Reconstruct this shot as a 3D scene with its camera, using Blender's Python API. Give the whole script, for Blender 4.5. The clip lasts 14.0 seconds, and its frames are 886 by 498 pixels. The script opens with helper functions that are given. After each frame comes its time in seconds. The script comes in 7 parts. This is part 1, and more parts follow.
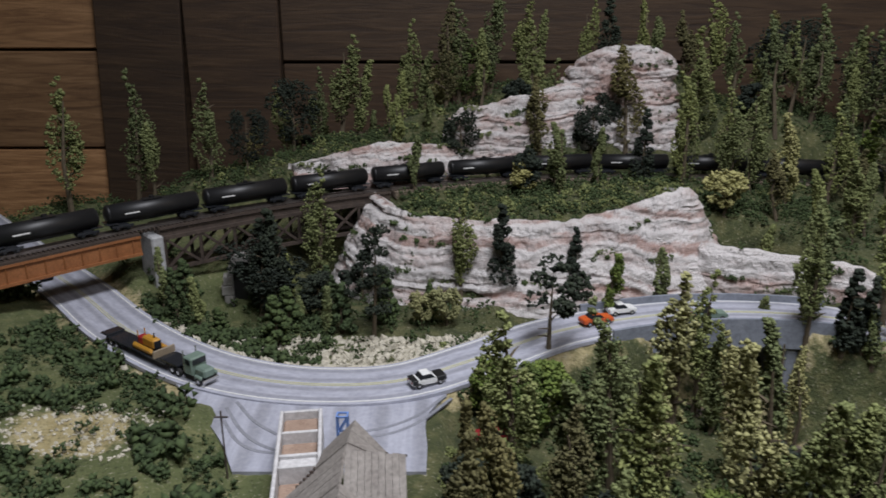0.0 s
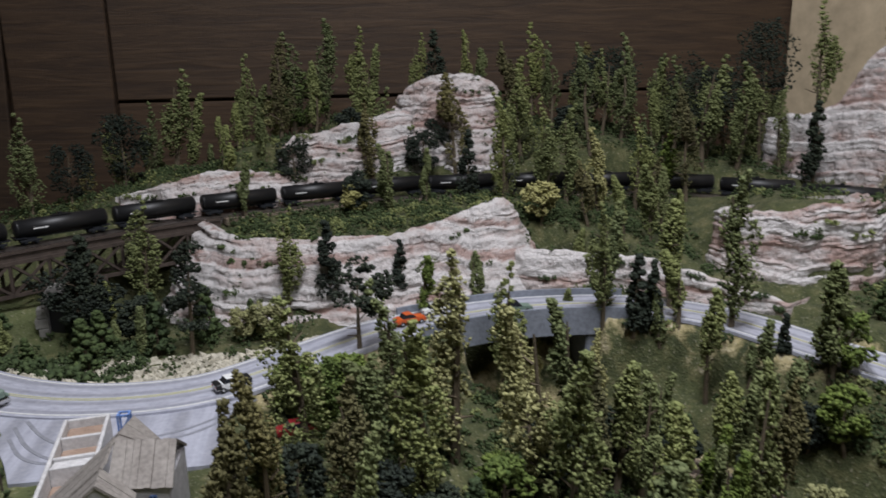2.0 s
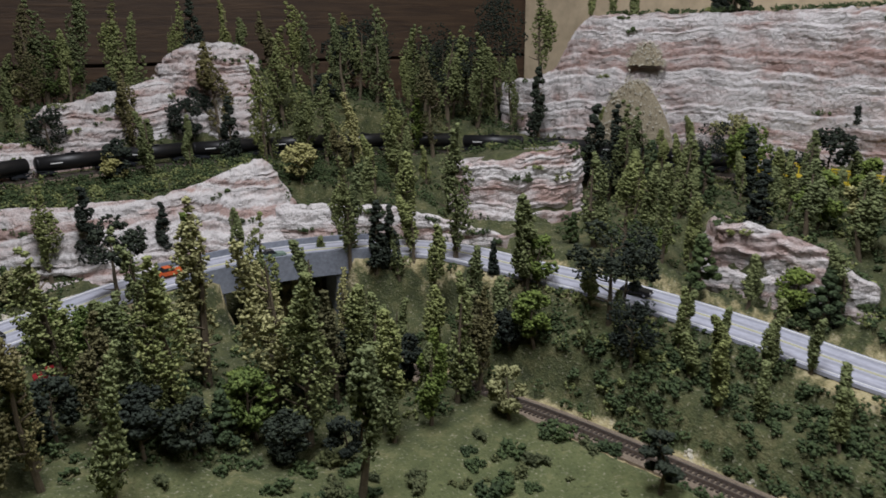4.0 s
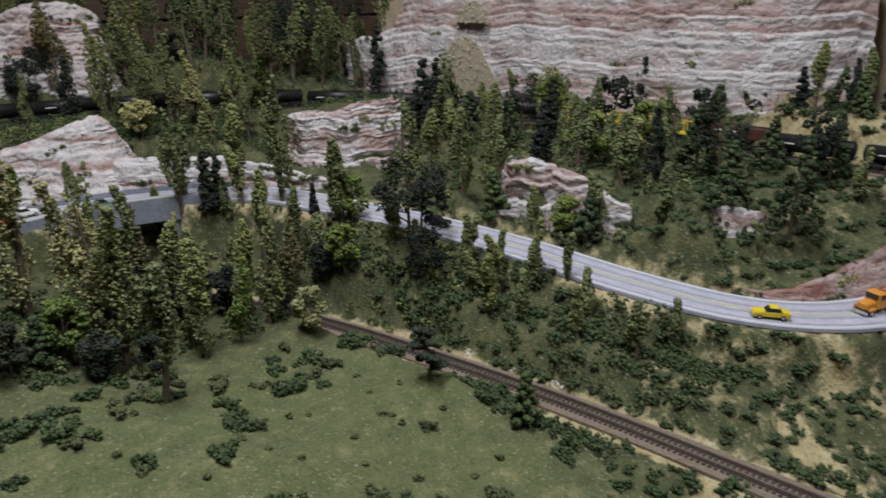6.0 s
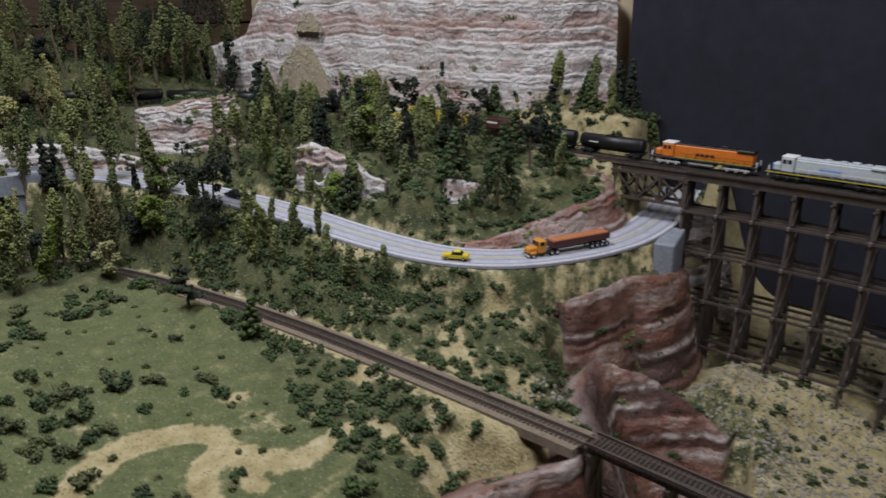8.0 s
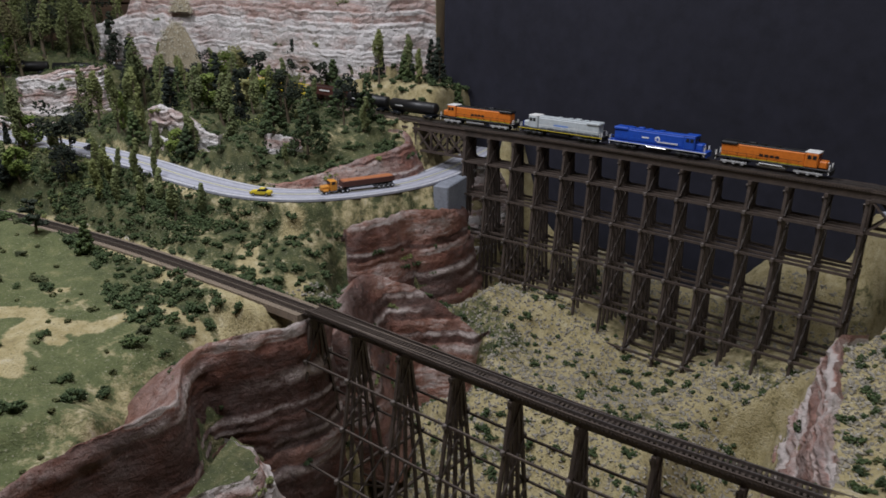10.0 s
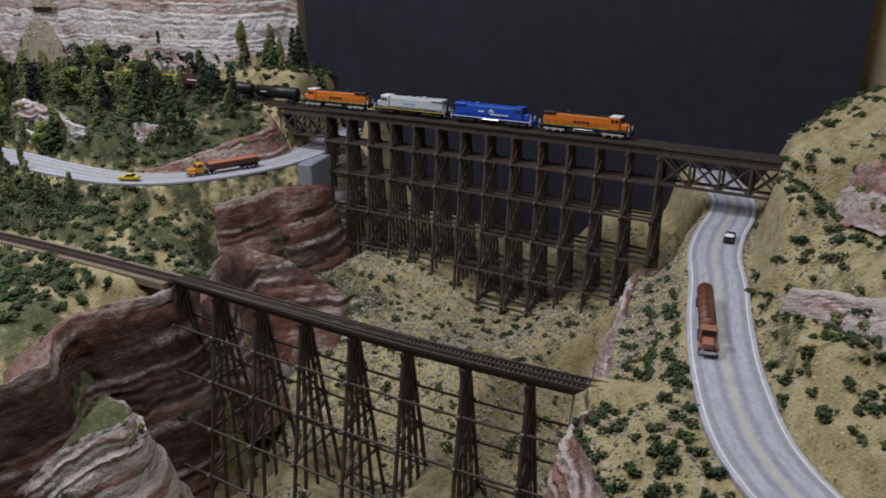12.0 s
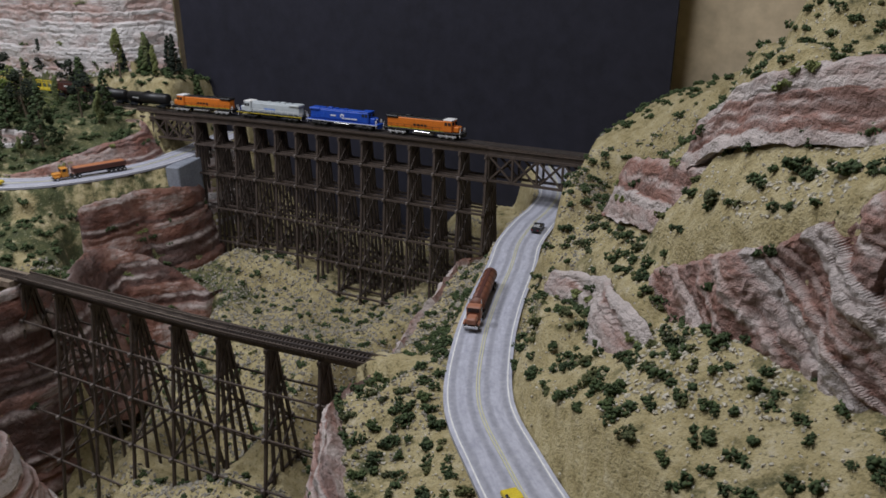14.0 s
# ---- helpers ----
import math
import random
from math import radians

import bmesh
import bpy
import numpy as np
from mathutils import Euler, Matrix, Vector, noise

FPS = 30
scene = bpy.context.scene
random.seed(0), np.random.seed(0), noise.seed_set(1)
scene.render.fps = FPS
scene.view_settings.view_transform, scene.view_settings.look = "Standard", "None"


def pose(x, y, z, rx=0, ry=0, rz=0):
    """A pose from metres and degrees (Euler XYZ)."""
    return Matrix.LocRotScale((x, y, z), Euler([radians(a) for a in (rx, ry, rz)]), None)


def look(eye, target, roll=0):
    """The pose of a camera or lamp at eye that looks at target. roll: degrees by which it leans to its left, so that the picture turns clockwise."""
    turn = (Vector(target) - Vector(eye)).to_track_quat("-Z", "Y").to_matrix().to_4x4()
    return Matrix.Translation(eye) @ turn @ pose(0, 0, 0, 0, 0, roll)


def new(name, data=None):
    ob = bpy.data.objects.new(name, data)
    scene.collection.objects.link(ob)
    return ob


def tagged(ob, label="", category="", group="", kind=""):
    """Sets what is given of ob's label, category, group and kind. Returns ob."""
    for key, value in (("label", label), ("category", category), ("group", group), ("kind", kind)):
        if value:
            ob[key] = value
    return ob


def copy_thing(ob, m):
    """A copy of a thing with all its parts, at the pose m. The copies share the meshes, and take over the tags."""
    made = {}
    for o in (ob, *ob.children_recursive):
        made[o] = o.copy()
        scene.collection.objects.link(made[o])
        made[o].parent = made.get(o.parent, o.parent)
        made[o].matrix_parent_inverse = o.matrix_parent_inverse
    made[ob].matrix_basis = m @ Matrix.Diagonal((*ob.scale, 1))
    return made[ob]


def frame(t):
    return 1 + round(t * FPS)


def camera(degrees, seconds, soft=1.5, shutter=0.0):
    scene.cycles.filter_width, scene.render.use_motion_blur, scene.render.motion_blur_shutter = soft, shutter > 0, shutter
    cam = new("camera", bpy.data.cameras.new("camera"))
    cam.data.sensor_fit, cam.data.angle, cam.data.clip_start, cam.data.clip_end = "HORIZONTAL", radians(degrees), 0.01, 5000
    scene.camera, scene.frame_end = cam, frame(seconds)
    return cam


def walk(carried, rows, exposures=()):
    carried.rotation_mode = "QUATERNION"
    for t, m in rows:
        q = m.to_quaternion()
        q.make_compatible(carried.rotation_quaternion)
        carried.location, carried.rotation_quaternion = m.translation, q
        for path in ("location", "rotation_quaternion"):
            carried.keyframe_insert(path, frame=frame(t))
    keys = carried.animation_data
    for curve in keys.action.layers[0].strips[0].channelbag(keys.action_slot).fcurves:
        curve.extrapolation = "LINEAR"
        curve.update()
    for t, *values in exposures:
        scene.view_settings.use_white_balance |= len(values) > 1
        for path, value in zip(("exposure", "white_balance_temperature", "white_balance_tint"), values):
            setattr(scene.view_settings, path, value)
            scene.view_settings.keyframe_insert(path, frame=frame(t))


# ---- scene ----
cam = camera(62.3, 14.0, soft=1.65, shutter=0.35)
METRES, EYE, TILT, LEAN, TURN = 1.2, 1.5, -18.0, 0.0, 0.0
ROWS = [
    (0.0, 0.0, 0.0, 0.0, -0.0, 0.0, 0.0),
    (0.5, 0.0158, -0.0066, -0.0012, -2.19, -0.1, 0.48),
    (1.0, 0.023, -0.0081, -0.0023, -3.2, -0.02, 0.86),
    (1.5, 0.0379, -0.0107, -0.0107, -5.93, 1.7, 2.18),
    (2.0, 0.0549, -0.0212, -0.0348, -8.37, 3.74, 3.78),
    (2.5, 0.066, -0.0338, -0.0437, -12.96, 1.55, 5.85),
    (3.0, 0.0692, -0.055, -0.0473, -18.34, 1.14, 6.62),
    (5.5, 0.1025, -0.1689, -0.0868, -27.56, -2.68, 9.68),
    (6.0, 0.1117, -0.1918, -0.097, -30.84, -3.81, 10.25),
    (6.5, 0.1234, -0.2161, -0.1068, -34.33, -4.69, 11.4),
    (7.0, 0.1424, -0.2709, -0.1189, -35.03, -4.65, 11.12),
    (7.5, 0.1606, -0.346, -0.1455, -34.43, -4.78, 11.16),
    (8.0, 0.1723, -0.4139, -0.1577, -34.12, -4.07, 10.51),
    (8.5, 0.183, -0.4977, -0.1842, -35.53, -4.3, 9.95),
    (11.0, 0.2008, -0.6925, -0.2466, -40.79, -7.44, 11.77),
    (11.5, 0.194, -0.7199, -0.2555, -43.66, -8.22, 12.41),
    (12.0, 0.1833, -0.7442, -0.256, -45.36, -8.24, 13.15),
    (12.5, 0.1833, -0.7724, -0.2581, -47.63, -8.04, 13.46),
    (13.0, 0.1837, -0.8069, -0.2702, -50.35, -8.23, 14.05),
    (13.5, 0.1989, -0.848, -0.2739, -51.65, -9.48, 15.19),
    (14.0, 0.2138, -0.8784, -0.2787, -49.52, -9.41, 13.83),
]
walk(cam, [(t, pose(0, 0, EYE, TILT, LEAN, TURN) @ pose(METRES * x, METRES * y, METRES * z, 90 + pitch, roll, yaw)) for t, x, y, z, yaw, pitch, roll in ROWS])

# ---------------------------------------------------------------- world and light
world = bpy.data.worlds.new("room_air")
scene.world = world
world.use_nodes = True
world.node_tree.nodes["Background"].inputs[0].default_value = (0.9, 0.95, 1.0, 1)
world.node_tree.nodes["Background"].inputs[1].default_value = 0.005
scene.view_settings.exposure = 0.0


def area_lamp(name, eye, target, w, h, watts, colour):
    d = bpy.data.lights.new(name, "AREA")
    d.shape, d.size, d.size_y, d.energy, d.color = "RECTANGLE", w, h, watts, colour
    ob = new(name, d)
    ob.matrix_world = look(eye, target)
    return ob


area_lamp("ceiling_lamp", (0.16, 0.16, 2.42), (0.36, 0.40, 1.0), 0.22, 0.7, 18.0, (0.918, 0.93, 1.0))
area_lamp("ceiling_lamp", (0.58, -0.62, 2.42), (0.80, -0.55, 1.0), 0.22, 0.6, 9.6, (0.918, 0.93, 1.0))


# ---------------------------------------------------------------- materials
def material(name, rough=0.8, metal=0.0):
    m = bpy.data.materials.new(name)
    m.use_nodes = True
    b = m.node_tree.nodes["Principled BSDF"]
    b.inputs["Roughness"].default_value, b.inputs["Metallic"].default_value = rough, metal
    return m, m.node_tree.nodes, m.node_tree.links, b


def ramp(nodes, links, fac, stops, constant=False):
    r = nodes.new("ShaderNodeValToRGB")
    r.color_ramp.interpolation = "CONSTANT" if constant else "LINEAR"
    e = r.color_ramp.elements
    while len(e) < len(stops):
        e.new(0.5)
    for el, (p, c) in zip(e, stops):
        el.position, el.color = p, (*c, 1)
    links.new(fac, r.inputs[0])
    return r.outputs[0]


def noise_tex(nodes, links, scale, detail=4.0, rough=0.6, vec=None, distort=0.0):
    n = nodes.new("ShaderNodeTexNoise")
    n.inputs["Scale"].default_value, n.inputs["Detail"].default_value = scale, detail
    n.inputs["Roughness"].default_value, n.inputs["Distortion"].default_value = rough, distort
    if vec is not None:
        links.new(vec, n.inputs["Vector"])
    return n.outputs[0]


def place(nodes):
    return nodes.new("ShaderNodeNewGeometry").outputs["Position"]


def bump(nodes, links, b, height, strength=0.4, dist=0.002):
    n = nodes.new("ShaderNodeBump")
    n.inputs["Strength"].default_value, n.inputs["Distance"].default_value = strength, dist
    links.new(height, n.inputs["Height"])
    links.new(n.outputs[0], b.inputs["Normal"])


def mix(nodes, links, fac, a, b, blend="MIX"):
    n = nodes.new("ShaderNodeMix")
    n.data_type, n.blend_type = "RGBA", blend
    for sock, v in ((n.inputs[0], fac), (n.inputs[6], a), (n.inputs[7], b)):
        if isinstance(v, (int, float)):
            sock.default_value = v
        elif isinstance(v, tuple):
            sock.default_value = (*v, 1)
        else:
            links.new(v, sock)
    return n.outputs[2]


def maths(nodes, links, op, a, b=None):
    n = nodes.new("ShaderNodeMath")
    n.operation = op
    for sock, v in zip(n.inputs, (a, b)):
        if v is None:
            continue
        if isinstance(v, (int, float)):
            sock.default_value = v
        else:
            links.new(v, sock)
    return n.outputs[0]


def speckled(name, dark, light, scale, rough=0.85, relief=0.3, dist=0.001, metal=0.0, wear=None):
    """Two-scale mottled paint, wood or plaster."""
    m, n, l, b = material(name, rough, metal)
    p = place(n)
    a, f = noise_tex(n, l, scale, 5, 0.65, p), noise_tex(n, l, scale * 7, 3, 0.6, p)
    c = mix(n, l, ramp(n, l, a, [(0.3, (0, 0, 0)), (0.7, (1, 1, 1))]), dark, light)
    c = mix(n, l, 0.35, c, ramp(n, l, f, [(0.3, tuple(v * 0.6 for v in dark)), (0.7, tuple(min(1, v * 1.3) for v in light))]))
    if wear:
        c = mix(n, l, ramp(n, l, noise_tex(n, l, scale * 2.3, 6, 0.7, p), [(0.58, (0, 0, 0)), (0.72, (1, 1, 1))]), c, wear)
    l.new(c, b.inputs["Base Color"])
    bump(n, l, b, f, relief, dist)
    return m


def rock_material(name, pale, mid, red, dark, thresh, wash_scale=13, dusty=0.5, lip=0.8, beds=0.30):
    """Stained plaster strata: each bed has a tone of its own, with washes of stain, grey dust and pale dry-brushed lips."""
    m, n, l, b = material(name, 0.9)
    p = place(n)
    tone, edge = n.new("ShaderNodeAttribute"), n.new("ShaderNodeAttribute")
    tone.attribute_name, edge.attribute_name = "tone", "lip"
    wash = noise_tex(n, l, wash_scale, 6, 0.72, p, 0.9)
    stretch = n.new("ShaderNodeMapping")
    stretch.inputs["Scale"].default_value = (30, 30, 150)
    l.new(p, stretch.inputs[0])
    streak = noise_tex(n, l, 1.0, 5, 0.7, stretch.outputs[0], 0.5)
    both = maths(n, l, "ADD", maths(n, l, "MULTIPLY", tone.outputs["Fac"], beds), maths(n, l, "MULTIPLY", wash, 0.70 - beds))
    both = maths(n, l, "ADD", both, maths(n, l, "MULTIPLY", streak, 0.30))
    c = ramp(n, l, both, [(thresh - 0.12, pale), (thresh - 0.03, mid), (thresh + 0.05, red), (thresh + 0.15, dark)])
    grey = ramp(n, l, noise_tex(n, l, 19, 5, 0.7, p), [(0.46, (0, 0, 0)), (0.66, (dusty,) * 3)])
    c = mix(n, l, grey, c, tuple(0.66 * sum(pale) / 3 * k for k in (1.02, 0.98, 0.97)))
    fine = noise_tex(n, l, 170, 5, 0.7, p)
    c = mix(n, l, ramp(n, l, fine, [(0.58, (0, 0, 0)), (0.78, (min(0.6, dusty + 0.1),) * 3)]), c, pale)
    c = mix(n, l, ramp(n, l, fine, [(0.26, (0.6, 0.6, 0.6)), (0.42, (0, 0, 0))]), c, tuple(0.5 * k for k in mid))
    brushed = maths(n, l, "MULTIPLY", edge.outputs["Fac"], ramp(n, l, noise_tex(n, l, 55, 5, 0.75, p), [(0.36, (0, 0, 0)), (0.56, (lip,) * 3)]))
    c = mix(n, l, brushed, c, tuple(min(0.78, k * 1.12) for k in pale))
    l.new(c, b.inputs["Base Color"])
    crumb = maths(n, l, "ADD", maths(n, l, "MULTIPLY", noise_tex(n, l, 75, 5, 0.75, p, 0.4), 1.6), maths(n, l, "ADD", fine, streak))
    bump(n, l, b, crumb, 0.9, 0.005)
    return m


ROCK = rock_material("pale_plaster_rock", (0.71, 0.67, 0.655), (0.60, 0.515, 0.49), (0.46, 0.315, 0.275), (0.34, 0.22, 0.185), 0.545, 17, 0.40, 0.40, 0.21)
RED_ROCK = rock_material("red_canyon_rock", (0.48, 0.41, 0.38), (0.24, 0.115, 0.080), (0.165, 0.064, 0.042), (0.080, 0.035, 0.025), 0.44, 8, 0.20, 0.95)
TAN_ROCK = rock_material("tan_hill_rock", (0.57, 0.50, 0.47), (0.44, 0.325, 0.29), (0.34, 0.175, 0.135), (0.22, 0.125, 0.10), 0.52, 9, 0.40, 0.9)
CUT_ROCK = rock_material("red_cut_rock", (0.56, 0.50, 0.48), (0.42, 0.29, 0.245), (0.29, 0.13, 0.095), (0.21, 0.095, 0.07), 0.49)


def ground_material():
    m, n, l, b = material("turf", 0.95)
    p = place(n)
    dry = n.new("ShaderNodeAttribute")
    dry.attribute_name = "dry"
    lush = n.new("ShaderNodeAttribute")
    lush.attribute_name = "lush"
    big, mid, fine = noise_tex(n, l, 11, 4, 0.6, p), noise_tex(n, l, 60, 5, 0.7, p), noise_tex(n, l, 420, 3, 0.6, p)
    forest = ramp(n, l, mid, [(0.3, (0.030, 0.038, 0.014)), (0.5, (0.066, 0.075, 0.027)), (0.7, (0.14, 0.13, 0.058))])
    meadow = ramp(n, l, mid, [(0.25, (0.062, 0.078, 0.027)), (0.55, (0.105, 0.120, 0.046)), (0.75, (0.20, 0.19, 0.085))])
    sand = ramp(n, l, mid, [(0.28, (0.20, 0.16, 0.075)), (0.45, (0.32, 0.265, 0.13)), (0.60, (0.40, 0.34, 0.19)), (0.74, (0.48, 0.43, 0.32))])
    c = mix(n, l, lush.outputs["Fac"], forest, meadow)
    k = maths(n, l, "ADD", dry.outputs["Fac"], maths(n, l, "MULTIPLY", maths(n, l, "SUBTRACT", big, 0.5), 1.1))
    k = maths(n, l, "ADD", k, maths(n, l, "MULTIPLY", maths(n, l, "SUBTRACT", mid, 0.5), 0.9))
    c = mix(n, l, ramp(n, l, k, [(0.42, (0, 0, 0)), (0.62, (1, 1, 1))]), c, sand)
    c = mix(n, l, ramp(n, l, fine, [(0.60, (0, 0, 0)), (0.74, (0.8, 0.8, 0.8))]), c, (0.40, 0.37, 0.27))
    c = mix(n, l, ramp(n, l, fine, [(0.30, (0.75, 0.75, 0.75)), (0.42, (0, 0, 0))]), c, (0.03, 0.035, 0.012))
    l.new(c, b.inputs["Base Color"])
    bump(n, l, b, maths(n, l, "ADD", fine, mid), 0.8, 0.003)
    return m


TURF = ground_material()


def road_material():
    m, n, l, b = material("weathered_asphalt", 0.75)
    uv = n.new("ShaderNodeUVMap")
    sep = n.new("ShaderNodeSeparateXYZ")
    l.new(uv.outputs[0], sep.inputs[0])
    p = place(n)
    w = n.new("ShaderNodeTexWave")
    comb = n.new("ShaderNodeCombineXYZ")
    l.new(sep.outputs[0], comb.inputs[0])
    w.inputs["Scale"].default_value, w.inputs["Distortion"].default_value = 1.27, 0.6
    l.new(comb.outputs[0], w.inputs["Vector"])
    st = n.new("ShaderNodeMapping")
    st.inputs["Scale"].default_value = (14, 3, 1)
    l.new(uv.outputs[0], st.inputs[0])
    streak = noise_tex(n, l, 1.0, 5, 0.65, st.outputs[0])
    f = noise_tex(n, l, 260, 3, 0.6, p)
    c = ramp(n, l, streak, [(0.3, (0.285, 0.295, 0.36)), (0.5, (0.375, 0.385, 0.46)), (0.7, (0.47, 0.48, 0.565))])
    c = mix(n, l, maths(n, l, "MULTIPLY", ramp(n, l, w.outputs[0], [(0.50, (0, 0, 0)), (0.95, (1, 1, 1))]), 0.62), c, (0.185, 0.19, 0.225))
    c = mix(n, l, 0.2, c, ramp(n, l, f, [(0.3, (0.12, 0.12, 0.12)), (0.7, (0.5, 0.5, 0.5))]))
    l.new(c, b.inputs["Base Color"])
    bump(n, l, b, f, 0.15, 0.0005)
    return m


ROAD = road_material()
WHITE = speckled("road_white", (0.55, 0.55, 0.54), (0.75, 0.75, 0.73), 150, 0.7, 0.1)
YELLOW = speckled("road_yellow", (0.44, 0.43, 0.28), (0.56, 0.54, 0.33), 150, 0.7, 0.1)
CONCRETE = speckled("concrete", (0.30, 0.30, 0.31), (0.42, 0.42, 0.42), 40, 0.85, 0.3)
BRIDGE_PAINT = speckled("blue_grey_concrete", (0.15, 0.165, 0.20), (0.24, 0.26, 0.30), 40, 0.8, 0.3)
TIMBER = speckled("dark_trestle_timber", (0.030, 0.022, 0.018), (0.092, 0.068, 0.055), 110, 0.6, 0.4)
# gusset timber, paler so that the joints' highlights are in its colour
HIGHLIT_TIMBER = speckled("highlit_timber", (0.075, 0.060, 0.052), (0.17, 0.145, 0.13), 200, 0.55, 0.3)
TIE = speckled("stained_tie", (0.025, 0.017, 0.012), (0.06, 0.042, 0.032), 160, 0.8, 0.3)
RAIL = speckled("rail_steel", (0.22, 0.19, 0.18), (0.42, 0.38, 0.36), 200, 0.28, 0.1, metal=0.85)
BALLAST = speckled("ballast", (0.14, 0.11, 0.08), (0.33, 0.26, 0.19), 330, 0.95, 0.8, 0.002)
GIRDER = speckled("brown_girder_paint", (0.20, 0.075, 0.025), (0.30, 0.12, 0.045), 70, 0.55, 0.2)
BARK = speckled("bark", (0.06, 0.045, 0.028), (0.14, 0.11, 0.07), 200, 0.9, 0.4)
TALUS = speckled("talus_stone", (0.36, 0.33, 0.26), (0.60, 0.56, 0.46), 90, 0.9, 0.4)
# greyer stone than the talus, darkened further for the trestle's shade on the floor
GRAVEL = speckled("canyon_gravel", (0.15, 0.135, 0.11), (0.35, 0.325, 0.27), 90, 0.9, 0.4)
BLACK_CLOTH = speckled("black_board", (0.0118, 0.0120, 0.019), (0.0185, 0.0188, 0.030), 6, 0.8, 0.05)
BLACK_CLOTH.node_tree.nodes["Principled BSDF"].inputs["Specular IOR Level"].default_value = 0.3
TAN_WALL = speckled("tan_board", (0.46, 0.37, 0.245), (0.58, 0.475, 0.325), 5, 0.8, 0.1)
FASCIA = speckled("fascia_paint", (0.02, 0.02, 0.02), (0.04, 0.04, 0.04), 8, 0.6, 0.1)


def wall_wood(name, depth):
    m, n, l, b = material(name, 0.7)
    tc = n.new("ShaderNodeTexCoord")
    mp = n.new("ShaderNodeMapping")
    mp.inputs["Scale"].default_value = (2.0, 2.0, 26)
    l.new(tc.outputs["Object"], mp.inputs[0])
    grain = noise_tex(n, l, 4, 7, 0.7, mp.outputs[0], 0.8)
    info = n.new("ShaderNodeObjectInfo")
    tone = ramp(n, l, info.outputs["Random"], [(0, (0.55, 0.55, 0.55)), (1, (1.15, 1.1, 1.05))])
    c = ramp(n, l, grain, [(q, tuple(depth * k for k in c)) for q, c in ((0.3, (0.045, 0.022, 0.010)), (0.5, (0.10, 0.055, 0.025)), (0.72, (0.17, 0.10, 0.05)))])
    l.new(mix(n, l, 1.0, c, tone, "MULTIPLY"), b.inputs["Base Color"])
    bump(n, l, b, grain, 0.5, 0.003)
    return m


WALL_WOOD = wall_wood("old_wall_planks", 0.66)
DARK_WOOD = wall_wood("dark_upright_boards", 0.42)
# left planks: paler wood, with the light falling there put into the colour
LIT_WOOD = wall_wood("lit_pale_wall_planks", 3.2)


def leaf_material(name, dark, light):
    m, n, l, b = material(name, 0.85)
    g = n.new("ShaderNodeNewGeometry")
    info = n.new("ShaderNodeObjectInfo")
    r = mix(n, l, 0.5, g.outputs["Random Per Island"], noise_tex(n, l, 70, 3, 0.6, g.outputs["Position"]))
    c = ramp(n, l, r, [(0.15, dark), (0.85, light)])
    tone = ramp(n, l, info.outputs["Random"], [(0, (0.70, 0.74, 0.78)), (0.5, (1, 1, 1)), (1, (1.22, 1.18, 1.02))])
    c = mix(n, l, 1.0, c, tone, "MULTIPLY")
    l.new(c, b.inputs["Base Color"])
    thin, both, out = n.new("ShaderNodeBsdfTranslucent"), n.new("ShaderNodeMixShader"), n["Material Output"]
    l.new(c, thin.inputs["Color"])
    both.inputs[0].default_value = 0.18
    l.new(b.outputs[0], both.inputs[1])
    l.new(thin.outputs[0], both.inputs[2])
    l.new(both.outputs[0], out.inputs["Surface"])
    return m


LEAF = leaf_material("foliage_olive", (0.115, 0.142, 0.050), (0.285, 0.315, 0.130))
LEAF_LIME = leaf_material("foliage_lime", (0.065, 0.105, 0.018), (0.20, 0.26, 0.06))
LEAF_YELLOW = leaf_material("foliage_yellow", (0.26, 0.255, 0.10), (0.48, 0.46, 0.22))
LEAF_DARK = leaf_material("foliage_dark", (0.010, 0.017, 0.012), (0.040, 0.054, 0.034))
LEAF_RUST = leaf_material("foliage_rust", (0.105, 0.098, 0.038), (0.20, 0.18, 0.075))
SHRUB = leaf_material("shrub_green", (0.032, 0.055, 0.020), (0.090, 0.128, 0.047))

# ---------------------------------------------------------------- geometry helpers


def link(name, verts, faces, mat, parent=None, smooth=False):
    me = bpy.data.meshes.new(name)
    me.from_pydata([tuple(v) for v in verts], [], faces)
    if mat:
        me.materials.append(mat)
    if smooth:
        me.polygons.foreach_set("use_smooth", [True] * len(me.polygons))
    me.update()
    ob = new(name, me)
    if parent:
        ob.parent = parent
    return ob


def part(name, bm, mat, parent=None, label="", smooth=False):
    me = bpy.data.meshes.new(name)
    bm.to_mesh(me)
    bm.free()
    me.materials.append(mat)
    if smooth:
        me.polygons.foreach_set("use_smooth", [True] * len(me.polygons))
    ob = new(name, me)
    if parent:
        ob.parent = parent
    if label:
        tagged(ob, label=label)
    return ob


def empty(name, m=None, **tags):
    ob = new(name)
    ob.empty_display_size = 0.01
    if m is not None:
        ob.matrix_basis = m
    return tagged(ob, **tags)


def box(bm, lo, hi, bevel=0.0):
    c = [(a + b) / 2 for a, b in zip(lo, hi)]
    r = bmesh.ops.create_cube(bm, size=1, matrix=Matrix.Translation(c) @ Matrix.Diagonal([b - a for a, b in zip(lo, hi)] + [1]))
    if bevel:
        es = list({e for v in r["verts"] for e in v.link_edges})
        bmesh.ops.bevel(bm, geom=es, offset=bevel, segments=1, affect="EDGES")
    return bm


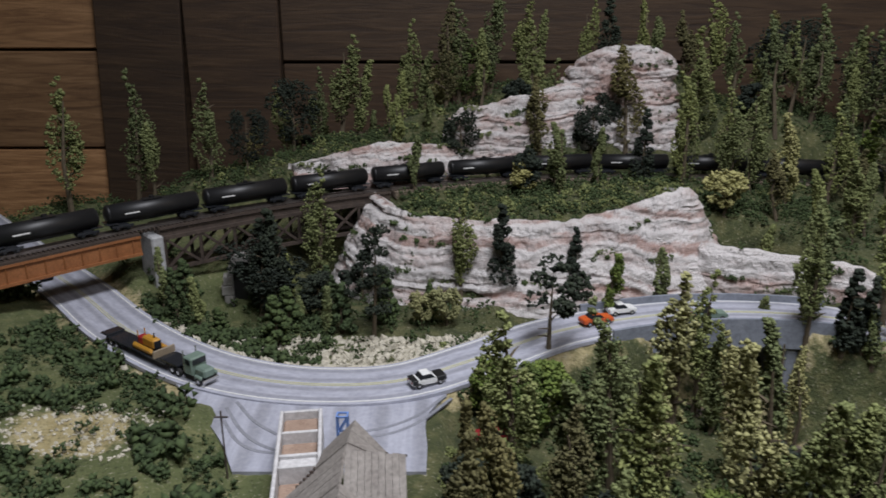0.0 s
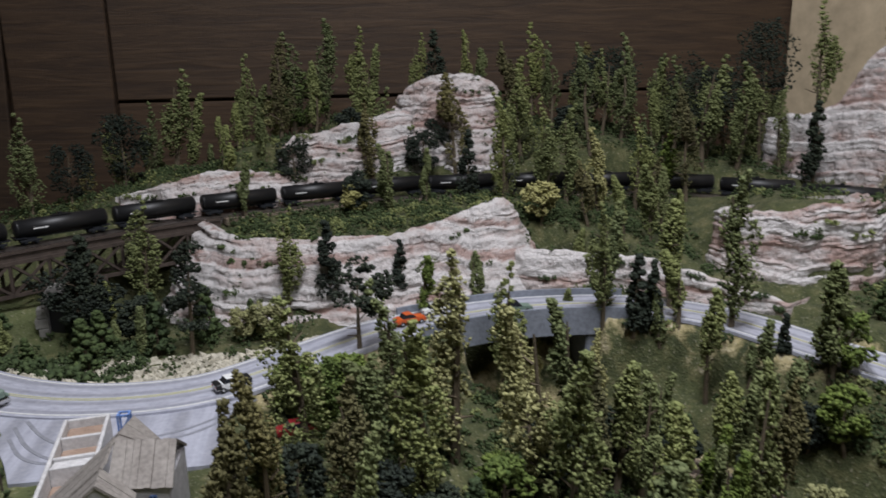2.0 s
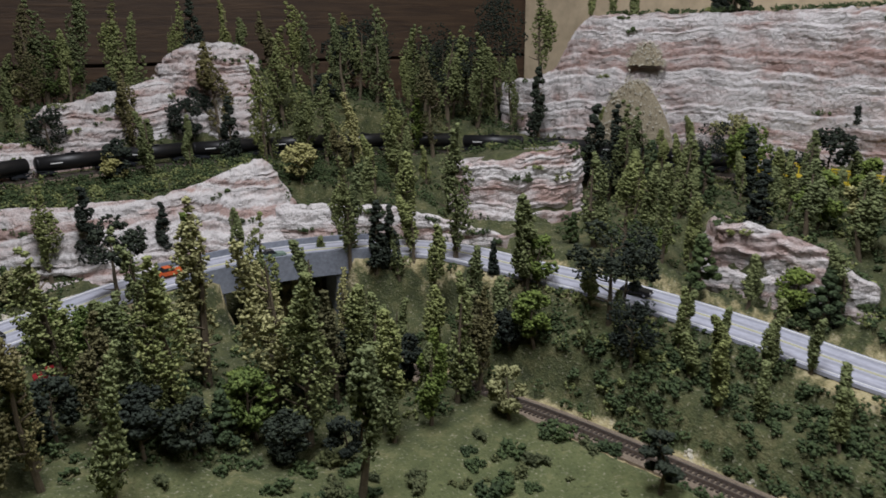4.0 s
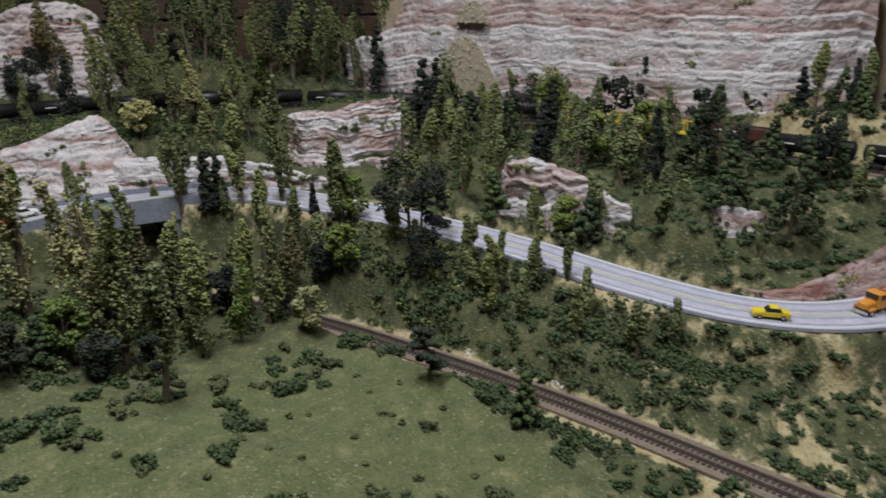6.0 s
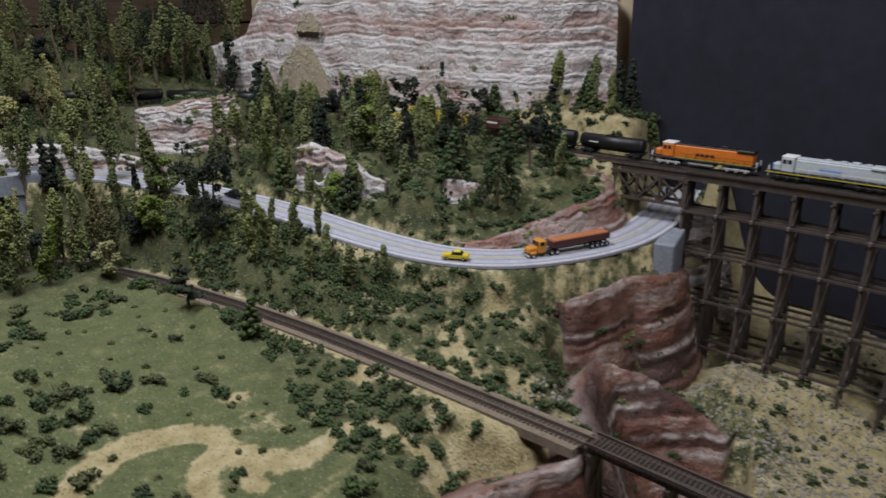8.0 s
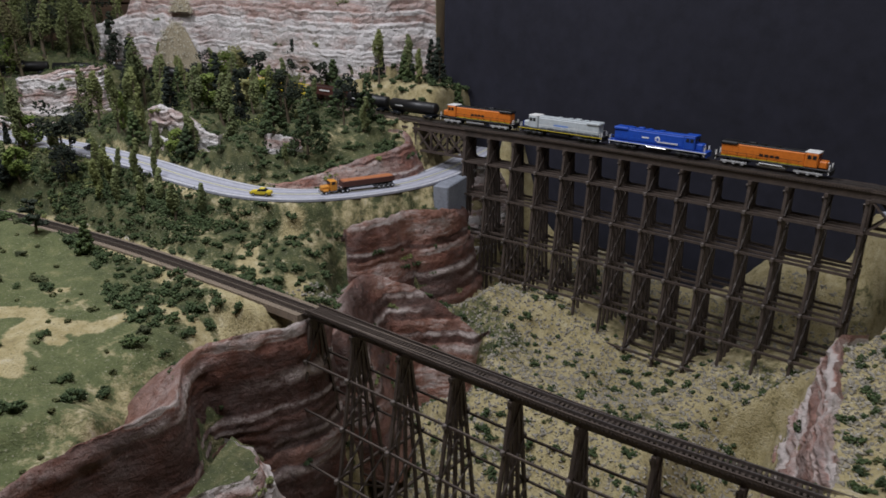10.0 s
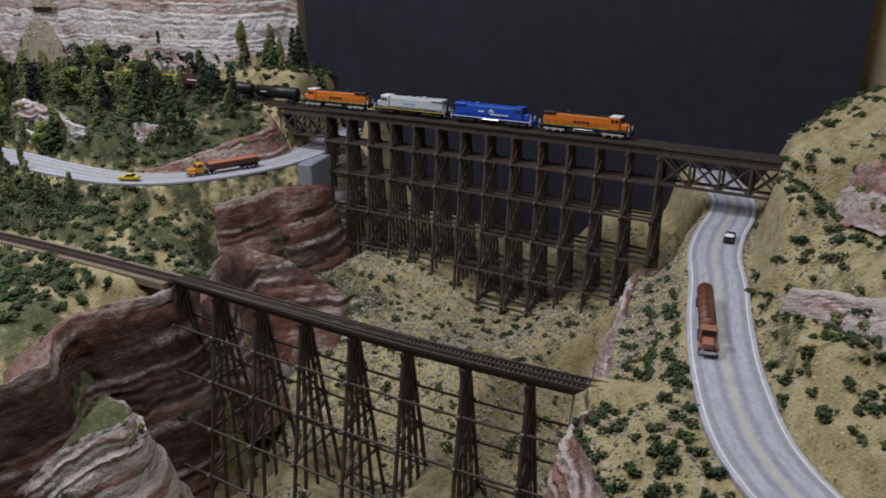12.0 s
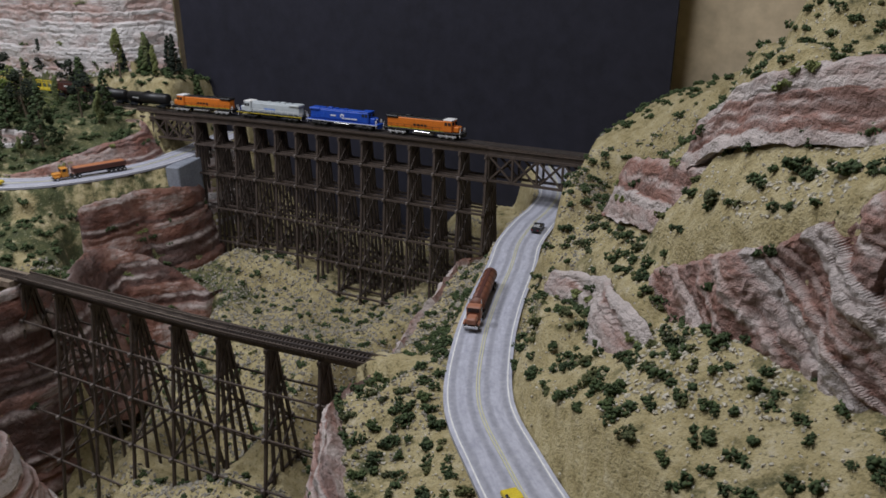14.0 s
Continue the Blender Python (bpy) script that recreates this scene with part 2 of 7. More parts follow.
def beam(bm, p, q, w, h=None):
    """A squared timber from p to q."""
    p, q = Vector(p), Vector(q)
    d = q - p
    m = Matrix.Translation((p + q) / 2) @ d.to_track_quat("Z", "X" if abs(d.normalized().z) < 0.9 else "Y").to_matrix().to_4x4()
    bmesh.ops.create_cube(bm, size=1, matrix=m @ Matrix.Diagonal((w, h or w, d.length, 1)))
    return bm


def curve_points(pts, step=0.01):
    """Catmull-Rom through the given points, resampled evenly."""
    P = [np.array(p, float) for p in pts]
    P = [2 * P[0] - P[1]] + P + [2 * P[-1] - P[-2]]
    out = []
    for a, b, c, d in zip(P, P[1:], P[2:], P[3:]):
        for k in range(24):
            t = k / 24
            out.append(0.5 * (2 * b + (c - a) * t + (2 * a - 5 * b + 4 * c - d) * t**2 + (3 * b - a - 3 * c + d) * t**3))
    out.append(P[-2])
    out = np.array(out)
    s = np.r_[0, np.cumsum(np.linalg.norm(np.diff(out, axis=0), axis=1))]
    u = np.linspace(0, s[-1], max(2, int(s[-1] / step) + 1))
    return np.stack([np.interp(u, s, out[:, k]) for k in range(out.shape[1])], 1)


def sides(C):
    """Unit vectors to the right of a path's direction, in plan."""
    d = np.gradient(C[:, :2], axis=0)
    d /= np.linalg.norm(d, axis=1)[:, None] + 1e-9
    return np.stack([d[:, 1], -d[:, 0]], 1)


# ---------------------------------------------------------------- the plan: roads and tracks (x, y, z)
ROAD_MAIN = curve_points([(-0.62, 0.93, 1.245), (-0.50, 0.81, 1.242), (-0.36, 0.672, 1.240), (-0.28, 0.585, 1.240), (-0.21, 0.525, 1.240), (-0.15, 0.492, 1.240), (-0.09, 0.479, 1.240), (-0.03, 0.484, 1.241),
                          (0.03, 0.518, 1.243), (0.10, 0.562, 1.246), (0.19, 0.590, 1.248), (0.27, 0.596, 1.248), (0.345, 0.585, 1.246), (0.41, 0.545, 1.243), (0.455, 0.475, 1.239),
                          (0.515, 0.385, 1.231), (0.565, 0.285, 1.222), (0.600, 0.185, 1.214), (0.640, 0.095, 1.209), (0.695, 0.045, 1.206), (0.77, 0.022, 1.204), (0.86, 0.020, 1.203),
                          (0.95, 0.045, 1.203), (1.03, 0.085, 1.203), (1.12, 0.13, 1.203)])
ROAD_EAST = curve_points([(1.34, -0.45, 1.200), (1.26, -0.52, 1.199), (1.17, -0.583, 1.197), (1.10, -0.610, 1.196), (1.035, -0.626, 1.195), (0.965, -0.650, 1.194), (0.898, -0.684, 1.193), (0.815, -0.722, 1.192),
                          (0.737, -0.763, 1.190), (0.660, -0.815, 1.188), (0.613, -0.873, 1.186), (0.575, -0.93, 1.184), (0.53, -1.01, 1.182), (0.47, -1.12, 1.18)])
UPPER = curve_points([(-0.62, 0.36, 1.300), (-0.47, 0.50, 1.300), (-0.375, 0.605, 1.300), (-0.297, 0.688, 1.300), (-0.19, 0.778, 1.300), (-0.07, 0.852, 1.300), (0.08, 0.91, 1.300), (0.22, 0.935, 1.299),
                      (0.40, 0.925, 1.297), (0.56, 0.88, 1.293), (0.70, 0.78, 1.288), (0.80, 0.65, 1.284), (0.865, 0.50, 1.281), (0.898, 0.33, 1.279), (0.926, 0.18, 1.278), (0.955, 0.06, 1.277),
                      (1.0, -0.10, 1.276), (1.045, -0.30, 1.276), (1.082, -0.47, 1.276), (1.112, -0.62, 1.276), (1.132, -0.72, 1.276), (1.152, -0.82, 1.276)])
LOWER = curve_points([(0.10, 0.66, 1.160), (0.20, 0.60, 1.160), (0.30, 0.50, 1.160), (0.385, 0.36, 1.160), (0.44, 0.23, 1.160), (0.485, 0.10, 1.161), (0.525, -0.05, 1.163), (0.560, -0.20, 1.166),
                      (0.595, -0.36, 1.169), (0.635, -0.53, 1.171), (0.690, -0.715, 1.173)])

# ---------------------------------------------------------------- the land: spot heights (x, y, z) by region
WOODS = [(-0.7, 1.12, 1.12), (-0.7, 0.95, 1.18), (-0.45, 1.06, 1.17), (-0.46, 0.92, 1.255), (-0.32, 1.08, 1.20), (-0.18, 1.12, 1.27), (-0.28, 0.92, 1.300), (-0.2, 0.95, 1.315), (-0.14, 0.96, 1.335), (0.0, 1.0, 1.365), (0.14, 1.06, 1.395), (0.3, 1.1, 1.41), (0.45, 1.05, 1.37), (0.6, 1.0, 1.33), (0.78, 0.98, 1.315), (0.9, 0.8, 1.30),
         (0.0, 0.80, 1.284), (0.09, 0.80, 1.286), (0.18, 0.81, 1.292), (0.25, 0.82, 1.305), (0.08, 0.66, 1.236), (0.18, 0.665, 1.243), (0.31, 0.80, 1.285), (0.40, 0.76, 1.275), (0.46, 0.72, 1.268), (0.56, 0.66, 1.322), (0.60, 0.70, 1.315), (0.68, 0.62, 1.285), (0.72, 0.5, 1.275), (0.36, 0.71, 1.264), (0.55, 0.53, 1.245), (0.62, 0.5, 1.26)]
GLADE = [(0.02, 0.4, 1.225), (0.1, 0.42, 1.215), (0.2, 0.46, 1.19), (0.28, 0.44, 1.17), (0.0, 0.28, 1.215), (0.12, 0.24, 1.19), (0.26, 0.55, 1.175), (0.34, 0.52, 1.185),
         (-0.08, 0.36, 1.233), (-0.2, 0.38, 1.25), (-0.34, 0.45, 1.255), (-0.3, 0.3, 1.285), (-0.5, 0.5, 1.265), (-0.5, 0.3, 1.30), (-0.15, 0.2, 1.26), (-0.13, 0.60, 1.225), (-0.19, 0.66, 1.205), (-0.10, 0.72, 1.205), (0.0, 0.63, 1.222), (0.0, 0.69, 1.215), (-0.27, 0.64, 1.235), (-0.33, 0.72, 1.25), (-0.3, 0.78, 1.24), (-0.42, 0.85, 1.25)]
FIELD = [(0.22, 0.30, 1.178), (0.32, 0.22, 1.166), (0.40, 0.08, 1.156), (0.29, 0.05, 1.172), (0.2, 0.1, 1.19), (0.12, 0.0, 1.195), (0.36, -0.03, 1.158), (0.41, -0.1, 1.15), (0.25, -0.15, 1.165), (0.3, -0.26, 1.158), (0.46, -0.02, 1.150),
         (0.52, 0.2, 1.19), (0.57, 0.06, 1.178), (0.60, -0.03, 1.155), (0.66, -0.02, 1.168), (0.74, -0.01, 1.19), (0.84, 0.0, 1.185), (0.65, 0.36, 1.288), (0.74, 0.36, 1.286), (0.70, 0.21, 1.272), (0.80, 0.18, 1.27), (0.88, 0.12, 1.272), (0.80, 0.088, 1.246), (0.85, 0.085, 1.258), (0.885, 0.095, 1.270), (0.75, 0.10, 1.240),
         (1.01, 0.18, 1.325), (1.0, 0.32, 1.335), (1.06, 0.12, 1.30), (0.98, 0.45, 1.32)]
CANYON = [(0.30, -0.44, 0.94), (0.25, -0.46, 0.95), (0.36, -0.42, 0.925), (0.425, -0.30, 1.098), (0.43, -0.275, 1.105), (0.83, -0.15, 1.03), (0.91, -0.24, 1.006), (0.96, -0.34, 0.985), (1.0, -0.46, 1.02), (1.1, -0.3, 1.0), (1.25, -0.2, 1.03), (1.3, 0.0, 1.08), (1.1, -0.05, 1.05), (0.9, -0.43, 1.005), (0.72, -0.2, 1.0), (0.665, -0.35, 0.985), (0.66, -0.42, 0.94),
          (0.56, -0.26, 0.965), (0.45, -0.42, 0.92), (0.5, -0.6, 0.96), (0.35, -0.7, 0.93), (0.60, -0.60, 1.0), (0.75, -0.54, 1.05), (0.84, -0.55, 1.08), (0.61, -0.13, 1.105), (0.65, -0.085, 1.135), (0.95, -0.52, 1.10), (1.1, -0.48, 1.045), (1.25, -0.42, 1.12), (1.0, -0.12, 1.05)]
EAST_BANK = [(0.680, -0.978, 1.284), (0.648, -1.005, 1.288), (0.655, -0.962, 1.257), (0.645, -0.978, 1.261), (0.630, -1.05, 1.294), (0.69, -0.935, 1.268), (0.605, -1.10, 1.302), (0.60, -1.02, 1.258), (0.635, -0.965, 1.254), (0.575, -1.08, 1.262), (0.64, -0.73, 1.185), (0.72, -0.69, 1.172), (0.82, -0.66, 1.175), (0.93, -0.61, 1.18), (0.57, -0.80, 1.17), (0.5, -0.9, 1.15), (0.78, -0.825, 1.22), (0.70, -0.88, 1.215), (0.66, -0.94, 1.225), (0.6, -1.05, 1.23), (0.80, -0.88, 1.29), (0.75, -0.925, 1.31),
             (0.70, -0.965, 1.345), (0.90, -0.80, 1.27), (0.98, -0.75, 1.285), (1.06, -0.72, 1.27), (0.80, -0.91, 1.395), (0.88, -0.85, 1.335), (0.98, -0.82, 1.368), (1.02, -0.845, 1.395), (1.095, -0.738, 1.300), (1.115, -0.768, 1.335), (1.13, -0.792, 1.365), (1.15, -0.83, 1.415), (1.2, -0.8, 1.36), (1.10, -0.88, 1.435), (1.25, -0.9, 1.46), (0.9, -0.92, 1.465), (1.05, -0.95, 1.510), (0.76, -1.02, 1.44), (0.70, -1.12, 1.43), (1.25, -1.0, 1.52), (0.9, -1.1, 1.52)]


# ---------------------------------------------------------------- rock faces: kind, crest line (x, y, height; face on the right), foot, crest, shelf, stone, label, seed, relief, slope
CLIFFS = [
    ("rock_outcrop", [(-0.085, 0.86, 1.296), (-0.072, 0.80, 1.298), (-0.03, 0.765, 1.290), (0.03, 0.750, 1.288), (0.07, 0.745, 1.290), (0.12, 0.742, 1.289), (0.18, 0.745, 1.300), (0.23, 0.748, 1.318), (0.26, 0.755, 1.321), (0.282, 0.79, 1.312)], 1.195, 1.3, 0.05, ROCK, "layered pale pink plaster cliff above the road", 2, 0.009, 0.55),
    ("rock_outcrop", [(0.255, 0.725, 1.270), (0.30, 0.69, 1.275), (0.35, 0.668, 1.274), (0.40, 0.64, 1.268), (0.45, 0.595, 1.256), (0.49, 0.545, 1.246)], 1.225, 1.26, 0.05, ROCK, "low layered pink rock ledge beside the road", 5, 0.006, 0.2),
    ("rock_outcrop", [(0.50, 0.72, 1.310), (0.483, 0.66, 1.312), (0.515, 0.622, 1.322), (0.56, 0.596, 1.330), (0.605, 0.60, 1.334), (0.632, 0.645, 1.328), (0.635, 0.70, 1.318)], 1.235, 1.31, 0.05, ROCK, "rounded red and white layered rock bluff", 8, 0.008, 0.10),
    ("rock_outcrop", [(0.665, 0.43, 1.28), (0.612, 0.375, 1.290), (0.616, 0.325, 1.294), (0.634, 0.280, 1.286), (0.650, 0.248, 1.268), (0.675, 0.235, 1.252)], 1.215, 1.28, 0.05, ROCK, "pale pink layered rock bluff over the road", 11, 0.007, 0.10),
    ("rock_outcrop", [(0.705, 0.185, 1.262), (0.72, 0.16, 1.266), (0.745, 0.148, 1.262), (0.765, 0.155, 1.25)], 1.235, 1.26, 0.03, ROCK, "small broken pale rock among the trees", 12, 0.006, 0.3),
    ("rock_outcrop", [(-0.19, 0.875, 1.318), (-0.13, 0.882, 1.335), (-0.07, 0.895, 1.347), (-0.02, 0.915, 1.342), (0.04, 0.945, 1.335), (0.09, 0.96, 1.33)], 1.295, 1.33, 0.04, ROCK, "low strip of pale pink rock above the track", 13, 0.008, 0.5),
    ("rock_outcrop", [(0.0, 0.985, 1.36), (0.02, 0.955, 1.378), (0.07, 0.962, 1.388), (0.12, 0.982, 1.398), (0.17, 0.995, 1.408), (0.20, 1.02, 1.405)], 1.32, 1.38, 0.05, ROCK, "pale layered rock shelf on the wooded hill", 14, 0.009, 0.25),
    ("rock_outcrop", [(0.165, 1.06, 1.42), (0.175, 1.025, 1.432), (0.205, 1.012, 1.450), (0.245, 1.005, 1.458), (0.29, 1.01, 1.452), (0.318, 1.030, 1.432)], 1.315, 1.4, 0.028, ROCK, "tall rounded pale rock knob on the hilltop", 15, 0.013, 0.30),
    ("cliff_wall", [(0.70, 0.97, 1.385), (0.712, 0.90, 1.395), (0.735, 0.855, 1.412), (0.757, 0.828, 1.470), (0.775, 0.80, 1.488), (0.81, 0.74, 1.488), (0.845, 0.68, 1.488), (0.89, 0.58, 1.488), (0.925, 0.46, 1.490), (0.955, 0.37, 1.490), (1.01, 0.305, 1.490), (1.112, 0.262, 1.488)], 1.285, 1.45, 0.10, ROCK, "tall pale banded plaster cliff wall", 17, 0.0062, 0.06),
    ("rock_cut", [(0.675, 0.098, 1.208), (0.715, 0.080, 1.216), (0.76, 0.066, 1.228), (0.81, 0.060, 1.238), (0.855, 0.060, 1.243), (0.890, 0.068, 1.248), (0.912, 0.088, 1.255), (0.918, 0.115, 1.262)], 1.195, 1.24, 0.03, CUT_ROCK, "low red rock cut beside the road", 21, 0.0045, 0.45),
    ("canyon_wall", [(0.714, -0.027, 1.160), (0.730, -0.034, 1.176), (0.78, -0.037, 1.178), (0.82, -0.032, 1.179), (0.86, -0.044, 1.177), (0.91, -0.035, 1.166), (0.95, -0.01, 1.155)], 1.03, 1.18, 0.04, RED_ROCK, "deep red banded canyon wall", 24, 0.0065, 0.24),
    ("canyon_wall", [(0.592, -0.205, 1.115), (0.632, -0.172, 1.116), (0.662, -0.128, 1.119), (0.700, -0.088, 1.124), (0.745, -0.078, 1.112), (0.79, -0.100, 1.086), (0.822, -0.135, 1.056), (0.842, -0.17, 1.025)], 0.94, 1.08, 0.04, RED_ROCK, "rounded red rock shoulder in the canyon", 25, 0.006, 0.42),
    ("canyon_wall", [(0.183, -0.335, 1.13), (0.253, -0.302, 1.135), (0.312, -0.287, 1.14), (0.347, -0.281, 1.146), (0.379, -0.281, 1.150), (0.400, -0.276, 1.149), (0.415, -0.260, 1.148), (0.424, -0.238, 1.149), (0.440, -0.213, 1.153), (0.466, -0.208, 1.156), (0.50, -0.212, 1.157), (0.545, -0.219, 1.156), (0.582, -0.205, 1.15), (0.606, -0.16, 1.14)], 0.88, 1.16, 0.05, RED_ROCK, "dark red canyon wall with pale ledges", 27, 0.0075, 0.16),
    ("canyon_wall", [(0.335, -0.290, 1.040), (0.358, -0.312, 1.062), (0.380, -0.322, 1.084), (0.402, -0.334, 1.095), (0.425, -0.342, 1.097), (0.446, -0.333, 1.094), (0.457, -0.305, 1.092), (0.454, -0.262, 1.090)], 0.88, 1.09, 0.012, TAN_ROCK, "pale pink rock bastion with a turf cap", 28, 0.006, 0.34),
    ("canyon_wall", [(0.45, -0.93, 1.14), (0.505, -0.82, 1.165), (0.555, -0.752, 1.182), (0.585, -0.715, 1.184), (0.62, -0.70, 1.176), (0.68, -0.675, 1.160), (0.77, -0.635, 1.148), (0.88, -0.590, 1.150), (0.98, -0.545, 1.150)][::-1], -0.20, 1.17, 0.04, TAN_ROCK, "pink and white canyon wall under the road", 30, 0.007, 0.22),
    ("canyon_end_wall", [(0.955, 0.04, 1.20), (0.99, 0.015, 1.215), (1.025, 0.0, 1.20), (1.06, -0.005, 1.13)], 1.0, 1.2, 0.03, ROCK, "pale rock wall behind the trestle", 31, 0.009, 0.2),
    ("rock_outcrop", [(0.676, -0.955, 1.254, 1.250), (0.688, -0.938, 1.264, 1.247), (0.704, -0.918, 1.279, 1.244), (0.75, -0.874, 1.272, 1.238), (0.795, -0.845, 1.258, 1.224), (0.828, -0.80, 1.240, 1.206), (0.848, -0.758, 1.224, 1.192)][::-1], -0.034, 1.27, 0.014, TAN_ROCK, "pink sloping rock band on the dry hillside", 33, 0.005, 0.45),
    ("rock_outcrop", [(0.79, -0.935, 1.372), (0.82, -0.905, 1.364), (0.85, -0.872, 1.354), (0.885, -0.835, 1.345), (0.93, -0.80, 1.330), (0.98, -0.776, 1.315), (1.03, -0.760, 1.302), (1.08, -0.748, 1.29)][::-1], -0.060, 1.33, 0.025, TAN_ROCK, "red and pale rock outcrop beside the bridge", 36, 0.006, 0.35),
    ("rock_outcrop", [(0.60, -1.20, 1.455, 1.325), (0.625, -1.12, 1.435, 1.318), (0.652, -1.057, 1.410, 1.304), (0.663, -1.038, 1.390, 1.302), (0.683, -0.999, 1.358, 1.298), (0.705, -0.967, 1.337, 1.287), (0.736, -0.926, 1.309, 1.266), (0.757, -0.905, 1.296, 1.258)][::-1], 1.28, 1.34, 0.025, TAN_ROCK, "broad grey and pink rock face on the hillside", 39, 0.0085, 0.14, 0.40, 0.0016),
    ("rock_outcrop", [(0.653, -0.975, 1.240), (0.647, -0.959, 1.242), (0.645, -0.940, 1.238), (0.649, -0.917, 1.229)][::-1], -0.022, 1.22, 0.012, TAN_ROCK, "low pale rock ledge near the road", 44, 0.004, 0.5),
    ("rock_outcrop", [(0.68, -1.13, 1.478), (0.72, -1.05, 1.468), (0.76, -0.985, 1.452), (0.80, -0.94, 1.432), (0.835, -0.905, 1.405), (0.86, -0.885, 1.385)][::-1], -0.050, 1.45, 0.025, TAN_ROCK, "pink layered rock band high on the hill", 42, 0.005, 0.30),
]


def smooth(a, b, x):
    t = np.clip((x - a) / (b - a), 0, 1)
    return t * t * (3 - 2 * t)


def near(C, x, y):
    """Distance in plan to a path, its height there, and the index of the nearest sample."""
    best = np.full(x.shape, 1e9)
    idx = np.zeros(x.shape, int)
    for k in range(len(C)):
        d = (x - C[k, 0]) ** 2 + (y - C[k, 1]) ** 2
        m = d < best
        best[m], idx[m] = d[m], k
    return np.sqrt(best), C[idx, 2], idx


RNG = np.random.default_rng(7)
_K = [(RNG.normal(size=2) * f, RNG.uniform(0, 6.28), a) for f, a in ((9, 1.0), (18, 0.6), (36, 0.35), (70, 0.2)) for _ in range(6)]


def lumps(x, y):
    return sum(a * np.sin(k[0] * x + k[1] * y + ph) for k, ph, a in _K) / 6


def land(x, y):
    """Height of the scenery base at plan points."""
    S = np.array(WOODS + GLADE + FIELD + CANYON + EAST_BANK)
    num, den = np.zeros(x.shape), np.zeros(x.shape)
    for sx, sy, sz in S:
        w = 1 / ((x - sx) ** 2 + (y - sy) ** 2 + 0.0006) ** 2
        num, den = num + w * sz, den + w
    z = num / den + 0.006 * lumps(x, y)
    for C, half, soft, drop, span in ((UPPER, 0.017, 0.03, 0.006, ((-0.30, -0.06), (0.955, 1.15))), (LOWER, 0.018, 0.03, 0.006, ((0.562, 0.70), (9, 9))), (ROAD_MAIN, 0.032, 0.022, 0.004, ((0.17, 0.30), (9, 9))), (ROAD_EAST, 0.033, 0.022, 0.004, ((9, 9), (9, 9)))):
        d, h, i = near(C, x, y)
        cx = C[i, 0]
        w = 1 - smooth(half, half + soft, d)
        for a, b in span:
            w = w * (1 - smooth(a - 0.012, a + 0.004, cx) * (1 - smooth(b - 0.004, b + 0.012, cx)))
        if C is UPPER:
            w = w * smooth(-0.31, -0.29, cx) 
        z = z * (1 - w) + (h - drop) * w
    lot = smooth(-0.165, -0.145, x) * (1 - smooth(-0.005, 0.015, x)) * smooth(0.25, 0.29, y) * (1 - smooth(0.45, 0.47, y))
    return z * (1 - lot) + 1.2362 * lot


def carve(x, y, z):
    """Lets the land drop in front of each rock face and meet its crest behind."""
    for _, path, foot, crest, depth, _, _, _, _, lean, *_ in CLIFFS:
        P = np.array(path)
        lo, hi = P[:, :2].min(0) - 0.16, P[:, :2].max(0) + 0.16
        m = (x > lo[0]) & (x < hi[0]) & (y > lo[1]) & (y < hi[1])
        if not m.any():
            continue
        C = curve_points(path, 0.006)
        sd = sides(C)
        X, Y, Z = x[m], y[m], z[m]
        d, top, i = near(C, X, Y)
        foot_z = C[i, 3] if C.shape[1] > 3 else (foot if foot > 0 else top + foot)
        off = (X - C[i, 0]) * sd[i, 0] + (Y - C[i, 1]) * sd[i, 1]
        slip = np.sqrt(np.maximum(d**2 - off**2, 0))
        w = 1 - smooth(0.0, 0.025, slip)
        run = lean * (top - foot_z)
        face = np.where(off < run, top - 0.012 - (off + 0.006) / (lean + 0.06), foot_z + 0.004)
        cap = np.maximum(face, foot_z + 0.004 + 0.75 * np.maximum(off - run, 0))
        front = np.where(off > -0.006, np.minimum(Z, cap), Z)
        back = np.clip(Z, top - 0.008 + 1.2 * np.minimum(off + 0.012, 0), top - 0.004 + 0.9 * np.maximum(-off - 0.03, 0))
        fade = 1 - smooth(0.05, 0.12, -off)
        out = np.where(off > -0.006, front, Z + (back - Z) * fade)
        near_w = w * (1 - smooth(0.10, 0.16, d))
        z[m] = Z + (out - Z) * near_w
    return z


GX, GY = np.arange(-0.80, 1.42, 0.006), np.arange(-1.25, 1.17, 0.006)
GRID_X, GRID_Y = np.meshgrid(GX, GY)
RAW = land(GRID_X, GRID_Y)
GRID_Z = carve(GRID_X.ravel(), GRID_Y.ravel(), RAW.ravel().copy()).reshape(GRID_X.shape)


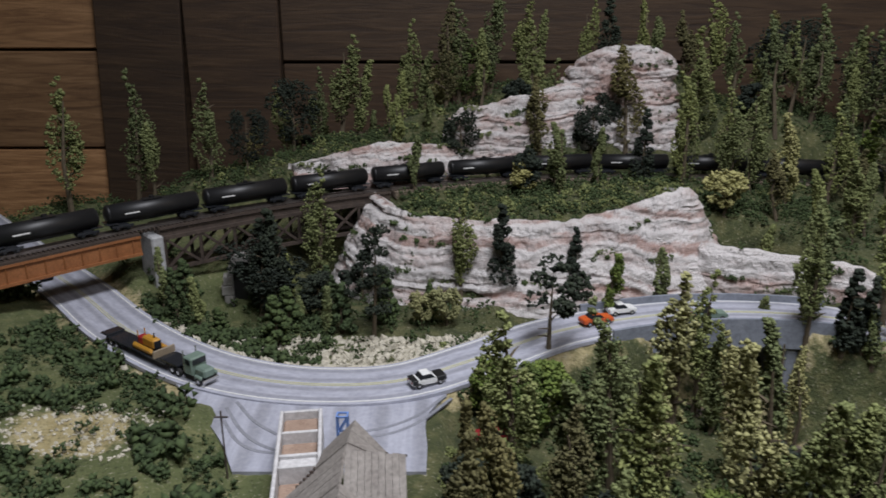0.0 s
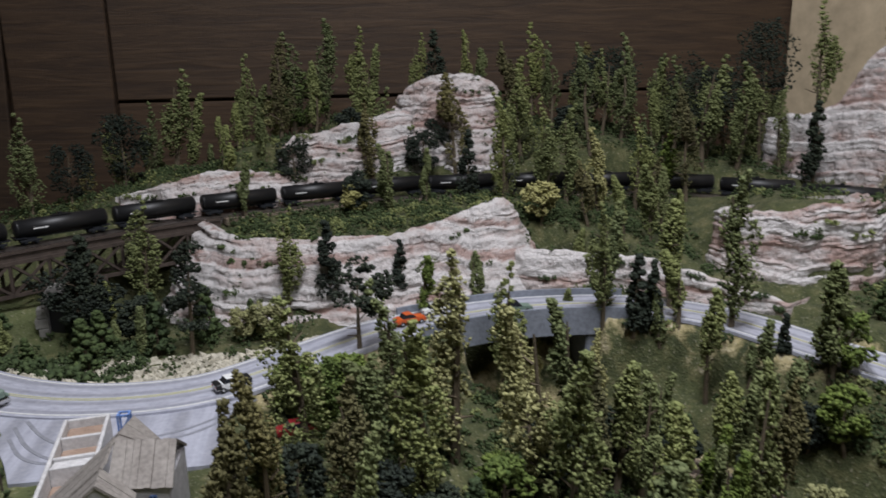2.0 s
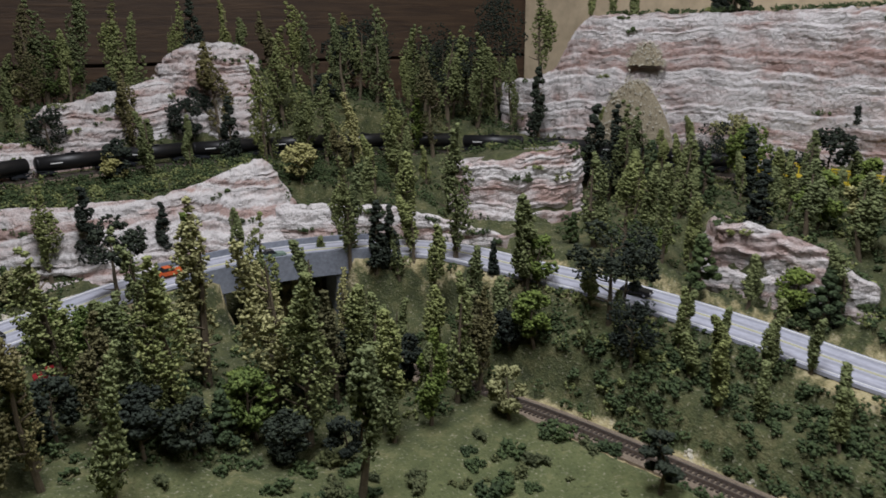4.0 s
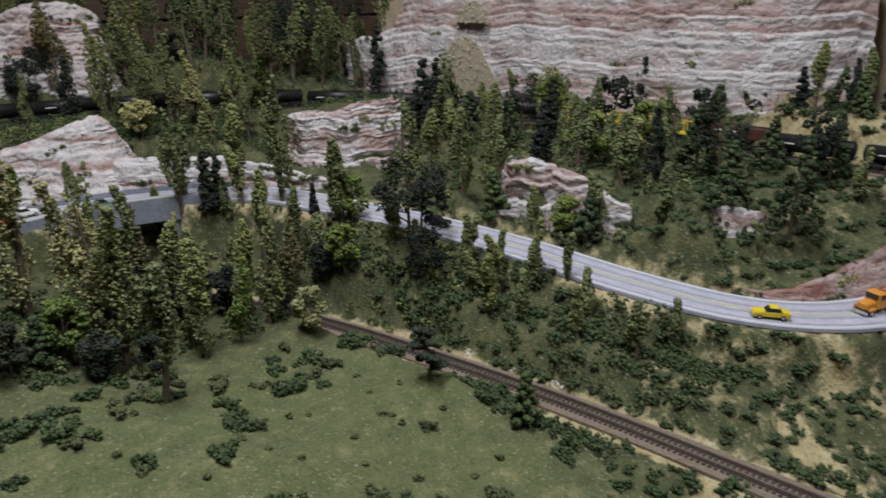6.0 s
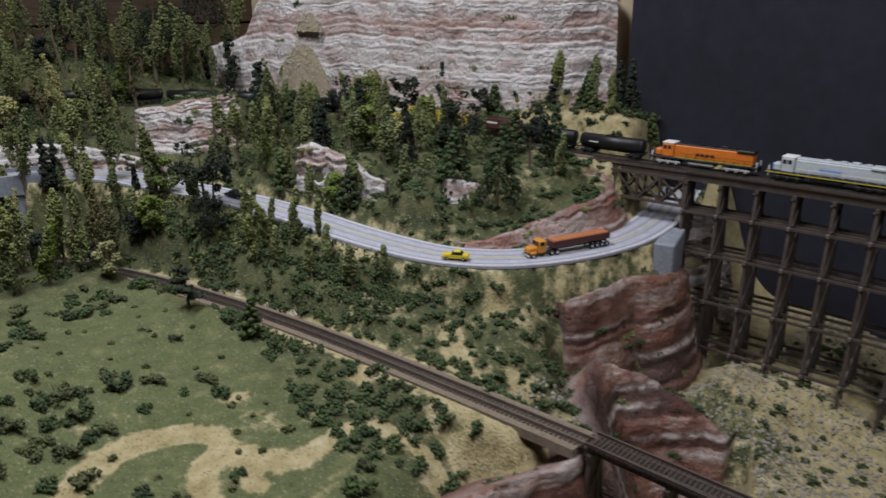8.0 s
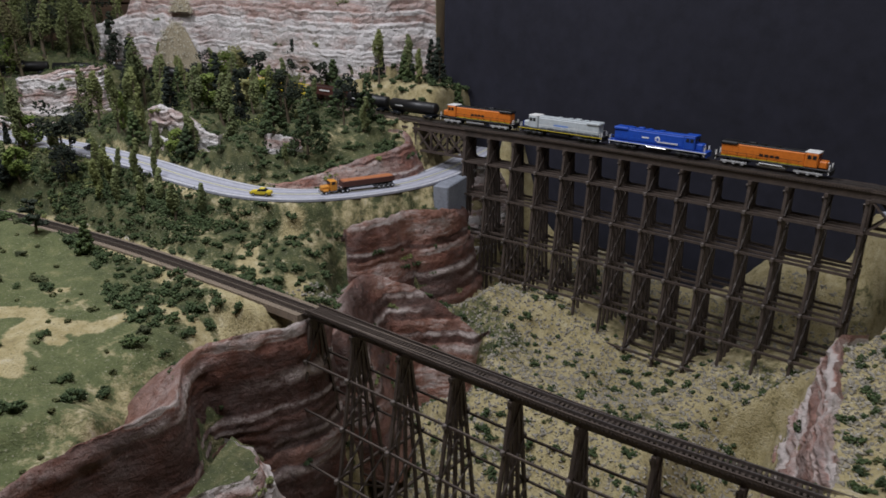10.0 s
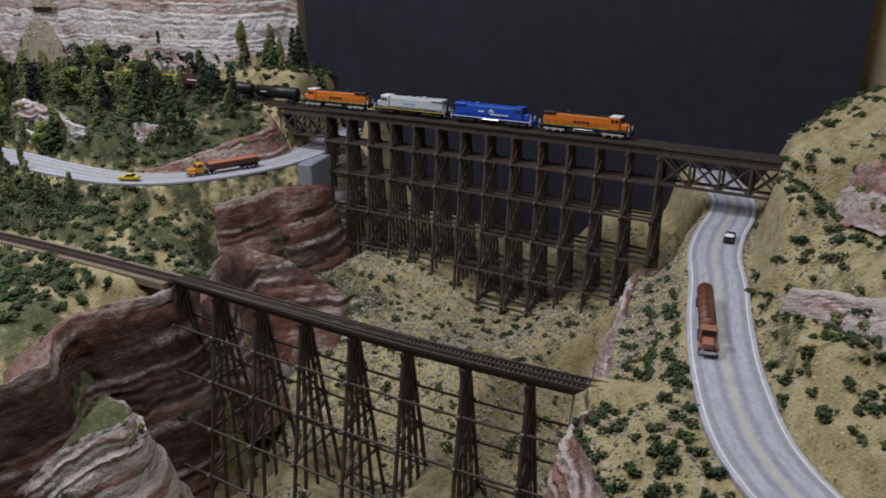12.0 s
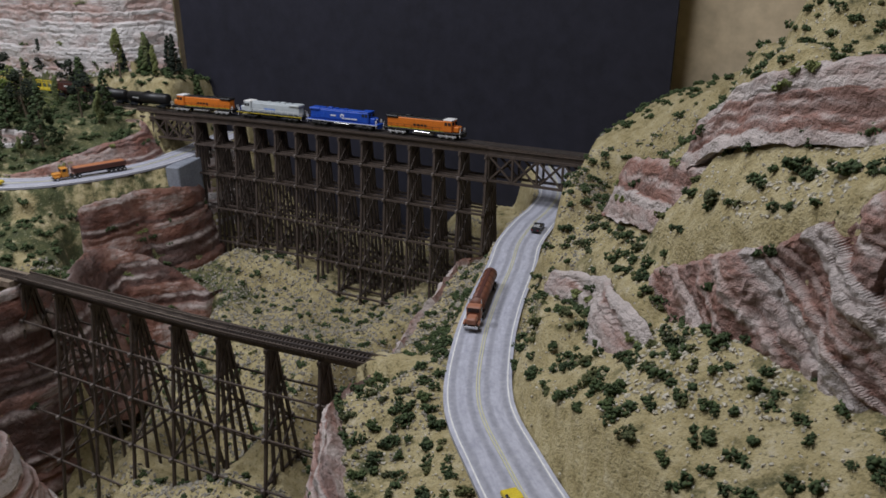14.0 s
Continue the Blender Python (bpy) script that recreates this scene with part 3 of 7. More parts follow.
def bank(low_label, high_label, drop):
    """An even slope from the crest of one rock face up to the foot of the face above it."""
    row = {c[6]: curve_points(c[1], 0.006) for c in CLIFFS}
    A, B = row[low_label], row[high_label]
    d1, h1, i1 = near(A, GRID_X, GRID_Y)
    d2, h2, i2 = near(B, GRID_X, GRID_Y)
    sa, sb = sides(A), sides(B)
    o1 = (GRID_X - A[i1, 0]) * sa[i1, 0] + (GRID_Y - A[i1, 1]) * sa[i1, 1]
    o2 = (GRID_X - B[i2, 0]) * sb[i2, 0] + (GRID_Y - B[i2, 1]) * sb[i2, 1]
    w = smooth(-0.002, -0.010, o1) * smooth(-0.004, 0.004, o2)
    for d, o in ((d1, o1), (d2, o2)):
        w = w * (1 - smooth(0.015, 0.05, np.sqrt(np.maximum(d**2 - o**2, 0)))) * (1 - smooth(0.14, 0.18, d))
    t = d1 / (d1 + d2 + 1e-6)
    slope_z = h1 - 0.003 + (h2 - drop - h1) * t**0.85 + 0.003 * lumps(GRID_X * 2, GRID_Y * 2)
    GRID_Z[:] = GRID_Z + (slope_z - GRID_Z) * w


bank("pink sloping rock band on the dry hillside", "red and pale rock outcrop beside the bridge", 0.048)
bank("broad grey and pink rock face on the hillside", "pink layered rock band high on the hill", 0.034)


def apron(label, slope):
    """Earth and scree banked up against the foot of a rock face."""
    A = curve_points([c[1] for c in CLIFFS if c[6] == label][0], 0.006)
    d, h, i = near(A, GRID_X, GRID_Y)
    heap = A[i, 3] - 0.002 - slope * np.maximum(d - 0.012, 0) + 0.002 * lumps(GRID_X * 2, GRID_Y * 2)
    GRID_Z[:] = np.where(d < 0.12, np.maximum(GRID_Z, heap), GRID_Z)


apron("pink sloping rock band on the dry hillside", 0.75)
apron("broad grey and pink rock face on the hillside", 0.60)
for C_, half_ in ((ROAD_MAIN, 0.032), (ROAD_EAST, 0.033), (UPPER, 0.016), (LOWER, 0.017)):
    d_, h_, i_ = near(C_, GRID_X, GRID_Y)
    keep_ = (d_ < half_) & (np.abs(RAW - h_) < 0.012)
    GRID_Z[keep_] = RAW[keep_]


def ground_at(x, y):
    """Height of the finished ground at a plan point."""
    i, j = (x - GX[0]) / 0.006, (y - GY[0]) / 0.006
    i, j = min(max(i, 0), len(GX) - 2.001), min(max(j, 0), len(GY) - 2.001)
    a, b = int(i), int(j)
    u, v = i - a, j - b
    Z = GRID_Z
    return float((Z[b, a] * (1 - u) + Z[b, a + 1] * u) * (1 - v) + (Z[b + 1, a] * (1 - u) + Z[b + 1, a + 1] * u) * v)


def front_edge(y):
    """x of the layout's front edge at a given y."""
    return np.interp(y, [-1.3, -0.9, -0.5, -0.1, 0.1, 0.16], [0.42, 0.36, 0.25, 0.10, -0.05, -0.8])


def build_ground():
    h = 0.006
    X, Y = GRID_X, GRID_Y
    keep = (X > front_edge(Y)) & (X < 1.05 + (0.28 - Y) * 0.27 + 0.06)
    Z = GRID_Z
    gx, gy = np.gradient(Z, h)[1], np.gradient(Z, h)[0]
    steep = np.hypot(gx, gy)
    Z = Z + 0.0012 * np.sin(X * 700 + 3 * np.sin(Y * 500)) * 0.5
    idx = -np.ones(X.shape, int)
    idx[keep] = np.arange(keep.sum())
    q = np.stack([idx[:-1, :-1], idx[:-1, 1:], idx[1:, 1:], idx[1:, :-1]], -1).reshape(-1, 4)
    q = q[(q >= 0).all(1)]
    me = bpy.data.meshes.new("ground")
    v = np.stack([X[keep], Y[keep], Z[keep]], 1)
    me.from_pydata(v.tolist(), [], q.tolist())
    me.polygons.foreach_set("use_smooth", [True] * len(me.polygons))
    x, y = v[:, 0], v[:, 1]
    dry = smooth(0.06, -0.16, y + 0.25 * (x - 0.5)) * 0.72
    dry = np.where((x < 0.50) & (y > -0.33), np.minimum(dry, 0.34), dry)
    dry = np.maximum(dry, 0.42 * smooth(0.50, 0.62, x) * smooth(0.30, 0.1, y))
    for trail, wide in (([(0.30, -0.16), (0.33, -0.063), (0.385, -0.086), (0.45, -0.078), (0.477, -0.116), (0.471, -0.20)], 0.012), ([(0.24, -0.06), (0.267, -0.03), (0.308, -0.015), (0.342, -0.03), (0.352, -0.10)], 0.010), ([(0.60, 0.01), (0.575, -0.04), (0.565, -0.09)], 0.011)):
        dt, _, _ = near(curve_points([(*q, 0.0) for q in trail], 0.008), x, y)
        dry = np.maximum(dry, 0.85 * (1 - smooth(wide * 0.6, wide * 1.5, dt + 0.003 * lumps(x * 3, y * 3))))
    for cx, cy, rx, ry in ((0.378, 0.013, 0.020, 0.010), (0.485, -0.01, 0.012, 0.022), (0.665, 0.010, 0.030, 0.014), (0.62, -0.075, 0.022, 0.030)):
        dry = np.maximum(dry, 0.85 * np.exp(-(((x - cx) / rx) ** 2 + ((y - cy) / ry) ** 2)))
    dry = np.maximum(dry, 0.75 * smooth(0.85, 0.93, x) * smooth(0.36, 0.26, y))
    d, _, _ = near(LOWER, x, y)
    dry = np.maximum(dry, 0.75 * (1 - smooth(0.018, 0.03, d)))
    lush = smooth(0.33, 0.24, np.abs(x - 0.15)) * smooth(0.34, 0.24, y)
    lush = np.maximum(lush, smooth(-0.05, -0.12, x) * smooth(0.72, 0.62, y + 0.9 * (x + 0.12)))
    dry = np.maximum(dry, 0.9 * np.exp(-(((x + 0.235) / 0.045) ** 2 + ((y - 0.405) / 0.032) ** 2)))
    dry = np.maximum(dry, 0.43 * smooth(0.46, 0.54, x) * smooth(0.24, 0.12, y + 0.5 * (x - 0.5)))
    dr, _, _ = near(ROAD_MAIN, x, y)
    dry = np.maximum(dry, 0.5 * (1 - smooth(0.036, 0.052, dr)))
    for name, val in (("dry", dry), ("lush", lush)):
        a = me.attributes.new(name, "FLOAT", "POINT")
        a.data.foreach_set("value", np.clip(val, 0, 1))
    me.materials.append(TURF)
    return tagged(new("ground", me), "model scenery base of green turf, tan dirt and gravel", "ground", kind="structure")


build_ground()


def build_fascia():
    """The plain dark skirt of the layout's bench, from the front edge of the scenery to the room's floor."""
    ys = np.arange(0.13, -1.245, -0.02)
    rim = [(-0.79, 0.165), (-0.60, 0.165), (-0.40, 0.165), (-0.20, 0.162)] + [(float(front_edge(y)) + 0.004, float(y)) for y in ys]
    v = []
    for x, y in rim:
        z = ground_at(x, y) - 0.006
        v += [(x, y, z), (x, y, 0.0), (x + 0.012, y + 0.012, z), (x + 0.012, y + 0.012, 0.0)]
    f = []
    for k in range(len(rim) - 1):
        a, b = 4 * k, 4 * k + 4
        f += [(a, a + 1, b + 1, b), (a + 2, b + 2, b + 3, a + 3), (a, b, b + 2, a + 2)]
    tagged(link("bench_skirt", v, f, FASCIA), "plain black skirt of the layout's bench", "bench", kind="structure")


build_fascia()


def ribbon(name, C, w, up, mat, parent=None, off=0.0, thick=0.003, uv=False):
    """A strip of constant width laid along a path."""
    s = sides(C)
    n = len(C)
    L, R = C[:, :2] + s * (off - w / 2), C[:, :2] + s * (off + w / 2)
    top = C[:, 2] + up
    v = []
    for k in range(n):
        v += [(*L[k], top[k] - thick), (*L[k], top[k]), (*R[k], top[k]), (*R[k], top[k] - thick)]
    f = []
    for k in range(n - 1):
        a, b = 4 * k, 4 * k + 4
        f += [(a, a + 1, b + 1, b), (a + 1, a + 2, b + 2, b + 1), (a + 2, a + 3, b + 3, b + 2), (a + 3, a, b, b + 3)]
    f += [(0, 3, 2, 1), (4 * n - 4, 4 * n - 3, 4 * n - 2, 4 * n - 1)]
    ob = link(name, v, f, mat, parent)
    if uv:
        run = np.r_[0, np.cumsum(np.linalg.norm(np.diff(C[:, :2], axis=0), axis=1))] / w
        lay = ob.data.uv_layers.new(name="UVMap")
        for lp in ob.data.loops:
            k, c = divmod(lp.vertex_index, 4)
            lay.data[lp.index].uv = (0.0 if c < 2 else 1.0, run[k])
    return ob


def build_road(name, C, w, label):
    r = tagged(ribbon(name, C, w, 0.0, ROAD, uv=True), label, "road", kind="structure")
    for o in (-w / 2 + 0.0035, w / 2 - 0.0035):
        ribbon("edge_line", C, 0.0012, 0.0004, WHITE, r, o, 0.0006)
    for o in (-0.0011, 0.0011):
        ribbon("centre_line", C, 0.0009, 0.0004, YELLOW, r, o, 0.0006)
    return r


build_road("road", ROAD_MAIN, 0.056, "grey weathered two-lane model road with white edge lines")
build_road("road", ROAD_EAST, 0.056, "grey weathered two-lane road with yellow centre line")


def build_track(name, C, label, beds):
    t = empty(name, label=label, category="railway track")
    run = np.r_[0, np.cumsum(np.linalg.norm(np.diff(C[:, :2], axis=0), axis=1))]
    for a, b in beds:
        u0, u1 = (run[np.argmin((C[:, 0] - q[0]) ** 2 + (C[:, 1] - q[1]) ** 2)] for q in (a, b))
        ribbon("roadbed", C[(run >= u0) & (run <= u1)], 0.030, -0.0035, BALLAST, t, 0, 0.008)
    for o in (-0.0048, 0.0048):
        ribbon("rail", C, 0.0012, 0.0, RAIL, t, o, 0.0025)
    s = sides(C)
    bm = bmesh.new()
    run = np.r_[0, np.cumsum(np.linalg.norm(np.diff(C[:, :2], axis=0), axis=1))]
    for u in np.arange(0.002, run[-1], 0.0042):
        p = [np.interp(u, run, C[:, k]) for k in range(3)]
        k = int(np.searchsorted(run, u))
        k = min(k, len(C) - 1)
        a = Vector((p[0] - s[k, 0] * 0.0085, p[1] - s[k, 1] * 0.0085, p[2] - 0.0035))
        b = Vector((p[0] + s[k, 0] * 0.0085, p[1] + s[k, 1] * 0.0085, p[2] - 0.0035))
        beam(bm, a, b, 0.0020, 0.0020)
    tagged(part("tie_strip", bm, TIE, t), kind="stuff")
    return t


build_track("railway_track", UPPER, "dark steel model track with wooden ties", [((-0.06, 0.855), (0.935, 0.14)), ((1.132, -0.72), (1.152, -0.82))])
build_track("railway_track", LOWER, "single branch track on sandy ballast", [((0.10, 0.66), (0.563, -0.215)), ((0.686, -0.70), (0.690, -0.715))])


# ---------------------------------------------------------------- rocks
def grains(rng, centres, radii, count, size, flat=0.8):
    """Loose foam grains: small skewed tetrahedra gathered in clumps."""
    V, F = [], []
    T = np.array([(1, 1, 1), (1, -1, -1), (-1, 1, -1), (-1, -1, 1)], float) / 1.7
    for c, r in zip(centres, radii):
        n = max(6, int(count))
        d = rng.normal(size=(n, 3))
        d /= np.linalg.norm(d, axis=1)[:, None]
        rad = r * rng.uniform(0.45, 1.08, n) ** 0.6
        P = np.array(c) + d * rad[:, None] * np.array([1, 1, flat])
        for p in P:
            q = rng.normal(size=(3, 3))
            q, _ = np.linalg.qr(q)
            k = len(V)
            V.extend((p + (T * size * rng.uniform(0.6, 1.35) * rng.uniform(0.6, 1.2, 3)) @ q).tolist())
            F.extend([(k, k + 1, k + 2), (k, k + 3, k + 1), (k, k + 2, k + 3), (k + 1, k + 3, k + 2)])
    return V, F


def cliff(name, path, z0, z1, depth, mat, label, seed=1, amp=0.007, lean=0.15, dip_along=None, step=0.0032, curl=0.012):
    """A rock face below a crest line in plan (face on the right of its direction), broken into beds of uneven thickness
    with proud lips, recessed seats and upright joints, and a shelf behind. A negative foot is a depth below the crest;
    a fourth number at each crest point is the foot's height there."""
    rr = random.Random(seed)
    C = curve_points(path, step)
    s = sides(C)
    n = len(C)
    top = C[:, 2] + 0.004 * np.array([noise.noise((k * step * 30, seed, 0)) + 0.6 * noise.noise((k * step * 110, seed, 5)) for k in range(n)])
    foot = C[:, 3] - 0.012 if C.shape[1] > 3 else (np.full(n, float(z0)) if z0 > 0 else top + z0)
    thick, fu = (1.0, 1.1) if mat is ROCK else ((2.5, 0.45) if mat is RED_ROCK else (1.9 if dip_along else 1.2, 0.6))
    if dip_along is None:
        dip_along = 0.0
    beds, z = [], 0.70
    while z < 1.75:
        h = rr.choice((0.0045, 0.006, 0.008, 0.011, 0.015)) * thick
        beds.append((z, h, rr.uniform(-1, 1), rr.uniform(0, 50), rr.random()))
        z += h
    edges = np.array([b[0] for b in beds])
    rows = int((top - foot).max() / (0.65 * step)) + 2
    tier = 0.30 if mat is ROCK else 0.38
    v, tones, lips = [], [], []
    for k in range(n):
        e = min(k, n - 1 - k) * step
        tip = float(smooth(0.0, curl, np.array(e)))
        u = k * step
        dip = (0.008 if mat is RED_ROCK else 0.011) * noise.noise((C[k, 0] * 9, C[k, 1] * 9, seed)) + 0.005 * noise.noise((C[k, 0] * 33, C[k, 1] * 33, seed)) + dip_along * u
        if mat is TAN_ROCK and not dip_along:
            dip -= 0.85 * (top[k] - top.mean())
        mass = 0.9 * noise.noise((u * 13, seed, 2)) + 0.6 * noise.noise((u * 37, seed, 7))
        bed = {}

        def course(b):
            """Setback, tone and brushed lip of one bed at this place along the face."""
            if b not in bed:
                _, _, push, ph, tone = beds[b]
                split = 0.6 * (noise.cell((u * 42 * fu + ph + 0.5 * noise.noise((u * 60, ph, seed)), ph, seed)) - 0.5)
                wander = noise.noise((u * 13 * fu + ph, ph, seed + 3))
                bold = 0.35 + 1.0 * min(1.0, max(0.0, 0.4 + 1.6 * noise.noise((u * 10, ph, seed + 90))))
                lip_here = (1.0 if tone > 0.45 or mat is ROCK else 0.15) * min(1.0, max(0.0, 0.5 + 2.2 * noise.noise((u * 16 * fu + ph, ph * 2, seed + 70))))
                bed[b] = (bold * (0.8 * push + 0.9 * wander + split), bold, min(1.0, max(0.0, tone + 0.7 * noise.noise((u * 17 * fu + ph * 2, ph, seed + 50)) - 0.2 * push)), lip_here)
            return bed[b]

        for r in range(rows):
            f = r / (rows - 1)
            z = foot[k] + (top[k] - foot[k]) * f
            zz = z + dip + 0.0022 * noise.noise((u * 70, z * 40, seed + 8))
            b = int(np.searchsorted(edges, zz)) - 1
            t = (zz - beds[b][0]) / beds[b][1]
            lay, bold, tone, lip_here = course(b)
            over = course(b + 1)[0]
            w = min(1.0, max(0.0, (t - 0.80) / 0.20))
            layer = lay + (over - 0.45 * bold - lay) * w * w * (3 - 2 * w)
            layer += bold * (-0.45 + 0.95 * min(1.0, t / 0.6)) * (1 - w)
            block = 0.55 * noise.noise((u * 24, zz * 30, seed + 20)) + 0.34 * noise.noise((u * 75, zz * 75, seed + 21))
            rough = noise.noise((C[k, 0] * 230, C[k, 1] * 230, z * 230)) * (0.10 if mat is RED_ROCK else 0.20)
            o = amp * (tier * layer + block + rough + mass) + lean * (top[k] - z)
            o -= 0.004 * min(1.0, max(0.0, (f - 0.95) / 0.05))
            o = o * tip - depth * 0.85 * (1 - tip)
            v.append((C[k, 0] + s[k, 0] * o, C[k, 1] + s[k, 1] * o, z))
            tones.append(tone)
            lips.append(lip_here * min(1.0, max(0.0, (t - 0.5) / 0.2)) * (1 - w))
        for g in (0.25, 0.6, 1.0):
            o = -0.006 - depth * g
            v.append((C[k, 0] + s[k, 0] * o, C[k, 1] + s[k, 1] * o, top[k] - 0.003 - 0.034 * g))
        v.append((C[k, 0] - s[k, 0] * (depth + 0.008), C[k, 1] - s[k, 1] * (depth + 0.008), foot[k]))
        tones += [0.4] * 4
        lips += [0.5, 0.2, 0.0, 0.0]
    m = rows + 4
    f = []
    for k in range(n - 1):
        for r in range(m):
            a, b = k * m + r, k * m + (r + 1) % m
            f.append((a, a + m, b + m, b))
    f += [tuple(range(m)), tuple(range((n - 1) * m, n * m))[::-1]]
    ob = tagged(link(name, v, f, mat, smooth=mat is RED_ROCK), label, "rock")
    for title, values in (("tone", tones), ("lip", lips)):
        ob.data.attributes.new(title, "FLOAT", "POINT").data.foreach_set("value", np.clip(values, 0, 1))
    tuft = np.random.default_rng(seed)
    tufts = {0: ([], []), 1: ([], [])}
    for _ in range(int(2 + n * step * (30 if name == "rock_outcrop" and mat is ROCK else 9))):
        k, r = int(tuft.integers(4, n - 4)), int(rows * (0.30 + 0.72 * tuft.random()))
        c = v[k * m + min(r, rows - 1)]
        C2 = []
        for q in range(5):
            kk = min(max(k + int(tuft.integers(-3, 4)), 1), n - 2)
            g = v[kk * m + min(r, rows - 1)]
            C2.append((g[0], g[1], g[2] + tuft.normal() * 0.0010))
        tv, tf = grains(tuft, C2, tuft.uniform(0.0018, 0.0046, 5), 18, 0.0017, 0.7)
        tv_all, tf_all = tufts[0 if tuft.random() < 0.6 else 1]
        tf_all.extend([tuple(a + len(tv_all) for a in q) for q in tf])
        tv_all.extend(tv)
    for k, leaf in ((0, SHRUB), (1, LEAF)):
        if tufts[k][0]:
            tagged(link("ledge_brush", *tufts[k], leaf, ob), kind="stuff")
    return ob


for spec in CLIFFS:
    rock = cliff(*spec)
    if "bastion" in spec[6]:
        rim = curve_points(spec[1][2:], 0.006)
        inner = rim[:, :2] - sides(rim) * 0.003
        cx, cy = inner.mean(0)
        cap_v = [(cx, cy + 0.01, 1.102)] + [(cx + (x - cx) * q, cy + (y - cy) * q, z + 0.002 * (1 - q) - 0.0015) for q in (0.5, 1.0) for (x, y), z in zip(inner, rim[:, 2])]
        m_ = len(rim)
        cap_f = [(0, 1 + j, 1 + (j + 1) % m_) for j in range(m_)] + [(1 + j, 1 + j + m_, 1 + (j + 1) % m_ + m_, 1 + (j + 1) % m_) for j in range(m_)]
        link("turf_cap", cap_v, cap_f, TURF, rock, True)


# ---------------------------------------------------------------- room
def slab(name, lo, hi, mat, label, parent=None, kind="structure", category="wall", m=None, bevel=0.0):
    bm = box(bmesh.new(), lo, hi, bevel)
    ob = part(name, bm, mat, parent)
    if m is not None:
        ob.matrix_basis = m
    return tagged(ob, label, category, kind=kind) if label else ob


ROOM_FLOOR = speckled("room_floor", (0.10, 0.09, 0.08), (0.16, 0.15, 0.13), 3, 0.7, 0.1)
CEILING = speckled("ceiling_paint", (0.20, 0.19, 0.18), (0.26, 0.25, 0.24), 3, 0.9, 0.1)
slab("floor", (-2.5, -3.0, -0.1), (2.5, 1.4, 0), ROOM_FLOOR, "plain room floor", category="floor")
slab("ceiling", (-2.5, -3.0, 2.5), (2.5, 1.4, 2.6), CEILING, "plain painted ceiling", category="ceiling")
slab("wall_south", (-2.5, -3.1, 0), (2.5, -3.0, 2.5), TAN_WALL, "plain tan wall")
slab("wall_west", (-2.6, -3.0, 0), (-2.5, 1.4, 2.5), TAN_WALL, "plain tan wall")
wall_n = slab("wall_north", (-2.5, 1.245, 0), (1.0, 1.33, 2.5), WALL_WOOD, "dark old horizontal plank wall")
plank_rng = random.Random(4)
for xa, xb, start, mat in ((-2.4, -0.545, 0.64, LIT_WOOD), (-0.262, 0.98, 0.62, WALL_WOOD)):
    for k in range(11):
        z = start + 0.16 * k
        bm = box(bmesh.new(), (xa + 0.002, 1.222 + plank_rng.uniform(0, 0.006), z + 0.0022), (xb - 0.002, 1.2445, z + 0.1578), 0.002)
        part("plank", bm, mat, wall_n)
for xa, xb, turn in ((-0.552, -0.412, 3.0), (-0.412, -0.258, 0.5)):
    bm = box(bmesh.new(), (-(xb - xa) / 2 + 0.002, -0.011, -0.9), ((xb - xa) / 2 - 0.002, 0, 0.85), 0.002)
    q = part("upright_board", bm, DARK_WOOD, wall_n)
    q.matrix_basis = pose((xa + xb) / 2, 1.2205, 1.5, 0, turn, 0)
wall_e = slab("wall_east", (0, 0, 0), (3.6, 0.1, 2.5), TAN_WALL, "tan hardboard wall", m=pose(0.90, 1.22, 0, 0, 0, -75))
slab("wall_end", (1.0, 1.23, 0), (2.5, 1.33, 2.5), TAN_WALL, "plain tan wall")
slab("wall_end", (2.5, -3.0, 0), (2.6, 1.4, 2.5), TAN_WALL, "plain tan wall")
slab("backdrop_board", (0, -0.012, 1.0), (0.932, 0, 2.1), BLACK_CLOTH, "matte black backdrop board behind the trestle", category="backdrop", m=pose(1.107, 0.236, 0, 0, 0, -74.9))

# ---------------------------------------------------------------- bridges
def along(C, u):
    """Point, unit heading and right-hand side of a path at the distance u from its start."""
    run = np.r_[0, np.cumsum(np.linalg.norm(np.diff(C[:, :2], axis=0), axis=1))]
    p = np.array([np.interp(u, run, C[:, k]) for k in range(3)])
    q = np.array([np.interp(u + 0.004, run, C[:, k]) for k in range(3)])
    o = np.array([np.interp(u - 0.004, run, C[:, k]) for k in range(3)])
    d = (q - o)[:2]
    d /= np.linalg.norm(d)
    return Vector(p), Vector((*d, 0)), Vector((d[1], -d[0], 0))


def reach(C, x, y):
    """Distance along a path of the sample nearest to (x, y)."""
    run = np.r_[0, np.cumsum(np.linalg.norm(np.diff(C[:, :2], axis=0), axis=1))]
    return float(run[np.argmin((C[:, 0] - x) ** 2 + (C[:, 1] - y) ** 2)])


def stick(name, p, q, w, mat, parent, h=None):
    return part(name, beam(bmesh.new(), p, q, w, h), mat, parent)


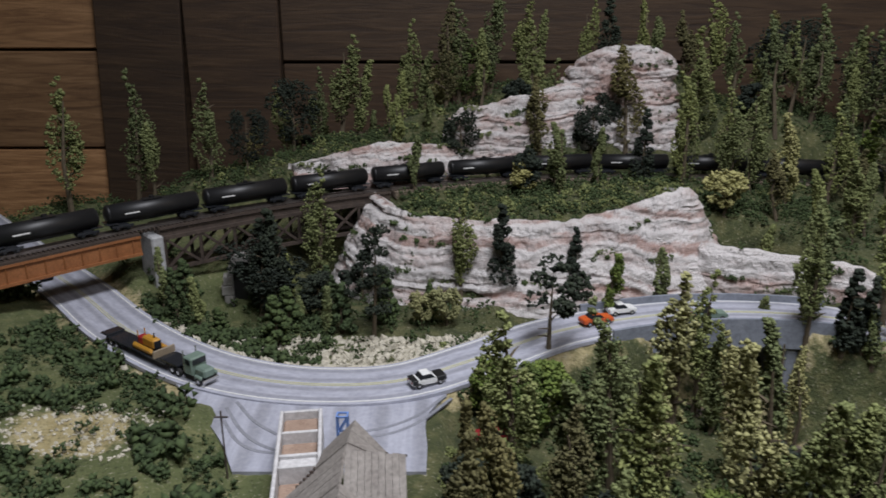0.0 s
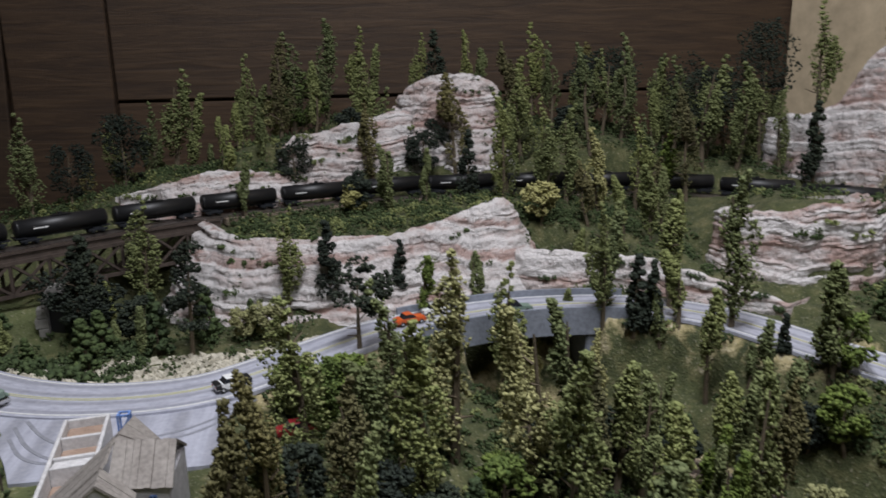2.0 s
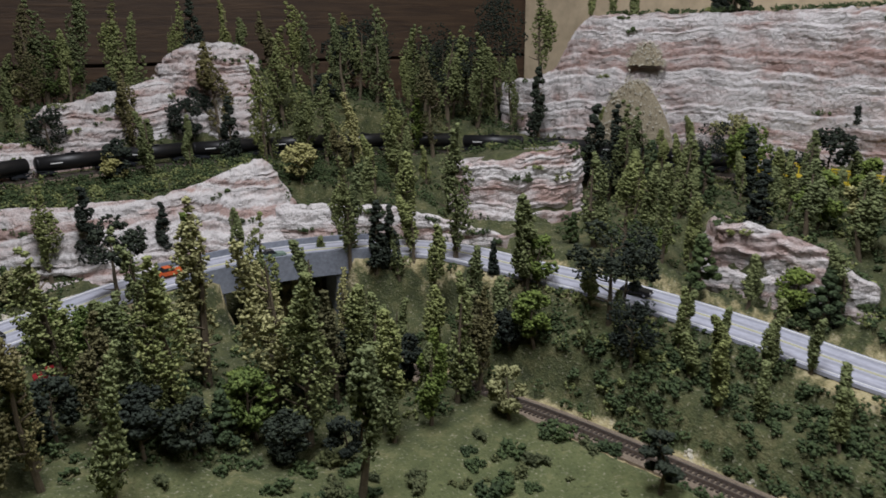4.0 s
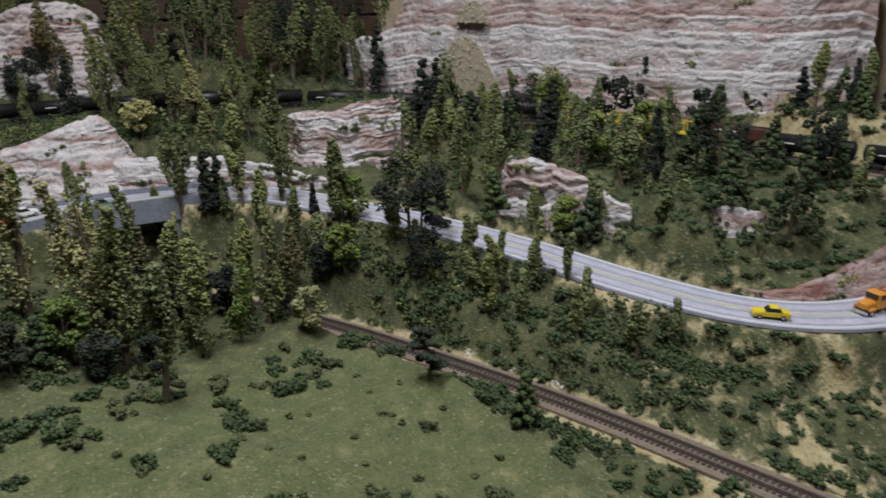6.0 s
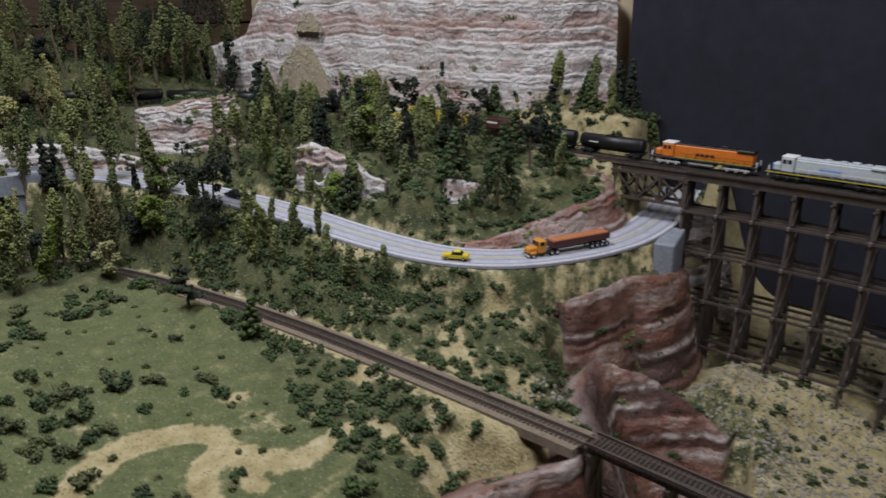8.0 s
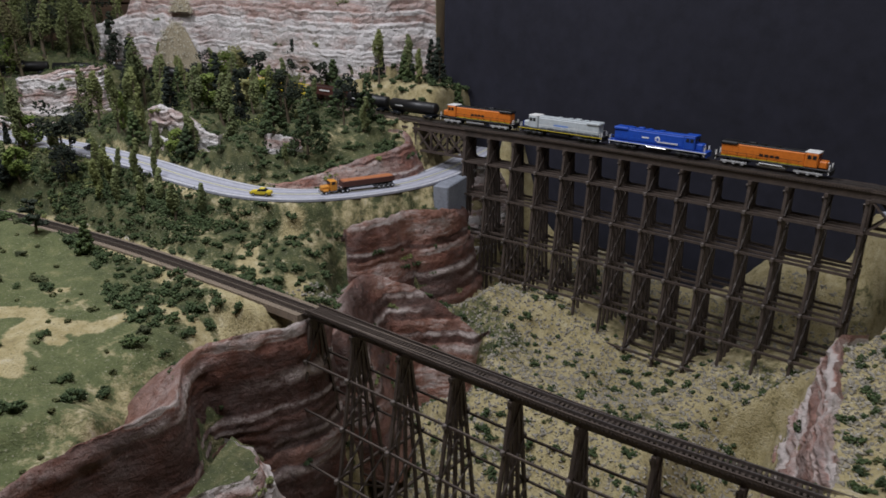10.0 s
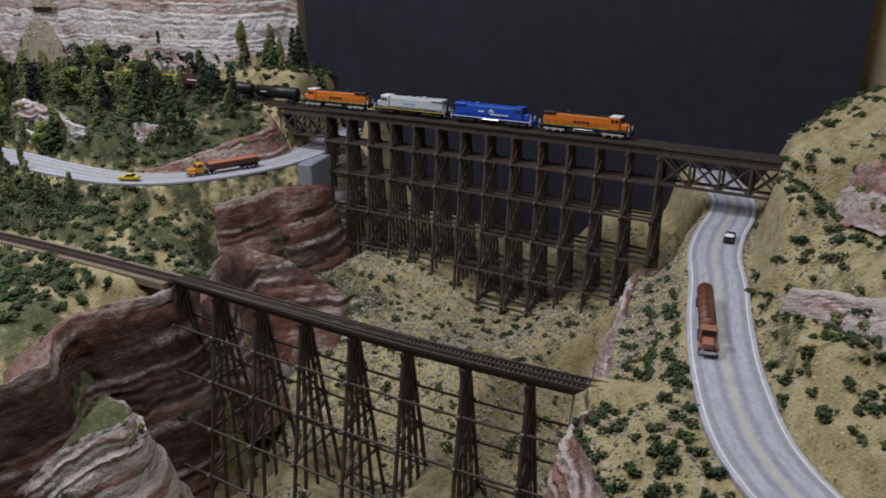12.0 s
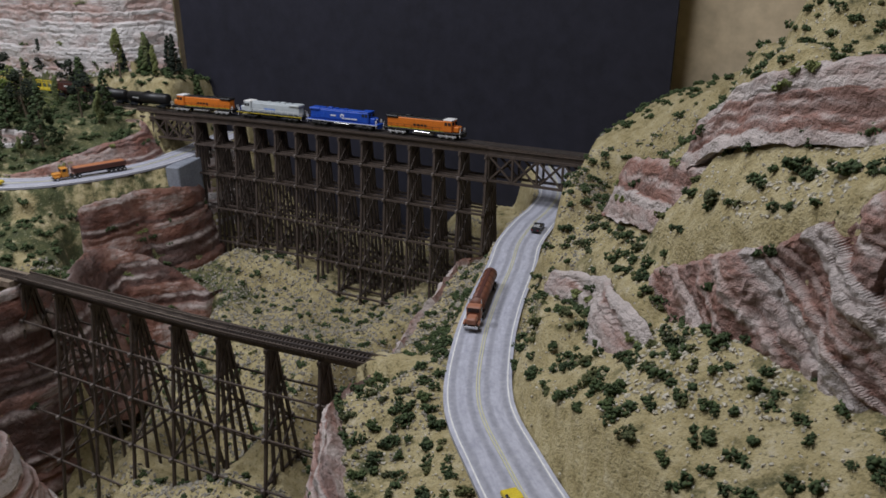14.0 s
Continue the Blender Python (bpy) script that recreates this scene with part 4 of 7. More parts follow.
def bent(tr, C, u, zdeck, levels, half, batter, posts, w, foot=0.0):
    """One trestle bent: battered posts, a cap, sills at each level and crossed sway braces."""
    p, d, s = along(C, u)
    base = p.copy()
    base.z = 0
    cap = part("bent", beam(bmesh.new(), base - s * (half + 0.004) + Vector((0, 0, zdeck)), base + s * (half + 0.004) + Vector((0, 0, zdeck)), w * 1.15), TIMBER, tr)

    def at(f, z):
        return base + s * f * (half + batter * (zdeck - z)) + Vector((0, 0, z))

    low = []
    for k in range(posts):
        f = -1 + 2 * k / (posts - 1)
        z = zdeck - 0.02
        for _ in range(5):
            g = at(f, z)
            z = ground_at(g.x, g.y) - 0.004
        low.append(z)
        stick("post", at(f, zdeck), at(f, max(z, foot)), w, TIMBER, cap)
    last = zdeck
    for z in levels:
        if z < min(low) - 0.01:
            break
        if z > max(low[0], low[-1]) + 0.008:
            stick("sill", at(-1.12, z) - d * w * 0.6, at(1.12, z) - d * w * 0.6, w * 0.8, TIMBER, cap)
            stick("brace", at(-1.0, last - 0.003) + d * w * 0.6, at(1.0, z + 0.003) + d * w * 0.6, w * 0.6, TIMBER, cap)
            stick("brace", at(1.0, last - 0.003) - d * w * 0.9, at(-1.0, z + 0.003) - d * w * 0.9, w * 0.6, TIMBER, cap)
        last = z
    return at, low


def trestle(name, C, us, zdeck, levels, half, batter, posts, w, label, tie=0.0145, girts=(-1.1, 1.1), slim=0.85):
    tr = empty(name, label=label, category="trestle bridge")
    made = [bent(tr, C, u, zdeck, levels, half, batter, posts, w) for u in us]
    for (a, la), (b, lb) in zip(made, made[1:]):
        for z in levels:
            for f in girts:
                k = 0 if f < 0 else -1
                if z > min(la[k], lb[k]) + 0.004:
                    p, q = a(f, z), b(f, z)
                    e = (q - p).normalized() * 0.003
                    stick("girt", p - e, q + e, w * slim, TIMBER, tr)
                    if abs(f) > 1:
                        c = p + (p - a(f * 0.9, z)).normalized() * w * 0.75
                        part("gusset", box(bmesh.new(), (c.x - 0.0019, c.y - 0.0019, z - 0.0024), (c.x + 0.0019, c.y + 0.0019, z + 0.0024), 0.0006), HIGHLIT_TIMBER, tr)
    seg = np.array([[*along(C, u)[0]] for u in np.arange(us[0] - 0.004, us[-1] + 0.006, 0.006)])
    wide = tie > 0.012
    seg[:, 2] = zdeck + (0.0105 if wide else 0.0075)
    for o in (-0.0048 - tie / 3, -0.0048, 0.0048, 0.0048 + tie / 3) if tie > 0.012 else (-0.0048, 0.0048):
        ribbon("stringer", seg, 0.0035, 0.0, TIMBER, tr, o, 0.009 if wide else 0.0058)
    for o in (0.001 - tie, tie - 0.001):
        ribbon("guard_timber", seg, 0.0014, 0.004, TIMBER, tr, o, 0.0024)
    bm = bmesh.new()
    for u in np.arange(us[0], us[-1], 0.0036):
        p, d, s = along(C, u)
        p.z = zdeck + (0.0115 if wide else 0.0085)
        beam(bm, p - s * tie, p + s * tie, 0.0020, 0.0020)
    tagged(part("tie_strip", bm, TIE, tr), kind="stuff")
    return tr


def truss(name, C, u0, u1, ztop, zlow, panels, label, half=0.0125, w=0.0034):
    tr = empty(name, label=label, category="truss bridge")
    for f in (-half, half):
        pts = []
        for k in range(panels + 1):
            p, d, s = along(C, u0 + (u1 - u0) * k / panels)
            b = p + s * f
            pts.append((Vector((b.x, b.y, ztop)), Vector((b.x, b.y, zlow))))
        for (a, b), (c, e) in zip(pts, pts[1:]):
            stick("top_chord", a, c, w, TIMBER, tr)
            stick("bottom_chord", b, e, w, TIMBER, tr)
            stick("diagonal", a, e, w * 0.7, TIMBER, tr)
            stick("diagonal", b, c, w * 0.7, TIMBER, tr)
        for a, b in pts:
            stick("vertical", a, b, w * 0.8, TIMBER, tr)
    for k in range(panels + 1):
        p, d, s = along(C, u0 + (u1 - u0) * k / panels)
        for z in (ztop, zlow):
            q = Vector((p.x, p.y, z))
            stick("floor_beam", q - s * half, q + s * half, w * 0.8, TIMBER, tr)
    seg = np.array([[*along(C, u)[0]] for u in np.arange(u0 - 0.004, u1 + 0.006, 0.006)])
    seg[:, 2] = ztop + 0.008
    for o in (-0.0095, -0.005, 0.005, 0.0095):
        ribbon("stringer", seg, 0.0035, 0.0, TIMBER, tr, o, 0.0075)
    for o in (-0.0135, 0.0135):
        ribbon("guard_timber", seg, 0.0014, 0.004, TIMBER, tr, o, 0.0024)
    return tr


UA, UB = reach(UPPER, 0.967, 0.012), reach(UPPER, 1.092, -0.52)
trestle("timber_trestle", UPPER, list(np.linspace(UA, UB, 14)), 1.2605, (1.2250, 1.1760, 1.1180, 1.0600, 1.01), 0.0125, 0.092, 6, 0.0034, "tall dark-stained timber trestle of many bents across the canyon", girts=(-1.1, -0.4, 0.4, 1.1))
truss("deck_truss", UPPER, UA - 0.125, UA - 0.003, 1.2625, 1.2290, 4, "dark timber deck truss over the road")
truss("deck_truss", UPPER, UB + 0.003, UB + 0.185, 1.2625, 1.2260, 5, "dark timber deck truss over the east road")
LA, LB = reach(LOWER, 0.566, -0.225), reach(LOWER, 0.683, -0.69)
trestle("timber_trestle", LOWER, list(np.linspace(LA, LB, 9)), 1.1580, (1.115, 1.065, 1.010, 0.955), 0.0065, 0.16, 5, 0.0030, "dark timber trestle carrying the branch track over the canyon", 0.0100, slim=0.62)

# west bridge: plate girder, pier, timber truss on bents
girder = empty("girder_bridge", label="orange-brown plate girder bridge with stiffener ribs", category="girder bridge")
gseg = np.array([[*along(UPPER, u)[0]] for u in np.arange(0.0, reach(UPPER, -0.297, 0.688), 0.008)])
for o in (-0.011, 0.011):
    ribbon("web", gseg, 0.002, -0.0085, GIRDER, girder, o, 0.016)
    ribbon("flange", gseg, 0.006, -0.0060, GIRDER, girder, o, 0.0025)
    ribbon("flange", gseg, 0.006, -0.0230, GIRDER, girder, o, 0.0025)
for k in range(2, len(gseg) - 1, 2):
    p, d, s = along(UPPER, 0.008 * k)
    for f in (-1, 1):
        q = p + s * f * 0.0125
        stick("stiffener", q + Vector((0, 0, -0.009)), q + Vector((0, 0, -0.0235)), 0.0012, GIRDER, girder)
ribbon("walkway", gseg, 0.027, -0.0040, TIE, girder, 0.0, 0.002)
W0, W1 = reach(UPPER, -0.292, 0.692), reach(UPPER, -0.072, 0.850)
p, d, s = along(UPPER, W0)
slab("bridge_pier", (-0.006, -0.017, ground_at(p.x, p.y) - 0.03), (0.006, 0.017, 1.2905), CONCRETE, "grey concrete bridge pier", kind="", category="pier", m=pose(p.x, p.y, 0, 0, 0, math.degrees(math.atan2(d.y, d.x))), bevel=0.0015)
truss("deck_truss", UPPER, W0 + 0.008, W1, 1.2865, 1.2540, 7, "dark timber deck truss carrying the upper track", 0.0125, 0.0036)
tower = empty("timber_tower", label="dark timber bent standing in the gully under the bridge", category="trestle bridge")
for u in (W0 + 0.10, W0 + 0.135):
    bent(tower, UPPER, u, 1.2515, (1.235, 1.215), 0.0125, 0.1, 4, 0.0042)

# road abutment below the trestle and the road viaduct
slab("road_abutment", (0, -0.012, 1.08), (0.075, 0.012, 1.2015), BRIDGE_PAINT, "smooth blue-grey concrete retaining wall at the road's end", kind="", category="retaining wall", m=pose(0.885, -0.022, 0, 0, 0, 28), bevel=0.0015)
vseg = np.array([[*along(ROAD_MAIN, u)[0]] for u in np.arange(reach(ROAD_MAIN, 0.13, 0.57), reach(ROAD_MAIN, 0.335, 0.588), 0.006)])
viaduct = empty("road_viaduct", label="blue-grey concrete road bridge deck with solid parapets", category="road bridge")
for o in (-0.0285, 0.0285):
    ribbon("parapet", vseg, 0.003, 0.006, BRIDGE_PAINT, viaduct, o, 0.026)
ribbon("deck", vseg, 0.054, -0.0035, BRIDGE_PAINT, viaduct, 0, 0.012)
for x, y in ((0.17, 0.585), (0.30, 0.592)):
    g = ground_at(x, y)
    bm = bmesh.new()
    box(bm, (x - 0.008, y - 0.024, g - 0.03), (x + 0.008, y + 0.024, 1.236), 0.002)
    part("pier", bm, BRIDGE_PAINT, viaduct)
# gravel and concrete lot in front of the mill
def flat_lot(name, outline, z, mat, label):
    n = len(outline)
    v = [(x, y, z) for x, y in outline] + [(x, y, z - 0.006) for x, y in outline]
    f = [tuple(range(n)), tuple(range(n, 2 * n))[::-1]] + [(k, k + n, (k + 1) % n + n, (k + 1) % n) for k in range(n)]
    ob = link(name, v, f, mat)
    lay = ob.data.uv_layers.new(name="UVMap")
    for lp in ob.data.loops:
        co = ob.data.vertices[lp.vertex_index].co
        lay.data[lp.index].uv = (co.x * 9, co.y * 4)
    return tagged(ob, label, "pavement", kind="structure")


lot_edge = curve_points([(-0.215, 0.505), (-0.185, 0.468), (-0.145, 0.412), (-0.126, 0.375)], 0.006)
lot_far = curve_points([(0.02, 0.502), (0.002, 0.467), (-0.011, 0.436), (-0.010, 0.4025), (-0.010, 0.375)], 0.006)
LOT = [tuple(q) for q in lot_edge] + [tuple(q) for q in lot_far[::-1]]
pavement = flat_lot("pavement", LOT, 1.2385, ROAD, "pale grey lot beside the road with dark tyre marks")
TYRE_MARK = speckled("tyre_rubber_on_road", (0.17, 0.175, 0.20), (0.27, 0.275, 0.31), 160, 0.85, 0.1)
for arc in ([(-0.150, 0.449), (-0.133, 0.421), (-0.118, 0.405), (-0.105, 0.397)], [(-0.147, 0.432), (-0.132, 0.408), (-0.118, 0.397), (-0.105, 0.394)], [(-0.053, 0.418), (-0.035, 0.425), (-0.017, 0.439), (0.002, 0.466)], [(-0.052, 0.411), (-0.031, 0.418), (-0.013, 0.434), (0.006, 0.462)], [(-0.145, 0.457), (-0.127, 0.432), (-0.108, 0.415)]):
    ribbon("tyre_mark", curve_points([(*q, 1.2385) for q in arc], 0.005), 0.0024, 0.0003, TYRE_MARK, pavement, 0.0, 0.001)



# ---------------------------------------------------------------- trees
def trunk_mesh(rng, h, r, limbs, spread, first=0.3):
    """A tapered, slightly crooked trunk with rising limbs."""
    V, F = [], []

    def tube(p, q, ra, rb, n=5, bend=0.0):
        p, q = np.array(p, float), np.array(q, float)
        ax = (q - p) / (np.linalg.norm(q - p) + 1e-9)
        u = np.cross(ax, (0.3, 0.9, 0.2))
        u /= np.linalg.norm(u)
        w = np.cross(ax, u)
        k = len(V)
        off = rng.normal(size=3) * bend
        for f in (0, 0.5, 1):
            c = p + (q - p) * f + off * math.sin(math.pi * f)
            rr = ra + (rb - ra) * f
            for a in range(n):
                t = 2 * math.pi * a / n
                V.append((c + rr * (u * math.cos(t) + w * math.sin(t))).tolist())
        for j in range(2):
            for a in range(n):
                F.append((k + j * n + a, k + j * n + (a + 1) % n, k + (j + 1) * n + (a + 1) % n, k + (j + 1) * n + a))

    tube((0, 0, -0.003), (0, 0, h * 0.95), r, r * 0.2, 6, r)
    tips = []
    for k in range(limbs):
        z = h * (first + (0.9 - first) * k / max(1, limbs))
        a = rng.uniform(0, 6.28)
        L = spread * h * rng.uniform(0.6, 1.0) * (1.1 - 0.6 * z / h)
        t = (L * math.cos(a), L * math.sin(a), z + L * rng.uniform(0.4, 0.9))
        tube((0, 0, z), t, r * 0.4, r * 0.1, 4, r * 0.3)
        tips.append(t)
    return V, F, tips


def crown_points(kind, rng, h):
    """Centres and radii of the foliage clumps for each habit."""
    C, R = [], []
    if kind == "poplar":
        # upright branches, each a ragged string of small clumps, give an uneven column with gaps
        lean = rng.normal(size=2) * 0.07 * h
        for _ in range(int(6 + 28 * h)):
            a, f0 = rng.uniform(0, 6.28), rng.uniform(0.05, 0.68)
            f1 = min(1.0, f0 + rng.uniform(0.2, 0.45))
            out = rng.uniform(0.35, 1.0)
            for f in np.arange(f0, f1, 0.056):
                w = h * 0.115 * out * min(1.0, 0.35 + 2.2 * f) * (1 - f**3) * (0.6 + 0.5 * math.sin(math.pi * (f - f0) / (f1 - f0)))
                a += rng.normal() * 0.25
                C.append((w * math.cos(a) + lean[0] * f * f, w * math.sin(a) + lean[1] * f * f, h * (0.06 + 0.92 * f)))
                R.append(max(0.0026, h * 0.040 * rng.uniform(0.55, 1.45) * (1.05 - 0.35 * f)))
        for f in np.arange(0.55, 1.0, 0.045):
            C.append((lean[0] * f * f + rng.normal() * h * 0.010, lean[1] * f * f + rng.normal() * h * 0.010, h * (0.06 + 0.93 * f)))
            R.append(max(0.0020, h * 0.034 * (1.25 - f)))
    elif kind == "round":
        n = int(12 + 160 * h)
        for k in range(n):
            d = rng.normal(size=3)
            d /= np.linalg.norm(d)
            C.append((d[0] * h * 0.24, d[1] * h * 0.24, h * 0.6 + d[2] * h * 0.34))
            R.append(h * rng.uniform(0.09, 0.15))
    elif kind == "cone":
        n = int(22 + 150 * h)
        for k in range(n):
            f = (k + rng.random()) / n
            w = h * 0.21 * (1 - f) ** 0.9
            a = k * 2.4 + rng.uniform(-0.5, 0.5)
            C.append((w * math.cos(a), w * math.sin(a), h * (0.12 + 0.86 * f)))
            R.append(max(0.002, h * 0.075 * (1.1 - f)))
    elif kind == "slim":
        n = int(18 + 120 * h)
        for k in range(n):
            f = (k + rng.random()) / n
            w = h * 0.09 * (1 - f) ** 0.6
            a = rng.uniform(0, 6.28)
            C.append((w * math.cos(a), w * math.sin(a), h * (0.08 + 0.9 * f)))
            R.append(max(0.002, h * 0.075 * (1.1 - 0.8 * f)))
    elif kind == "airy":
        n = int(10 + 70 * h)
        for k in range(n):
            a, q = rng.uniform(0, 6.28), rng.uniform(0.1, 0.30)
            C.append((h * q * math.cos(a), h * q * math.sin(a), h * rng.uniform(0.45, 0.96)))
            R.append(h * rng.uniform(0.06, 0.12))
    elif kind == "pine":
        for k in range(16):
            f = k / 15
            a, q = rng.uniform(0, 6.28), rng.uniform(0.08, 0.22) * (1.15 - 0.7 * f)
            C.append((h * q * math.cos(a), h * q * math.sin(a), h * (0.28 + 0.70 * f)))
            R.append(h * rng.uniform(0.05, 0.09))
    return C, R


def make_tree(kind, leaf, h, seed, name, label, count=46, size=0.0020):
    rng = np.random.default_rng(seed)
    t = empty(name, label=label, category="tree")
    V, F, tips = trunk_mesh(rng, h * (0.97 if kind in ("pine", "bare") else 0.85), 0.0011 + 0.012 * h, 12 if kind == "bare" else 6, 0.24 if kind in ("airy", "round", "bare") else 0.15, 0.25)
    link("trunk", V, F, BARK, t)
    if kind != "bare":
        C, R = crown_points(kind, rng, h)
        V, F = grains(rng, C, R, 21 if kind == "poplar" else count, 0.0017 if kind == "poplar" else size, 0.55 if kind == "pine" else 0.95 if kind == "poplar" else 0.85)
        link("crown", V, F, leaf, t, True)
    return t


HABITS = {
    "O": ("poplar", LEAF, "poplar_tree", "slender olive-green foam tree on the hillside"),
    "G": ("poplar", LEAF, "poplar_tree", "grey-green slender foam tree in the woods"),
    "Y": ("poplar", LEAF_YELLOW, "poplar_tree", "tall pale yellow autumn tree among green ones"),
    "Y2": ("round", LEAF_YELLOW, "broadleaf_tree", "small yellow-green rounded tree"),
    "L": ("round", LEAF_LIME, "broadleaf_tree", "bright lime-green rounded tree"),
    "L2": ("poplar", LEAF_LIME, "poplar_tree", "fresh green slender tree"),
    "R": ("poplar", LEAF_RUST, "poplar_tree", "brownish olive slender tree"),
    "D": ("round", LEAF_DARK, "broadleaf_tree", "very dark green bushy tree"),
    "S": ("slim", LEAF_DARK, "cypress_tree", "narrow dark green conifer"),
    "C": ("cone", SHRUB, "conifer_tree", "broad deep green conifer"),
    "A": ("airy", LEAF_DARK, "broadleaf_tree", "dark open-crowned tree with bare limbs"),
    "P": ("pine", LEAF_DARK, "pine_tree", "sparse dark pine with a bare trunk"),
    "B": ("bare", None, "dead_tree", "leafless grey dead tree"),
}
STOCK = {}


def plant(code, x, y, h, k, z=None):
    """A tree of that habit and height; alike trees share meshes. Those of the front woods are taller and fuller."""
    front = 0.02 < x < 0.40 and 0.24 < y < 0.54
    fat = 1.12 + 0.16 * math.sin(k * 5.1)
    h = h * 1.08 if front else h
    kind, leaf, name, label = HABITS[code]
    ref = min((0.045, 0.07, 0.10, 0.135), key=lambda r: abs(math.log(r / h)))
    key = (code, ref, k % (4 if code == "O" else 2))
    base = Matrix.Translation((x, y, (ground_at(x, y) if z is None else z) - 0.001))
    turn = pose(0, 0, 0, 4 * math.sin(k * 1.7), 4 * math.cos(k * 2.3), (k * 137) % 360)
    m = base @ turn @ Matrix.Diagonal((fat * h / ref, fat * h / ref, h / ref, 1))
    if key not in STOCK:
        STOCK[key] = make_tree(kind, leaf, ref, len(STOCK) * 11 + 5, name, label)
        STOCK[key].matrix_basis = m
        tagged(STOCK[key], group="trees of the layout")
    else:
        src = STOCK[key]
        keep = src.matrix_basis.copy()
        src.matrix_basis = Matrix.Identity(4)
        copy_thing(src, m)
        src.matrix_basis = keep


OLIVE_A = [(-0.461, 0.881, 0.178), (-0.397, 0.930, 0.185), (-0.366, 0.906, 0.110), (-0.290, 0.900, 0.130), (-0.144, 1.030, 0.160), (-0.106, 1.080, 0.071), (-0.071, 0.977, 0.065), (-0.056, 1.080, 0.160), (-0.032, 1.080, 0.101), (0.022, 1.070, 0.160), (0.068, 1.090, 0.160), (0.121, 1.030, 0.160), (0.202, 1.080, 0.128), (0.272, 1.030, 0.087), (0.309, 1.070, 0.089), (0.379, 1.067, 0.155), (0.463, 0.989, 0.126), (0.540, 1.080, 0.160), (-0.033, 0.851, 0.069), (-0.138, 0.764, 0.134), (0.137, 0.840, 0.090), (0.019, 0.719, 0.120), (-0.133, 0.636, 0.031), (0.207, 0.647, 0.066), (0.310, 0.573, 0.109), (0.081, 0.363, 0.088), (0.109, 0.338, 0.124), (0.205, 0.529, 0.122), (0.320, 0.475, 0.069), (0.256, 0.311, 0.069), (0.366, 0.539, 0.064), (0.377, 0.576, 0.108)]
OLIVE_B = [(0.489, 0.869, 0.118), (0.305, 0.563, 0.124), (0.406, 0.521, 0.151), (0.436, 0.429, 0.103), (0.583, 0.917, 0.160), (0.731, 0.883, 0.160), (0.372, 1.062, 0.160), (0.435, 0.959, 0.160), (0.489, 0.981, 0.158), (0.659, 0.543, 0.123), (0.540, 0.466, 0.104), (0.550, 0.431, 0.090), (0.567, 0.394, 0.101), (0.602, 0.395, 0.084), (0.503, 0.293, 0.063), (0.513, 0.253, 0.064), (0.653, 0.571, 0.120), (0.765, 0.404, 0.085), (0.941, 0.437, 0.093), (0.959, 0.240, 0.094), (0.847, 0.119, 0.057), (0.671, 0.208, 0.065), (0.596, 0.311, 0.051), (0.719, 0.132, 0.035), (0.694, 0.364, 0.071), (0.664, 0.479, 0.100), (0.609, 0.466, 0.075), (0.660, 0.456, 0.071), (0.548, 0.431, 0.090), (0.501, 0.287, 0.059), (0.538, 0.236, 0.069), (0.560, 0.212, 0.048)]
OLIVE_C = [(0.439, 0.438, 0.087), (0.442, 0.342, 0.030), (0.469, 0.298, 0.035), (0.511, 0.263, 0.046), (0.321, 0.340, 0.105), (0.286, 0.421, 0.062), (0.248, 0.384, 0.094), (0.252, 0.343, 0.061), (0.350, 0.539, 0.052), (0.400, 0.478, 0.039), (0.293, 0.337, 0.057), (0.267, 0.386, 0.086), (0.371, 0.438, 0.074), (0.405, 0.424, 0.055), (0.511, 0.300, 0.045), (0.527, 0.269, 0.044), (0.104, 0.389, 0.121), (0.080, 0.376, 0.075), (0.494, 0.268, 0.044), (0.539, 0.235, 0.084), (0.286, 0.614, 0.066)]
DARK = [(-0.248, 0.921, 0.086), (-0.212, 1.101, 0.052), (0.196, 0.965, 0.068), (0.406, 0.978, 0.049), (0.023, 0.936, 0.069), (0.709, 0.977, 0.160), (0.463, 0.305, 0.061)]
YELLOW_SMALL = [(-0.005, 1.090, 0.072), (0.316, 0.796, 0.053), (0.096, 0.859, 0.043), (-0.021, 0.628, 0.036), (0.349, 0.307, 0.042), (0.857, 0.599, 0.078), (0.746, 0.319, 0.047), (0.352, 0.300, 0.041)]
LIME = [(0.033, 1.080, 0.098), (0.043, 0.452, 0.042), (0.163, 0.341, 0.049), (0.419, 0.384, 0.051), (0.423, 0.382, 0.041), (0.425, 0.379, 0.047), (0.158, 0.349, 0.042), (0.071, 0.458, 0.049), (0.056, 0.435, 0.035)]
RUST = [(0.011, 0.281, 0.108), (0.033, 0.293, 0.112), (0.127, 0.953, 0.112), (0.243, 0.966, 0.150), (0.233, 0.379, 0.094), (0.344, 0.350, 0.091), (0.016, 0.370, 0.072)]
YELLOW = [(0.406, 0.841, 0.114), (0.138, 0.392, 0.140), (0.182, 0.372, 0.136), (0.200, 0.426, 0.111), (0.287, 0.523, 0.085), (0.252, 0.599, 0.061)]
FRESH = [(0.513, 0.894, 0.107), (0.148, 0.599, 0.063), (0.289, 0.320, 0.065), (0.579, 0.406, 0.065), (0.301, 0.362, 0.065)]
CYPRESS = [(0.063, 0.720, 0.092), (0.139, 0.720, 0.057), (0.329, 0.550, 0.075), (0.344, 0.546, 0.069), (0.424, 0.471, 0.036), (0.652, 0.594, 0.121), (0.676, 0.668, 0.115), (0.815, 0.707, 0.058), (0.917, 0.473, 0.087), (0.419, 0.469, 0.049), (0.341, 0.539, 0.112), (1.015, 0.227, 0.062), (1.032, 0.192, 0.066)]
